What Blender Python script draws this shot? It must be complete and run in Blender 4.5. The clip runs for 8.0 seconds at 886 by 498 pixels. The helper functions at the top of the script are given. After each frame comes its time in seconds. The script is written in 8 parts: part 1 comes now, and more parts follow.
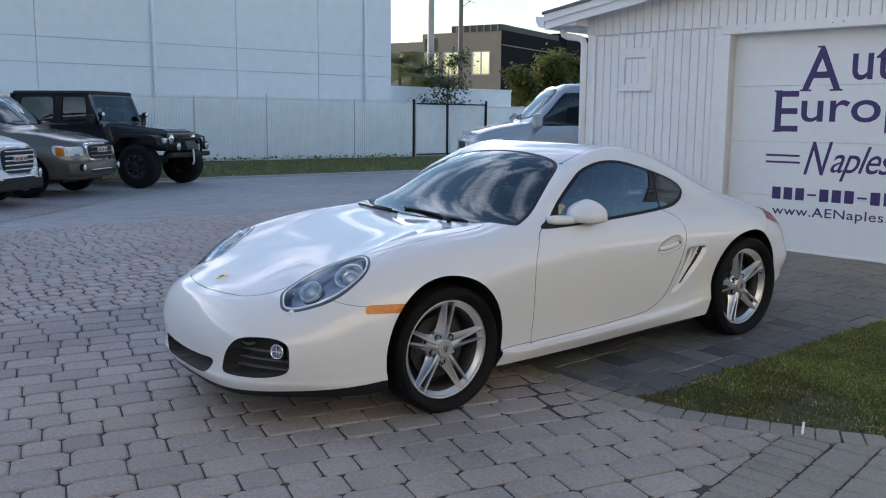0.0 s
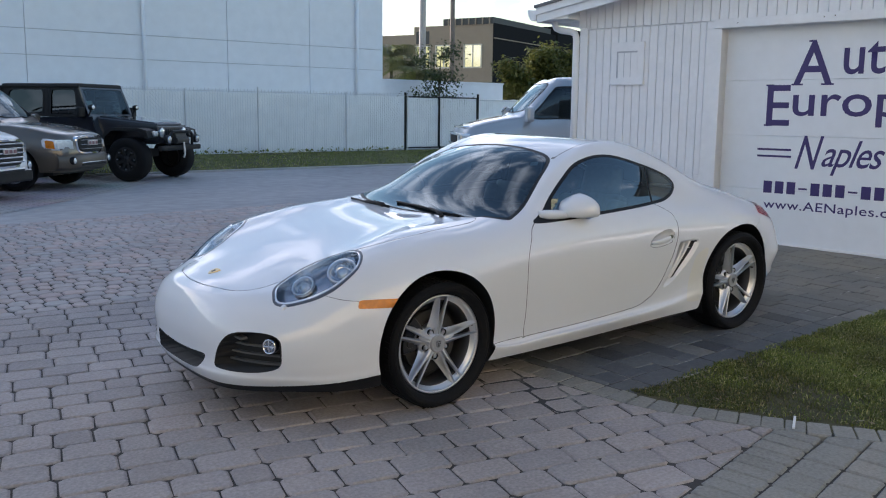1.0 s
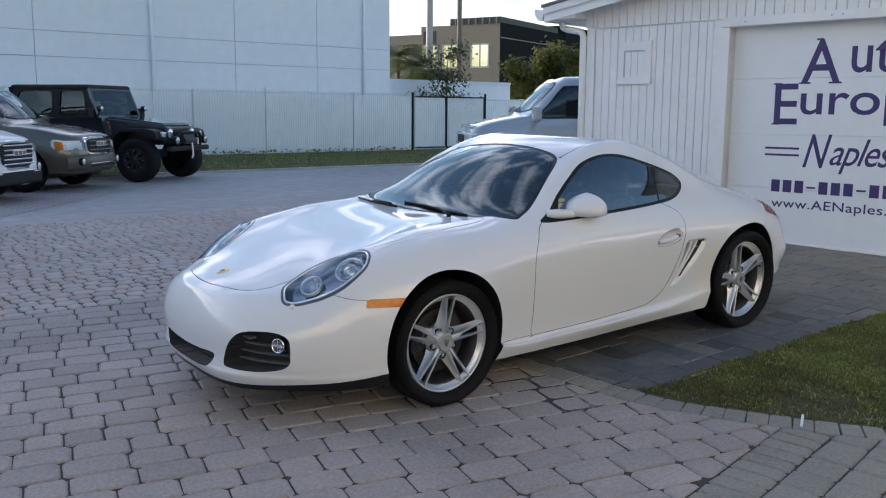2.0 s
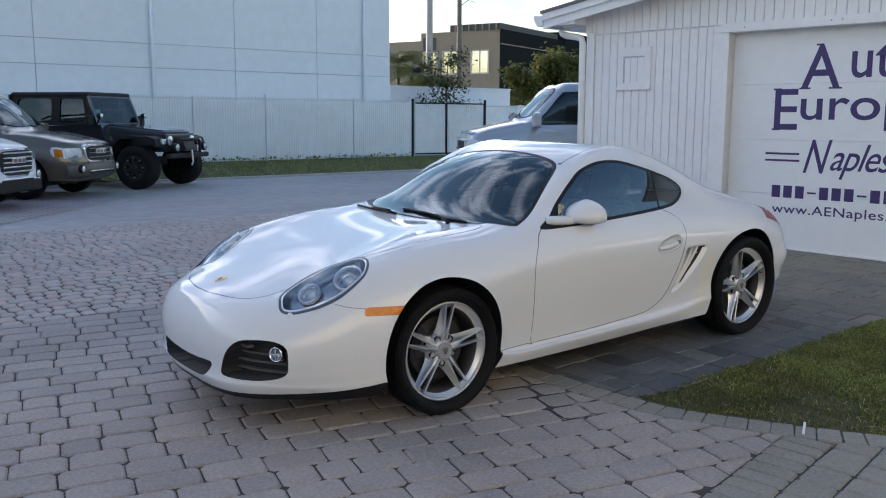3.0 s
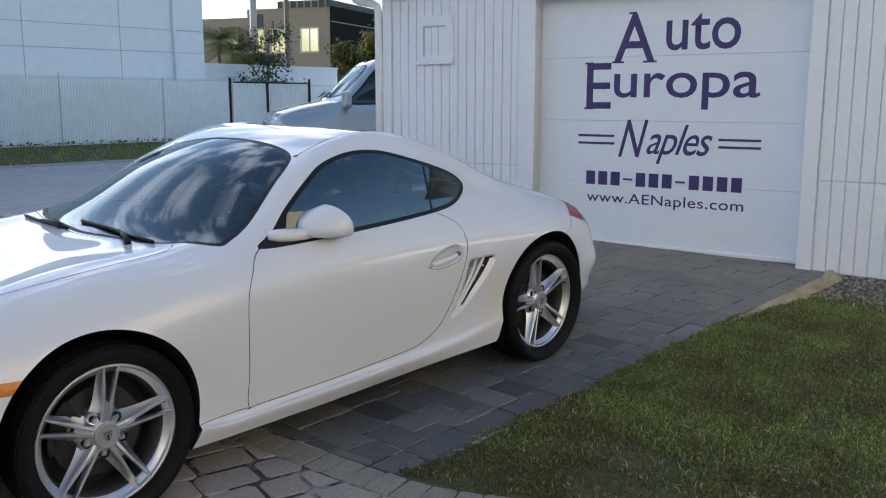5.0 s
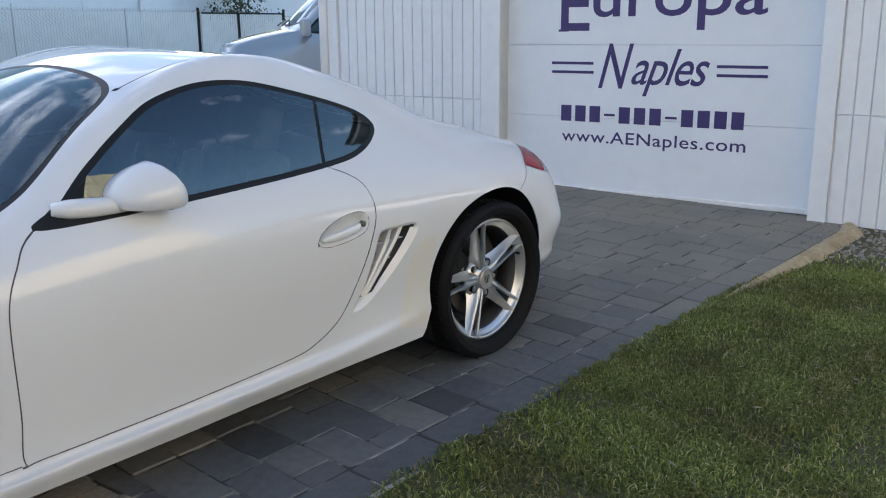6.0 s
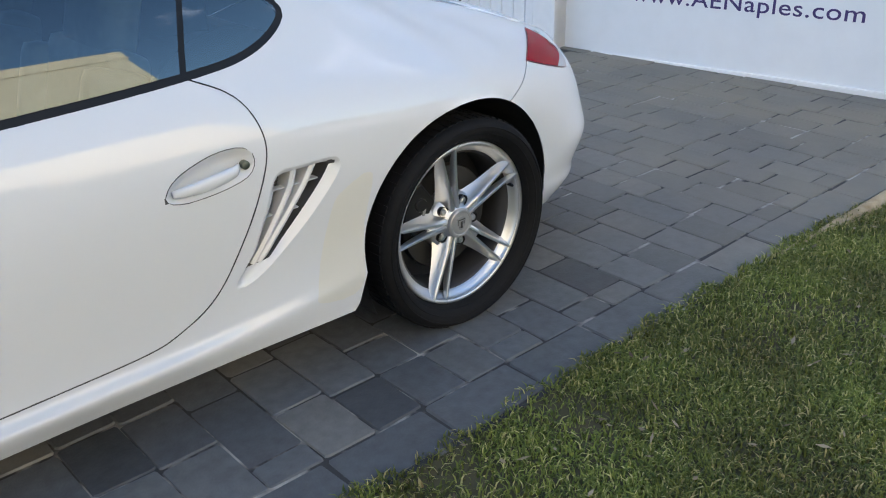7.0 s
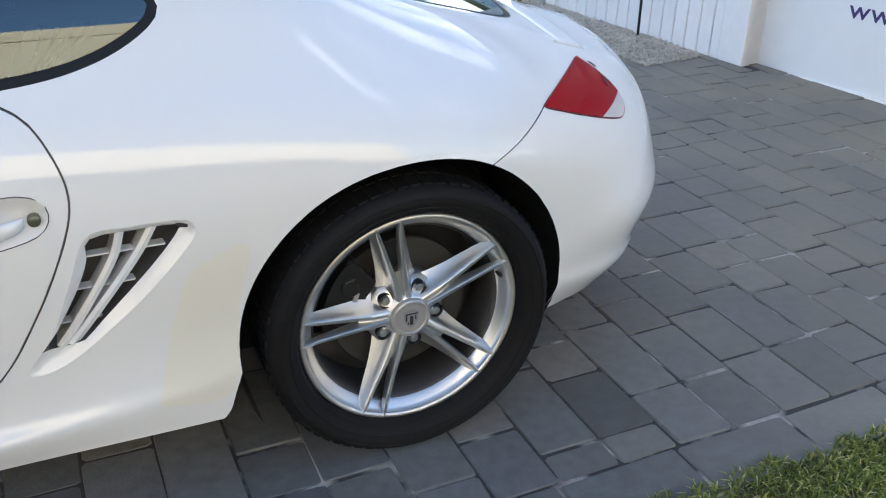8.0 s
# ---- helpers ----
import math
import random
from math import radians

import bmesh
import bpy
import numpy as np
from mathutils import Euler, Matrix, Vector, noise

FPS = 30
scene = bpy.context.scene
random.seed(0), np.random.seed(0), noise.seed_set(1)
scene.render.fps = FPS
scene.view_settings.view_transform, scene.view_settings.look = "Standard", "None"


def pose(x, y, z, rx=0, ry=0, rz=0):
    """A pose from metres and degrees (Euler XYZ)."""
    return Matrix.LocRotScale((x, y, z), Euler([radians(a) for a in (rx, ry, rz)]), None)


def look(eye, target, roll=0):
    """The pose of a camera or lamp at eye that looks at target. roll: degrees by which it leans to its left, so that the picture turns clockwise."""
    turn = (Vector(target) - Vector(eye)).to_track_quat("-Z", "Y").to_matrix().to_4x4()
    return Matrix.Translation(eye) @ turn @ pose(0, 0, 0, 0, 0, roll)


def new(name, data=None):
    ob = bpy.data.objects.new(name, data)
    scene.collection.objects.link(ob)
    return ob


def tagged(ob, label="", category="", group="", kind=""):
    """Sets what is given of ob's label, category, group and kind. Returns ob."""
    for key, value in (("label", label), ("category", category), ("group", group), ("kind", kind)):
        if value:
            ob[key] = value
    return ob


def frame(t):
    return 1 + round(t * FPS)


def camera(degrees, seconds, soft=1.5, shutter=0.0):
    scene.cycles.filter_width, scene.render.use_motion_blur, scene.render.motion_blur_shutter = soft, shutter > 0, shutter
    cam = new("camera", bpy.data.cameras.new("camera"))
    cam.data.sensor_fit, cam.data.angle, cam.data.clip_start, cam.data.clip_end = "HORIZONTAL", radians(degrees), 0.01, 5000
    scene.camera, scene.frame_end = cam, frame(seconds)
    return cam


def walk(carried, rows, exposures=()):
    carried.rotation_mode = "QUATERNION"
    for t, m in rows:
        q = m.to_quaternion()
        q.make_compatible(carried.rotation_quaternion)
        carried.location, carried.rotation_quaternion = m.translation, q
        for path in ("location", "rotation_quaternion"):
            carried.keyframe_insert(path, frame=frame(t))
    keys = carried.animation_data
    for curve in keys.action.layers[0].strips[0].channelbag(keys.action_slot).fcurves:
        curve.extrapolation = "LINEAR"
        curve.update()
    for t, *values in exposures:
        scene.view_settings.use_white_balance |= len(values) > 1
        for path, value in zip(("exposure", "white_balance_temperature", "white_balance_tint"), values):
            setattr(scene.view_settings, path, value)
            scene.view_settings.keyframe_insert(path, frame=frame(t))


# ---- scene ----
# The ground under the car climbs gently towards the garage and the far side of the lot.
GX, GY = 0.024, 0.024
cam = camera(53.0, 8.0, soft=1.1)
PATH = [
    (0, (-2.634, -4.164, 1.415), (-1.421, -2.601, 1.125), 0.55),
    (0.5, (-2.623, -4.156, 1.42), (-1.4, -2.602, 1.123), 0.43),
    (1, (-2.634, -4.156, 1.421), (-1.407, -2.606, 1.116), 0.63),
    (1.5, (-2.645, -4.169, 1.421), (-1.43, -2.611, 1.111), 0.54),
    (3, (-2.621, -4.153, 1.424), (-1.408, -2.591, 1.132), 0.25),
    (3.5, (-2.404, -4.049, 1.406), (-1.168, -2.507, 1.099), 0.12),
    (4, (-2.098, -3.943, 1.44), (-0.875, -2.394, 1.119), -0.17),
    (4.5, (-1.775, -3.777, 1.417), (-0.404, -2.351, 1.123), -0.26),
    (4.7, (-1.626, -3.691, 1.419), (-0.148, -2.375, 1.123), -0.11),
    (5.8, (-0.513, -3.117, 1.338), (0.873, -1.742, 0.907), -0.11),
    (6, (-0.303, -3.022, 1.327), (1.149, -1.732, 0.851), -0.42),
    (6.5, (0.234, -2.836, 1.32), (1.579, -1.488, 0.712), 0.5),
    (7, (0.759, -2.632, 1.338), (1.972, -1.26, 0.531), -0.87),
    (7.5, (1.28, -2.531, 1.331), (2.282, -1.002, 0.52), -0.16),
    (8, (1.755, -2.377, 1.318), (2.523, -0.747, 0.449), 1.94),
]
walk(cam, [(t, look(eye, target, roll)) for t, eye, target, roll in PATH], exposures=[(0, 1.21, 6140, 21), (4.5, 1.25, 6120, 21), (6.0, 1.51, 6050, 20), (6.5, 1.79, 6010, 19), (7.0, 1.92, 5990, 19), (7.5, 2.05, 5990, 19), (8, 2.02, 5990, 19)])

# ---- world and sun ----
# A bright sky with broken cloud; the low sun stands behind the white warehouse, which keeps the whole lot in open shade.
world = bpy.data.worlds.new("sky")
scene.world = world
world.use_nodes = True
wn, wl = world.node_tree.nodes, world.node_tree.links
wn.clear()
w_out, w_bg, w_sky = wn.new("ShaderNodeOutputWorld"), wn.new("ShaderNodeBackground"), wn.new("ShaderNodeTexSky")
w_sky.sky_type, w_sky.sun_disc = "NISHITA", False
SUN_EL, SUN_AZ = radians(8.0), radians(-20)
w_sky.sun_elevation, w_sky.sun_rotation = SUN_EL, SUN_AZ
w_sky.air_density, w_sky.dust_density, w_sky.ozone_density = 1.2, 0.5, 2.0
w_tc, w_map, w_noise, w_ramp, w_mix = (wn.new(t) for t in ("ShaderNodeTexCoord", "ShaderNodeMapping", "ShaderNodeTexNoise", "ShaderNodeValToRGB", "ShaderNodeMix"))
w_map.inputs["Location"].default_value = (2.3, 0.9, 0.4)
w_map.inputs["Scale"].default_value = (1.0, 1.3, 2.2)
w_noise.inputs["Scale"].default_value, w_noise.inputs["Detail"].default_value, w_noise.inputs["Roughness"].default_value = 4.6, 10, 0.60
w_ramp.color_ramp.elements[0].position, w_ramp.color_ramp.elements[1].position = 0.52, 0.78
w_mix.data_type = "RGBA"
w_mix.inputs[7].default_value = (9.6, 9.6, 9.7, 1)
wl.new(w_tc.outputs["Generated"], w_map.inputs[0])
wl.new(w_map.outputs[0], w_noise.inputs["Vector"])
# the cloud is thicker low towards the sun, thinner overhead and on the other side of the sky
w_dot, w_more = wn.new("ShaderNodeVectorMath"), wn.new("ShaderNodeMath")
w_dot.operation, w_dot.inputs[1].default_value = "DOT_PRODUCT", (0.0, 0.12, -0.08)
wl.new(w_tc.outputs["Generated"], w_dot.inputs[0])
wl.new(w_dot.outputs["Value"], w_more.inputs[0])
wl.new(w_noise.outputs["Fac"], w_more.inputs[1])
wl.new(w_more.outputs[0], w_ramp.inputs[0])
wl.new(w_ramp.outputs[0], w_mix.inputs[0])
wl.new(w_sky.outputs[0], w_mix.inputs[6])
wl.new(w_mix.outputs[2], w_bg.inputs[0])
w_bg.inputs["Strength"].default_value = 0.15
wl.new(w_bg.outputs[0], w_out.inputs[0])
sun = new("sun", bpy.data.lights.new("sun", "SUN"))
sun.data.energy, sun.data.angle, sun.data.color = 4.2, radians(1.0), (1.0, 0.91, 0.79)
sun.matrix_basis = look((20 * math.sin(SUN_AZ), 20 * math.cos(SUN_AZ), 20 * math.tan(SUN_EL)), (0, 0, 0))


# ---- helpers of this scene ----
def mesh_object(name, bm, material=None, parent=None, label="", smooth=False):
    me = bpy.data.meshes.new(name)
    bmesh.ops.recalc_face_normals(bm, faces=bm.faces)
    bm.to_mesh(me)
    bm.free()
    if smooth:
        me.polygons.foreach_set("use_smooth", [True] * len(me.polygons))
    if material:
        me.materials.append(material)
    ob = new(name, me)
    if parent:
        ob.parent = parent
    if label:
        tagged(ob, label)
    return ob


def part(name, bm, material, parent, label="", smooth=False):
    return mesh_object(name, bm, material, parent, label, smooth)


def thing(name, label, category, matrix=None, group="", kind=""):
    ob = new(name)
    ob.empty_display_size = 0.2
    if matrix is not None:
        ob.matrix_basis = matrix
    return tagged(ob, label, category, group, kind)


def box(bm, x0, y0, z0, x1, y1, z1, bevel=0.0, m=None):
    """A box between two corners, with its edges rounded by bevel."""
    r = bmesh.ops.create_cube(bm, size=1.0)
    vs = r["verts"]
    for v in vs:
        v.co = Vector(((x0 + x1) / 2 + v.co.x * (x1 - x0), (y0 + y1) / 2 + v.co.y * (y1 - y0), (z0 + z1) / 2 + v.co.z * (z1 - z0)))
    if bevel:
        es = list({e for v in vs for e in v.link_edges})
        r = bmesh.ops.bevel(bm, geom=es, offset=bevel, segments=2, profile=0.6, affect="EDGES")
        vs = list({v for f in r["faces"] for v in f.verts} | {v for v in vs if v.is_valid})
    if m is not None:
        bmesh.ops.transform(bm, matrix=m, verts=vs)
    return bm


def new_box(*a, **k):
    return box(bmesh.new(), *a, **k)


def tube(bm, points, r, n=10, cap=True, taper=None):
    """A round tube along points; taper gives the radius at each one."""
    pts = [Vector(p) for p in points]
    rings = []
    side = None
    for i, p in enumerate(pts):
        d = (pts[min(i + 1, len(pts) - 1)] - pts[max(i - 1, 0)]).normalized()
        if side is None:
            side = d.orthogonal().normalized()
        side = (side - d * side.dot(d)).normalized()
        up = d.cross(side)
        rad = taper[i] if taper else r
        rings.append([bm.verts.new(p + side * (rad * math.cos(a)) + up * (rad * math.sin(a))) for a in (2 * math.pi * j / n for j in range(n))])
    for a, b in zip(rings, rings[1:]):
        for j in range(n):
            bm.faces.new((a[j], a[(j + 1) % n], b[(j + 1) % n], b[j]))
    if cap:
        bm.faces.new(rings[0][::-1])
        bm.faces.new(rings[-1])
    return bm


def prism(bm, outline, y0, y1, m=None):
    """A closed outline in (x, z), drawn out from y0 to y1."""
    a = [bm.verts.new((x, y0, z)) for x, z in outline]
    b = [bm.verts.new((x, y1, z)) for x, z in outline]
    bm.faces.new(a)
    bm.faces.new(b[::-1])
    n = len(a)
    for i in range(n):
        bm.faces.new((a[i], b[i], b[(i + 1) % n], a[(i + 1) % n]))
    if m is not None:
        bmesh.ops.transform(bm, matrix=m, verts=a + b)
    return bm


def lathe(bm, profile, n=48, axis="y", centre=(0, 0, 0)):
    """A profile of (radius, along) turned round an axis."""
    rings = []
    c = Vector(centre)
    for r, h in profile:
        ring = []
        for j in range(n):
            a = 2 * math.pi * j / n
            p = Vector((r * math.cos(a), h, r * math.sin(a))) if axis == "y" else Vector((r * math.cos(a), r * math.sin(a), h))
            ring.append(bm.verts.new(c + p))
        rings.append(ring)
    for a, b in zip(rings, rings[1:]):
        for j in range(n):
            bm.faces.new((a[j], a[(j + 1) % n], b[(j + 1) % n], b[j]))
    return bm


def spline(points, n, closed=False):
    """A Catmull-Rom curve through points, n steps for each span."""
    P = [np.array(p, float) for p in points]
    k = len(P)
    out = []
    for i in range(k if closed else k - 1):
        if closed:
            a, b, c, d = (P[(i + j) % k] for j in (-1, 0, 1, 2))
        else:
            b, c = P[i], P[i + 1]
            a = P[i - 1] if i else 2 * b - c
            d = P[i + 2] if i + 2 < k else 2 * c - b
        for s in range(n):
            t = s / n
            out.append(0.5 * (2 * b + (c - a) * t + (2 * a - 5 * b + 4 * c - d) * t * t + (3 * b - a - 3 * c + d) * t ** 3))
    if not closed:
        out.append(P[-1])
    return out


def smooth01(a, b, x):
    q = min(1.0, max(0.0, (x - a) / (b - a)))
    return q * q * (3 - 2 * q)


def ground_z(x, y):
    """The height of the ground: a tilted apron round the car that levels out towards the far lot."""
    return (GX * x + GY * y) * (1 - smooth01(2.5, 11, y))


# ---- materials ----
def material(name, colour, rough=0.5, metal=0.0, coat=0.0, coat_rough=0.03, spec=0.5):
    m = bpy.data.materials.new(name)
    m.use_nodes = True
    b = m.node_tree.nodes["Principled BSDF"]
    b.inputs["Base Color"].default_value = (*colour, 1)
    b.inputs["Roughness"].default_value = rough
    b.inputs["Metallic"].default_value = metal
    b.inputs["Coat Weight"].default_value = coat
    b.inputs["Coat Roughness"].default_value = coat_rough
    b.inputs["Specular IOR Level"].default_value = spec
    return m


def nodes_of(m):
    return m.node_tree.nodes, m.node_tree.links, m.node_tree.nodes["Principled BSDF"]


def grain(m, scale, amount, colours=None, bump=0.0, detail=6.0, scale2=None, per_object=0.0, coords="Object", bump_scale=None, palette=None):
    """Two scales of noise in the colour of a material, a difference from piece to piece, and a fine relief."""
    n, l, b = nodes_of(m)
    base = tuple(b.inputs["Base Color"].default_value)[:3]
    tc = n.new("ShaderNodeTexCoord")
    source = n.new("ShaderNodeNewGeometry").outputs["Position"] if coords == "World" else tc.outputs[coords]
    fine, large = n.new("ShaderNodeTexNoise"), n.new("ShaderNodeTexNoise")
    fine.inputs["Scale"].default_value, fine.inputs["Detail"].default_value = scale, detail
    large.inputs["Scale"].default_value, large.inputs["Detail"].default_value = scale2 or scale / 12, 4
    for x in (fine, large):
        l.new(source, x.inputs["Vector"])
    mix = n.new("ShaderNodeMix")
    mix.data_type = "FLOAT"
    mix.inputs[0].default_value = 0.5
    l.new(fine.outputs["Fac"], mix.inputs[2])
    l.new(large.outputs["Fac"], mix.inputs[3])
    ramp = n.new("ShaderNodeValToRGB")
    lo, hi = colours or ([max(0, c * (1 - amount)) for c in base], [min(1, c * (1 + amount)) for c in base])
    ramp.color_ramp.elements[0].position, ramp.color_ramp.elements[0].color = 0.3, (*lo, 1)
    ramp.color_ramp.elements[1].position, ramp.color_ramp.elements[1].color = 0.7, (*hi, 1)
    l.new(mix.outputs[0], ramp.inputs[0])
    colour = ramp.outputs[0]
    if palette:
        # the colour of each piece, shaded by the noise
        info, geo, add, frac, pal, mul = (n.new(t) for t in ("ShaderNodeObjectInfo", "ShaderNodeNewGeometry", "ShaderNodeMath", "ShaderNodeMath", "ShaderNodeValToRGB", "ShaderNodeMix"))
        frac.operation = "FRACT"
        l.new(info.outputs["Random"], add.inputs[0])
        l.new(geo.outputs["Random Per Island"], add.inputs[1])
        l.new(add.outputs[0], frac.inputs[0])
        l.new(frac.outputs[0], pal.inputs[0])
        for k, c in enumerate(palette):
            e = pal.color_ramp.elements[k] if k < 2 else pal.color_ramp.elements.new(1.0)
            e.color = (*c, 1)
        for k, e in enumerate(sorted(range(len(palette)))):
            pal.color_ramp.elements[k].position = k / (len(palette) - 1)
        for k, c in enumerate(palette):
            pal.color_ramp.elements[k].color = (*c, 1)
        ramp.color_ramp.elements[0].color, ramp.color_ramp.elements[1].color = (1 - amount,) * 3 + (1,), (1 + amount,) * 3 + (1,)
        mul.data_type, mul.blend_type, mul.clamp_result = "RGBA", "MULTIPLY", False
        mul.inputs[0].default_value = 1.0
        l.new(pal.outputs[0], mul.inputs[6])
        l.new(colour, mul.inputs[7])
        colour = mul.outputs[2]
    if per_object:
        info, hsv, mm = n.new("ShaderNodeObjectInfo"), n.new("ShaderNodeHueSaturation"), n.new("ShaderNodeMapRange")
        mm.inputs["To Min"].default_value, mm.inputs["To Max"].default_value = 1 - per_object, 1 + per_object
        l.new(info.outputs["Random"], mm.inputs["Value"])
        l.new(mm.outputs[0], hsv.inputs["Value"])
        l.new(colour, hsv.inputs["Color"])
        colour = hsv.outputs[0]
    l.new(colour, b.inputs["Base Color"])
    if bump:
        bp = n.new("ShaderNodeBump")
        bp.inputs["Strength"].default_value, bp.inputs["Distance"].default_value = bump, 0.01
        rel = fine
        if bump_scale:
            rel = n.new("ShaderNodeTexNoise")
            rel.inputs["Scale"].default_value, rel.inputs["Detail"].default_value = bump_scale, 5
            l.new(source, rel.inputs["Vector"])
        l.new(rel.outputs["Fac"], bp.inputs["Height"])
        l.new(bp.outputs[0], b.inputs["Normal"])
    return m


def glass(name, tint, gloss=1.0, ior=1.9):
    """A coated pane: it lets tinted light through and mirrors by Fresnel."""
    m = bpy.data.materials.new(name)
    m.use_nodes = True
    n, l = m.node_tree.nodes, m.node_tree.links
    n.clear()
    out, mix, tr, gl, fr = (n.new(t) for t in ("ShaderNodeOutputMaterial", "ShaderNodeMixShader", "ShaderNodeBsdfTransparent", "ShaderNodeBsdfGlossy", "ShaderNodeFresnel"))
    tr.inputs[0].default_value = (*tint, 1)
    gl.inputs["Roughness"].default_value = 0.0
    gl.inputs["Color"].default_value = (0.80 * gloss, 0.93 * gloss, gloss, 1)
    fr.inputs["IOR"].default_value = ior
    l.new(fr.outputs[0], mix.inputs[0])
    l.new(tr.outputs[0], mix.inputs[1])
    l.new(gl.outputs[0], mix.inputs[2])
    l.new(mix.outputs[0], out.inputs[0])
    return m


M_paint = material("white_car_paint", (0.69, 0.707, 0.735), 0.5, 0.0, 1.0, 0.01, 0.15)
M_paint.node_tree.nodes["Principled BSDF"].inputs["Coat IOR"].default_value = 1.64
M_gap = material("shut_line_black", (0.012, 0.012, 0.013), 0.7)
M_black = material("black_plastic", (0.012, 0.012, 0.013), 0.5, spec=0.25)
M_rubber = material("tyre_rubber", (0.008, 0.008, 0.009), 0.72, spec=0.2)
grain(M_rubber, 60, 0.25, bump=0.08)
M_silver = material("silver_alloy", (0.64, 0.655, 0.685), 0.35, 0.9, 0.3, 0.08)
M_chrome = material("chrome", (0.8, 0.8, 0.82), 0.08, 1.0)
M_steel = material("brake_steel", (0.06, 0.058, 0.056), 0.5, 0.6)
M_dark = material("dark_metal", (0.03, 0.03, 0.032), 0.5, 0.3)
M_glass = glass("tinted_glass", (0.38, 0.50, 0.56), 1.0, 2.0)
M_screen = glass("windscreen_glass", (0.42, 0.50, 0.48), 1.0, 1.62)
M_lens = glass("clear_lens", (0.97, 0.98, 0.99), 1.0, 1.4)
M_amber = material("amber_lens", (0.60, 0.165, 0.0), 0.25, 0.0, 0.3)
grain(M_amber, 45, 0.35, bump=0.25, scale2=12)
M_red = material("red_lens", (0.30, 0.0, 0.006), 0.25, 0.0, 0.25, 0.03, 0.05)
M_clear = material("frosted_clear_lens", (0.62, 0.58, 0.58), 0.15, 0.2, 0.5)
M_reflector = material("lamp_reflector", (0.42, 0.43, 0.46), 0.22, 0.9, 0.3)
M_rim = material("satin_alloy_rim", (0.62, 0.62, 0.63), 0.36, 0.8)
M_barrel = material("dark_rim_barrel", (0.055, 0.055, 0.06), 0.5, 0.5)
M_lining = material("dark_lining", (0.035, 0.034, 0.036), 0.8)
M_film = material("yellowed_guard_film", (0.67, 0.662, 0.615), 0.4, 0.0, 0.6, 0.1)
M_seat = material("dark_seat_leather", (0.20, 0.20, 0.20), 0.45)
grain(M_seat, 40, 0.2, bump=0.1)
M_leather = material("black_leather", (0.03, 0.03, 0.032), 0.5)
M_wall = material("white_siding_paint", (0.82, 0.83, 0.85), 0.55)
grain(M_wall, 14, 0.05, bump=0.05, scale2=0.9, coords="World")
M_door = material("white_door_paint", (0.80, 0.82, 0.85), 0.45)
grain(M_door, 9, 0.035, bump=0.03, scale2=0.7, coords="World")
M_purple = material("purple_sign_paint", (0.050, 0.032, 0.14), 0.5)
M_stucco = material("white_stucco", (0.74, 0.77, 0.82), 0.8)
grain(M_stucco, 3, 0.06, bump=0.1, scale2=0.12, coords="World", bump_scale=60)
M_asphalt = material("worn_asphalt", (0.345, 0.335, 0.335), 0.85)
grain(M_asphalt, 4, 0.25, bump=0.3, scale2=0.25, coords="World", bump_scale=120)
M_grass = material("lawn_soil", (0.058, 0.052, 0.026), 0.95)
grain(M_grass, 5, 0.4, colours=((0.045, 0.05, 0.02), (0.105, 0.088, 0.048)), scale2=0.8, coords="World")
M_paver = material("grey_pink_paver", (0.24, 0.225, 0.215), 0.8)
grain(M_paver, 70, 0.34, bump=0.35, scale2=0.9, coords="World", bump_scale=150, palette=((0.280, 0.255, 0.250), (0.342, 0.306, 0.296), (0.312, 0.286, 0.278), (0.380, 0.336, 0.320)))
M_paver_grey = material("grey_green_paver", (0.22, 0.22, 0.20), 0.8)
grain(M_paver_grey, 70, 0.34, bump=0.35, scale2=0.9, coords="World", bump_scale=150, palette=((0.224, 0.218, 0.197), (0.249, 0.241, 0.216), (0.234, 0.23, 0.21), (0.262, 0.250, 0.224)))
M_paver_pink = material("pink_paver", (0.24, 0.20, 0.18), 0.85)
grain(M_paver_pink, 14, 0.22, bump=0.25, scale2=0.5, coords="World", bump_scale=150, palette=((0.40, 0.325, 0.300), (0.365, 0.358, 0.358), (0.45, 0.362, 0.336), (0.34, 0.312, 0.306), (0.43, 0.388, 0.374)))
M_slate = material("charcoal_paver", (0.075, 0.085, 0.105), 0.7)
grain(M_slate, 30, 0.30, bump=0.25, scale2=1.6, coords="World", bump_scale=120, palette=((0.058, 0.064, 0.073), (0.108, 0.117, 0.130), (0.080, 0.088, 0.100), (0.150, 0.158, 0.164), (0.092, 0.101, 0.111), (0.180, 0.178, 0.170)))
M_sand = material("joint_sand", (0.055, 0.05, 0.046), 0.95)
grain(M_sand, 60, 0.3, coords="World", scale2=3)
M_sand_light = material("pale_joint_sand", (0.26, 0.25, 0.23), 0.95)
grain(M_sand_light, 9, 0.5, colours=((0.045, 0.045, 0.048), (0.40, 0.385, 0.36)), coords="World", scale2=1.8)
for node in nodes_of(M_sand_light)[0]:
    if node.type == "VALTORGB":
        node.color_ramp.elements[0].position, node.color_ramp.elements[1].position = 0.50, 0.60
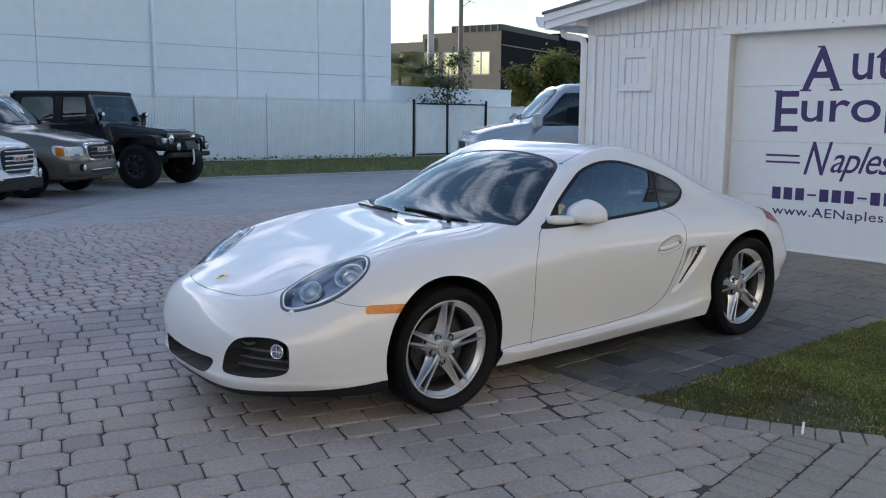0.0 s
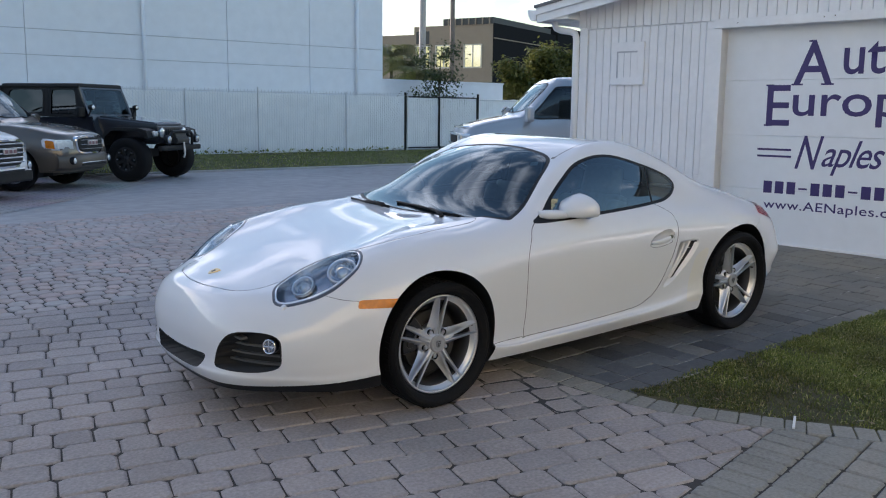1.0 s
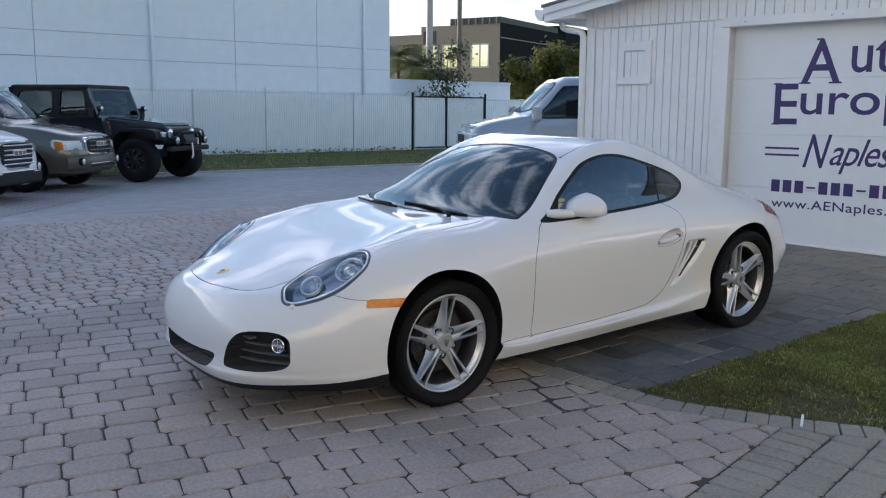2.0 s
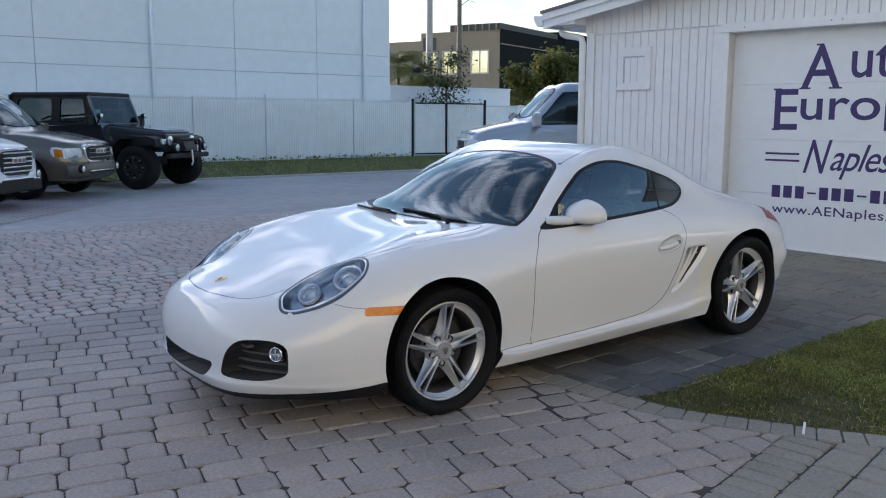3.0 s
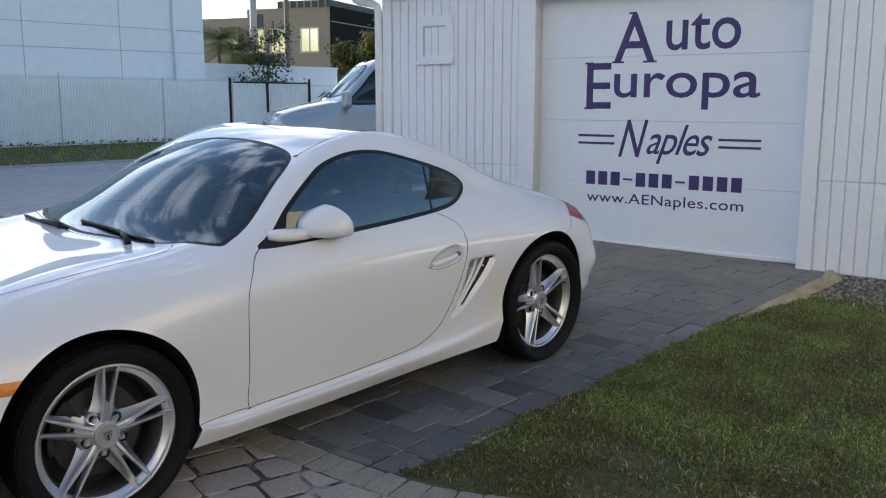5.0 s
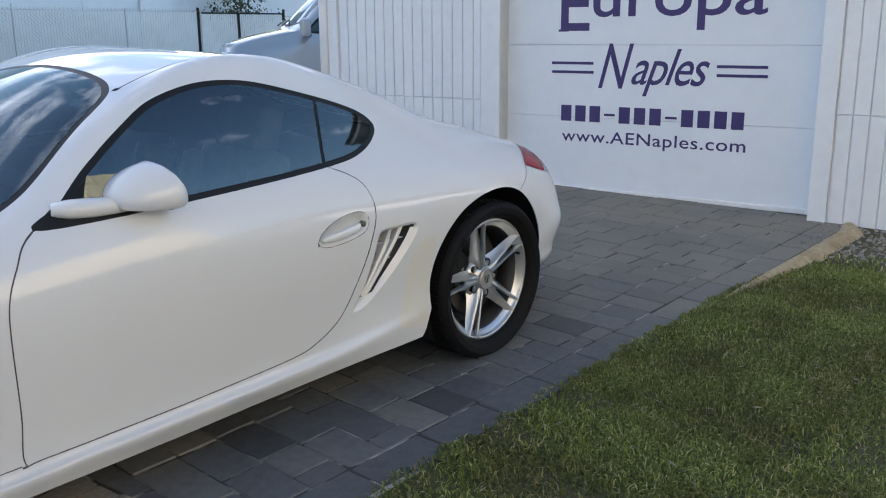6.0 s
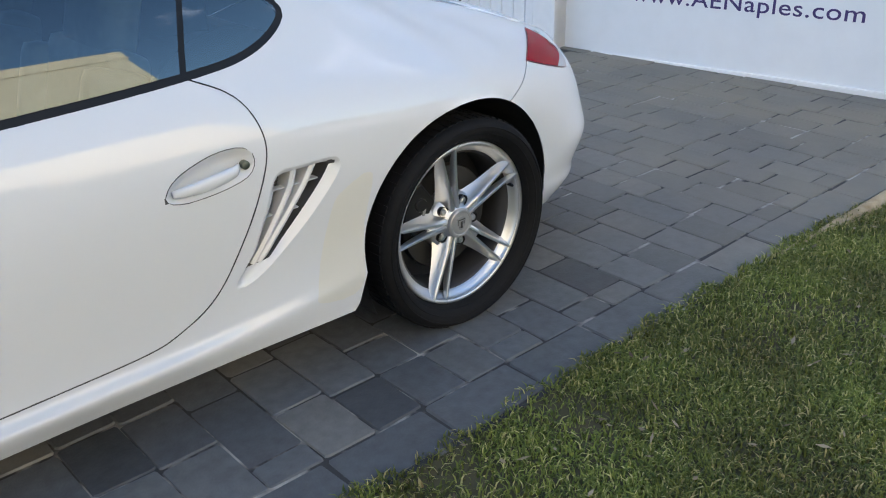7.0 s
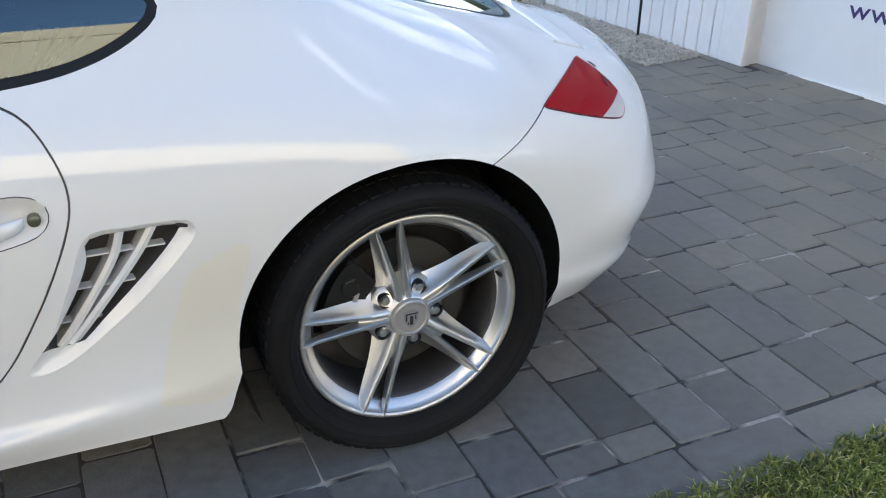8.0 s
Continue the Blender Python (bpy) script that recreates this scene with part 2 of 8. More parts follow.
# brown dust towards the garage, lightened to paint the contrast with the car's shade
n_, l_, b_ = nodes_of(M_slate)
geo_, sep_, span_, noi_, sum_, dust_light_ = (n_.new(t) for t in ("ShaderNodeNewGeometry", "ShaderNodeSeparateXYZ", "ShaderNodeMapRange", "ShaderNodeTexNoise", "ShaderNodeMath", "ShaderNodeMix"))
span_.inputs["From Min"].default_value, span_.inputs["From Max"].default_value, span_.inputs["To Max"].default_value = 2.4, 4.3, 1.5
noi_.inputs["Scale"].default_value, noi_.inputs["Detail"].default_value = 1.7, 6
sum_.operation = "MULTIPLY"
dust_light_.data_type = "RGBA"
dust_light_.inputs[7].default_value = (0.215, 0.195, 0.155, 1)
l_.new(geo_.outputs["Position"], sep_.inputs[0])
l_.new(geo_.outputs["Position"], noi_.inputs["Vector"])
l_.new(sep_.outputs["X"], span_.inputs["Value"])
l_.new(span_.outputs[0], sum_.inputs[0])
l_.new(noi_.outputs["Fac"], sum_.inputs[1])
l_.new(sum_.outputs[0], dust_light_.inputs[0])
l_.new(b_.inputs["Base Color"].links[0].from_socket, dust_light_.inputs[6])
l_.new(dust_light_.outputs[2], b_.inputs["Base Color"])
M_concrete = material("pale_concrete", (0.38, 0.37, 0.35), 0.85)
grain(M_concrete, 12, 0.2, bump=0.2, coords="World")
M_haunch = material("tan_concrete", (0.36, 0.28, 0.16), 0.95)
grain(M_haunch, 25, 0.4, colours=((0.27, 0.185, 0.085), (0.52, 0.43, 0.29)), bump=0.8, coords="World", scale2=6)
M_white = material("white_paint", (0.8, 0.8, 0.8), 0.5)
M_grey = material("grey_metal", (0.3, 0.31, 0.33), 0.5, 0.3)
M_roof = material("grey_shingle", (0.16, 0.16, 0.17), 0.9)
grain(M_roof, 20, 0.3, bump=0.3)
M_gravel = material("pale_stone", (0.42, 0.40, 0.36), 0.85)
grain(M_gravel, 30, 0.4, coords="World", scale2=8)
M_mulch = material("brown_stone", (0.22, 0.18, 0.14), 0.9)
grain(M_mulch, 30, 0.6, colours=((0.09, 0.06, 0.045), (0.42, 0.40, 0.37)), coords="World", scale2=14)


def leafy(name, low, high, trans=0.25, straw=None, patches=False):
    """Foliage that differs from leaf to leaf and lets some light through."""
    m = material(name, low, 0.5)
    n, l, b = nodes_of(m)
    geo, ramp, mix, tr, out = n.new("ShaderNodeNewGeometry"), n.new("ShaderNodeValToRGB"), n.new("ShaderNodeMixShader"), n.new("ShaderNodeBsdfTranslucent"), n["Material Output"]
    ramp.color_ramp.elements[0].color, ramp.color_ramp.elements[1].color = (*low, 1), (*high, 1)
    if straw:
        ramp.color_ramp.elements[1].position = 0.86
        ramp.color_ramp.elements.new(0.92).color = (*straw, 1)
    l.new(geo.outputs["Random Per Island"], ramp.inputs[0])
    colour = ramp.outputs[0]
    if patches:
        # dull brown and darker green patches over the lawn
        noi, sh, mul = n.new("ShaderNodeTexNoise"), n.new("ShaderNodeValToRGB"), n.new("ShaderNodeMix")
        noi.inputs["Scale"].default_value, noi.inputs["Detail"].default_value = 2.6, 5
        sh.color_ramp.elements[0].position, sh.color_ramp.elements[0].color = 0.36, (0.72, 0.66, 0.58, 1)
        sh.color_ramp.elements[1].position, sh.color_ramp.elements[1].color = 0.62, (1.08, 1.12, 0.9, 1)
        mul.data_type, mul.blend_type = "RGBA", "MULTIPLY"
        mul.inputs[0].default_value = 1.0
        l.new(geo.outputs["Position"], noi.inputs["Vector"])
        l.new(noi.outputs["Fac"], sh.inputs[0])
        l.new(colour, mul.inputs[6])
        l.new(sh.outputs[0], mul.inputs[7])
        colour = mul.outputs[2]
    l.new(colour, b.inputs["Base Color"])
    l.new(colour, tr.inputs[0])
    mix.inputs[0].default_value = trans
    l.new(b.outputs[0], mix.inputs[1])
    l.new(tr.outputs[0], mix.inputs[2])
    l.new(mix.outputs[0], out.inputs[0])
    return m


M_blade = leafy("grass_blade", (0.080, 0.113, 0.023), (0.285, 0.318, 0.077), 0.35, straw=(0.58, 0.52, 0.27), patches=True)
M_blade_dry = leafy("dull_grass_blade", (0.07, 0.086, 0.024), (0.15, 0.168, 0.05), 0.3, straw=(0.36, 0.29, 0.15), patches=True)
M_litter = leafy("dry_leaf", (0.10, 0.065, 0.035), (0.42, 0.34, 0.22), 0.2)
M_slat = material("white_slat", (0.84, 0.85, 0.86), 0.6)
grain(M_slat, 3, 0.1, coords="World", scale2=0.4)
M_wire = material("galvanised_wire", (0.74, 0.76, 0.79), 0.6, 0.1)
M_galv = material("galvanised_post", (0.60, 0.61, 0.64), 0.5, 0.3)
M_joint_shade = material("joint_shade_grey", (0.46, 0.48, 0.52), 0.9)
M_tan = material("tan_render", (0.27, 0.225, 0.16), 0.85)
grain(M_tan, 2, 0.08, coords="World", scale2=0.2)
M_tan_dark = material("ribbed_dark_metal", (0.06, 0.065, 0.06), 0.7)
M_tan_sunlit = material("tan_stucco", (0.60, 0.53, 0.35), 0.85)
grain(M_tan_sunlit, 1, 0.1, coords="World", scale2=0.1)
M_dark_wall = material("near_black_face", (0.017, 0.018, 0.019), 0.9, spec=0.05)
M_cream = material("cream_frame", (0.6, 0.57, 0.45), 0.6)
M_sky_glass = material("mirror_pane", (0.55, 0.55, 0.42), 0.05, 0.9)
M_wood = material("weathered_wood", (0.16, 0.14, 0.12), 0.9)
grain(M_wood, 6, 0.3, coords="World")
M_bark = material("bark", (0.10, 0.085, 0.065), 0.9)
grain(M_bark, 25, 0.4, bump=0.5)
M_lamp = material("lamp_glass", (0.75, 0.77, 0.78), 0.12, 0.6, 1.0)
M_leaf = leafy("dark_leaf", (0.02, 0.04, 0.012), (0.07, 0.10, 0.03), 0.25)
M_palm = leafy("palm_leaf", (0.04, 0.065, 0.015), (0.15, 0.18, 0.045), 0.3)
M_shrub = leafy("yellow_green_leaf", (0.045, 0.07, 0.016), (0.18, 0.18, 0.045), 0.3)


# ---- the ground ----
def sheet(name, outline_xy, dz, mat, step=0.5, flat=False):
    """A piece of ground within a convex outline, draped over the lie of the land."""
    bm = bmesh.new()
    bm.faces.new([bm.verts.new((x, y, 0)) for x, y in outline_xy])
    xs, ys = [p[0] for p in outline_xy], [p[1] for p in outline_xy]
    for axis, lo, hi in ((0, min(xs), max(xs)), (1, min(ys), max(ys))):
        c = math.ceil(lo / step) * step
        while c < hi:
            no, at = (Vector((1, 0, 0)), Vector((c, 0, 0))) if axis == 0 else (Vector((0, 1, 0)), Vector((0, c, 0)))
            bmesh.ops.bisect_plane(bm, geom=bm.verts[:] + bm.edges[:] + bm.faces[:], plane_co=at, plane_no=no)
            c += step
    for v in bm.verts:
        v.co.z = ground_z(v.co.x, v.co.y) + dz
    bmesh.ops.recalc_face_normals(bm, faces=bm.faces)
    for f in bm.faces:
        if f.normal.z < 0:
            f.normal_flip()
    me = bpy.data.meshes.new(name)
    bm.to_mesh(me)
    bm.free()
    me.polygons.foreach_set("use_smooth", [True] * len(me.polygons))
    me.materials.append(mat)
    return new(name, me)


M_brick = material("parking_brick", (0.2, 0.18, 0.17), 0.85)
n_, l_, b_ = nodes_of(M_brick)
geo_, brk_, noi_, mx_ = n_.new("ShaderNodeNewGeometry"), n_.new("ShaderNodeTexBrick"), n_.new("ShaderNodeTexNoise"), n_.new("ShaderNodeMix")
mx_.data_type, mx_.blend_type = "RGBA", "MULTIPLY"
brk_.inputs["Color1"].default_value, brk_.inputs["Color2"].default_value, brk_.inputs["Mortar"].default_value = (0.50, 0.44, 0.42, 1), (0.43, 0.405, 0.405, 1), (0.29, 0.27, 0.265, 1)
brk_.inputs["Scale"].default_value, brk_.inputs["Brick Width"].default_value, brk_.inputs["Row Height"].default_value, brk_.inputs["Mortar Size"].default_value = 1.0, 0.24, 0.16, 0.012
noi_.inputs["Scale"].default_value, mx_.inputs[0].default_value = 0.6, 0.5
l_.new(geo_.outputs["Position"], brk_.inputs["Vector"])
l_.new(geo_.outputs["Position"], noi_.inputs["Vector"])
l_.new(brk_.outputs["Color"], mx_.inputs[6])
l_.new(noi_.outputs["Color"], mx_.inputs[7])
l_.new(mx_.outputs[2], b_.inputs["Base Color"])

tagged(sheet("ground", [(-1200, -1200), (1200, -1200), (1200, 1200), (-1200, 1200)], -0.09, M_asphalt, 60), kind="structure")
tagged(sheet("road", [(-30, 7.1), (34, 7.1), (34, 15.35), (-30, 15.35)], -0.012, M_asphalt, 1.0), kind="structure")
tagged(sheet("parking_pavement", [(-26, 8.2), (-0.5, 7.9), (4.9, 14.6), (4.9, 15.35), (-26, 15.35)], -0.006, M_brick, 1.0), kind="structure")
tagged(sheet("paver_bed", [(-14, -12), (0.93, -12), (0.93, 7.1), (-14, 7.1)], -0.010, M_sand, 0.5), kind="structure")
tagged(sheet("drive_bed", [(0.4, -1.30), (5.9, -1.30), (5.6, 2.24), (0.4, 2.24)], -0.0035, M_sand_light, 0.5), kind="structure")
tagged(sheet("lawn_soil", [(0.86, -1.29), (7.6, -1.29), (7.6, -14), (3.4, -14), (1.55, -2.7), (0.93, -1.75)], -0.005, M_grass, 0.5), kind="structure")
tagged(sheet("verge_soil", [(-26, 15.35), (34, 15.35), (34, 22.6), (-26, 22.6)], 0.02, M_grass, 2.0), kind="structure")
tagged(sheet("side_yard", [(0.15, 3.0), (40, 3.0), (40, 7.1), (0.15, 7.1)], -0.022, M_asphalt, 1.0), kind="structure")
tagged(sheet("far_paver_bed", [(0.93, 2.25), (4.68, 2.25), (4.68, 7.1), (0.93, 7.1)], -0.010, M_sand, 0.5), kind="structure")
tagged(sheet("yard_soil", [(4.7, 3.06), (9, 3.06), (9, 5.0), (4.7, 5.0)], -0.008, M_grass, 0.5), kind="structure")
bm = bmesh.new()
box(bm, -26, 15.27, -0.05, 34, 15.38, 0.035, 0.015)
tagged(mesh_object("kerb", bm, M_concrete), "pale concrete edging along the verge", kind="structure")


# ---- pavers ----
SLOPE = CAR_TILT = Vector((GX, GY, 1)).rotation_difference(Vector((0, 0, 1))).to_matrix().to_4x4()


def octagon(lx, ly, c):
    """The outline of a stone of lx by ly with its corners worn off by c."""
    a, b = lx / 2, ly / 2
    return [(-a + c, -b), (a - c, -b), (a, -b + c), (a, b - c), (a - c, b), (-a + c, b), (-a, b - c), (-a, -b + c)]


def clipped(poly, px, py, nx, ny):
    """The part of a convex outline on the side of the line through (px, py) to which (nx, ny) points."""
    out = []
    for (x0, y0), (x1, y1) in zip(poly, poly[1:] + poly[:1]):
        d0, d1 = (x0 - px) * nx + (y0 - py) * ny, (x1 - px) * nx + (y1 - py) * ny
        if d0 >= 0:
            out.append((x0, y0))
        if d0 * d1 < 0:
            f = d0 / (d0 - d1)
            out.append((x0 + f * (x1 - x0), y0 + f * (y1 - y0)))
    return out


def area_of(poly):
    return abs(sum(x0 * y1 - x1 * y0 for (x0, y0), (x1, y1) in zip(poly, poly[1:] + poly[:1]))) / 2


def stone(x, y, turn, lx, ly, worn, cuts):
    """A stone at (x, y), cut to fit by lines in the plan; None where little is left of it."""
    c, s = math.cos(radians(turn)), math.sin(radians(turn))
    poly = [(x + c * u - s * v, y + s * u + c * v) for u, v in octagon(lx, ly, worn)]
    whole = True
    for line in cuts:
        if min((px - line[0]) * line[2] + (py - line[1]) * line[3] for px, py in poly) < 0:
            poly = clipped(poly, *line)
            whole = False
            if len(poly) < 3 or area_of(poly) < .0015:
                return None
    return x, y, turn, lx, ly, worn, None if whole else poly


def stone_rings(poly, rng, round_, drop):
    j = lambda q: rng.uniform(-q, q)
    cx, cy = sum(p[0] for p in poly) / len(poly), sum(p[1] for p in poly) / len(poly)
    base = [(x + j(.003), y + j(.003)) for x, y in poly]
    top = []
    for x, y in base:
        q = math.hypot(cx - x, cy - y)
        k = min(.5, round_ / max(q, 1e-4))
        top.append((x + (cx - x) * k, y + (cy - y) * k))
    n = len(base)
    pts = [(x, y, -drop) for x, y in base] + [(x, y, -.007) for x, y in base] + [(x, y, j(.0008)) for x, y in top]
    faces = [tuple(range(2 * n, 3 * n))]
    for i in range(n):
        k = (i + 1) % n
        faces += [(i, k, n + k, n + i), (n + i, n + k, 2 * n + k, 2 * n + i)]
    return pts, faces


def paver_mesh(rng, poly, mat, round_, drop=.05):
    """One stone with worn, slightly uneven edges; its top lies at z = 0."""
    me = bpy.data.meshes.new("paver")
    pts, faces = stone_rings(poly, rng, round_, drop)
    me.from_pydata(pts, [], faces)
    me.materials.append(mat)
    return me


def lay(parent, places, mat, near, limit, rng, stuff_name, round_=.011, uneven=.0015):
    """Lays stones: those nearest to the point near as parts, the rest joined."""
    places = sorted((p for p in places if p), key=lambda p: (p[0] - near[0]) ** 2 + (p[1] - near[1]) ** 2)
    kinds = {}
    for x, y, turn, lx, ly, worn, poly in places[:limit]:
        key = (round(lx, 3), round(ly, 3))
        if poly:
            c, s = math.cos(radians(turn)), math.sin(radians(turn))
            me = paver_mesh(rng, [(c * (px - x) + s * (py - y), -s * (px - x) + c * (py - y)) for px, py in poly], mat, round_)
        else:
            if key not in kinds:
                kinds[key] = [paver_mesh(rng, octagon(lx, ly, worn), mat, round_) for _ in range(5)]
            me = rng.choice(kinds[key])
        ob = new("paver", me)
        ob.parent = parent
        slope = SLOPE if y < 3 else Matrix()
        ob.matrix_basis = Matrix.Translation((x, y, ground_z(x, y) + rng.uniform(-uneven, uneven))) @ slope @ pose(0, 0, 0, rng.uniform(-.35, .35), rng.uniform(-.35, .35), turn)
    pts, faces = [], []
    for x, y, turn, lx, ly, worn, poly in places[limit:]:
        if not poly:
            c, s = math.cos(radians(turn)), math.sin(radians(turn))
            poly = [(x + c * u - s * v, y + s * u + c * v) for u, v in octagon(lx, ly, worn)]
        o, dz = len(pts), rng.uniform(-uneven, uneven)
        ps, fs = stone_rings(poly, rng, round_, .03)
        pts += [(px, py, ground_z(px, py) + pz + dz) for px, py, pz in ps]
        faces += [tuple(i + o for i in f) for f in fs]
    if pts:
        me = bpy.data.meshes.new(stuff_name)
        me.from_pydata(pts, [], faces)
        me.materials.append(mat)
        ob = new(stuff_name, me)
        ob.parent = parent
        tagged(ob, kind="stuff")


EDGE = [(.445, 2.25), (.52, 1.6), (.80, -.34), (.885, -1.13), (.93, -1.40), (1.0, -1.58), (1.085, -1.75), (1.19, -1.93), (1.31, -2.13), (1.43, -2.30), (1.62, -2.58), (1.92, -3.04), (2.6, -4.2), (4.2, -7)]
EDGE_CURVE = [tuple(p) for p in spline(EDGE, 10)]


def edge_x(y):
    """Where the stone border runs at a given y."""
    for (x0, y0), (x1, y1) in zip(EDGE_CURVE, EDGE_CURVE[1:]):
        if y1 <= y <= y0:
            return x0 + (x1 - x0) * (y - y0) / (y1 - y0 - 1e-9)
    return EDGE_CURVE[0][0] if y > EDGE_CURVE[0][1] else EDGE_CURVE[-1][0]


def edge_cut(x, y, gap, side):
    """The line along the border nearest to (x, y), moved by gap; side 1 keeps the pavement, -1 the drive."""
    best = min(range(len(EDGE_CURVE) - 1), key=lambda i: (EDGE_CURVE[i][0] + EDGE_CURVE[i + 1][0] - 2 * x) ** 2 + (EDGE_CURVE[i][1] + EDGE_CURVE[i + 1][1] - 2 * y) ** 2)
    (x0, y0), (x1, y1) = EDGE_CURVE[best], EDGE_CURVE[best + 1]
    q = math.hypot(x1 - x0, y1 - y0)
    nx, ny = side * (y1 - y0) / q, -side * (x1 - x0) / q
    return x0 + nx * gap, y0 + ny * gap, nx, ny


rng = random.Random(4)
FIELD_END = 2.25
# the large field: worn grey stones in running courses
field = []
turn = -14.0
c_, s_ = math.cos(radians(turn)), math.sin(radians(turn))
row_w = .172
q_ = math.hypot(1, .1835)
for r in range(-70, 62):
    u = -9.0 + rng.uniform(0, .25)
    while u < 9:
        lx = rng.choice((.165, .235, .235, .262))
        cu, cv = u + lx / 2, r * row_w
        x, y = c_ * cu - s_ * cv, s_ * cu + c_ * cv
        u += lx + .002
        if x > edge_x(y) + .15 or y > FIELD_END + .2 or y < -2.32 + (x - 1.02) * .1835 or x < -7 or y < -6:
            continue
        field.append(stone(x, y, turn, lx - .006, row_w - .008, .019, [edge_cut(x, y, .156, 1), (1.02, -2.001, -.1835 / q_, 1 / q_), (0, FIELD_END, 0, -1)]))
pavement = tagged(new("pavement"), "weathered grey concrete pavers in running courses", "pavement", kind="structure")
lay(pavement, field, M_paver, (-.5, -1.4), 300, rng, "far_pavers", .011, .0025)
# beyond it small, rounder stones, more pink
field3 = []
for r in range(0, 36):
    y = FIELD_END + .075 + r * .138
    x = -8 + rng.uniform(0, .12)
    while x < 4.6:
        lx = rng.choice((.105, .14, .165))
        if x + lx / 2 < 4.6 and y < 7.1:
            field3.append(stone(x + lx / 2, y, 0, lx - .008, .130, .03, []))
        x += lx
lay(tagged(new("far_pavement"), "small rounded pinkish cobble pavers", "pavement", kind="structure"), field3, M_paver_pink, (-.2, 2.3), 120, rng, "far_cobbles")
# the corner field of narrower stones
field2 = []
turn2 = 10.4
c2, s2 = math.cos(radians(turn2)), math.sin(radians(turn2))
for r in range(0, 44):
    depth = .213 if r == 0 else .172
    v = -(r * .174 + (.0 if r == 0 else .043) + depth / 2 + .002)
    u = -9.0 + (r % 2) * .06
    while u < 2.5:
        lx = .098 if r == 0 else rng.choice((.15, .172, .235))
        cu = u + lx / 2
        x, y = 1.02 + c2 * cu - s2 * v, -2.005 + s2 * cu + c2 * v
        u += lx + .004
        if x < edge_x(y) + .1 and x > -8.5:
            field2.append(stone(x, y, turn2, lx - .005, depth - .007, .010, [edge_cut(x, y, .156, 1)]))
pavement2 = tagged(new("corner_pavement"), "narrow grey pavers laid across the corner", "pavement", kind="structure")
lay(pavement2, field2, M_paver_grey, (.7, -2.2), 140, rng, "corner_pavers")
# the border course
border = tagged(new("paver_border"), "single soldier course of grey edging pavers", "pavement", kind="structure")
stones = []
path = EDGE_CURVE
lengths = [0.0]
for (x0, y0), (x1, y1) in zip(path, path[1:]):
    lengths.append(lengths[-1] + math.hypot(x1 - x0, y1 - y0))


def edge_at(d, off):
    """The place at the length d along the border, off to the pavement's side, and the direction across."""
    i = max(k for k in range(len(path) - 1) if lengths[k] <= d)
    def across(k):
        a, b = path[max(0, k - 1)], path[min(len(path) - 1, k + 1)]
        q = math.hypot(b[0] - a[0], b[1] - a[1])
        return (b[1] - a[1]) / q, -(b[0] - a[0]) / q
    f = (d - lengths[i]) / (lengths[i + 1] - lengths[i])
    (ax, ay), (bx, by) = across(i), across(i + 1)
    nx, ny = ax + f * (bx - ax), ay + f * (by - ay)
    q = math.hypot(nx, ny)
    x, y = path[i][0] + f * (path[i + 1][0] - path[i][0]), path[i][1] + f * (path[i + 1][1] - path[i][1])
    return x + off * nx / q, y + off * ny / q, nx / q, ny / q


d = .07
while d < lengths[-1] - .2:
    wide = .101 + rng.uniform(-.004, .004)
    ring = []
    for along, inner in ((0, .003), (wide - .004, .003), (wide - .004, .157), (0, .157)):
        px, py, nx, ny = edge_at(d + along, inner)
        ring.append((px, py))
    cx, cy = sum(p[0] for p in ring) / 4, sum(p[1] for p in ring) / 4
    # corners worn off, so that each stone is a rounded wedge
    poly = []
    for k in range(4):
        a, b, c = ring[k - 1], ring[k], ring[(k + 1) % 4]
        for o in (a, c):
            q = math.hypot(o[0] - b[0], o[1] - b[1])
            poly.append((b[0] + (o[0] - b[0]) * .007 / q, b[1] + (o[1] - b[1]) * .007 / q))
    stones.append((cx, cy, 0.0, .1, .15, .01, poly))
    d += wide
lay(border, stones, M_paver_grey, (.9, -1.6), 200, rng, "border_pavers", .006)
# the drive: charcoal stones of mixed lengths
drive = tagged(new("drive_pavement"), "charcoal slate-coloured pavers with pale sand joints", "pavement", kind="structure")
slabs = []
def drive_stone(cx, cy, lx, ly, top=9.0):
    wall = (5.2561 - .004 + (.13 if -1.03 < cy < 1.3 else 0), 1.3141, -.99237, -.12332)
    if cx > edge_x(cy) - .15 and cx < 5.9:
        slabs.append(stone(cx, cy, 0.6, lx, ly, .007, [edge_cut(cx, cy, .004, -1), wall]))


x = .45
while x < 5.8:
    drive_stone(x + .156, -1.205, .308, .154)
    x += .312
x = .45
while x < 5.8:
    y = -1.123
    first = rng.choice((.09, .157, .20, .235))
    while y < 2.2:
        ly = first or rng.choice((.235, .235, .312, .157))
        first = 0
        drive_stone(x + .0785, y + ly / 2, .155, ly - .0045)
        y += ly
    x += .157
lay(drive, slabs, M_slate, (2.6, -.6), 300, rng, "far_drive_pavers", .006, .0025)

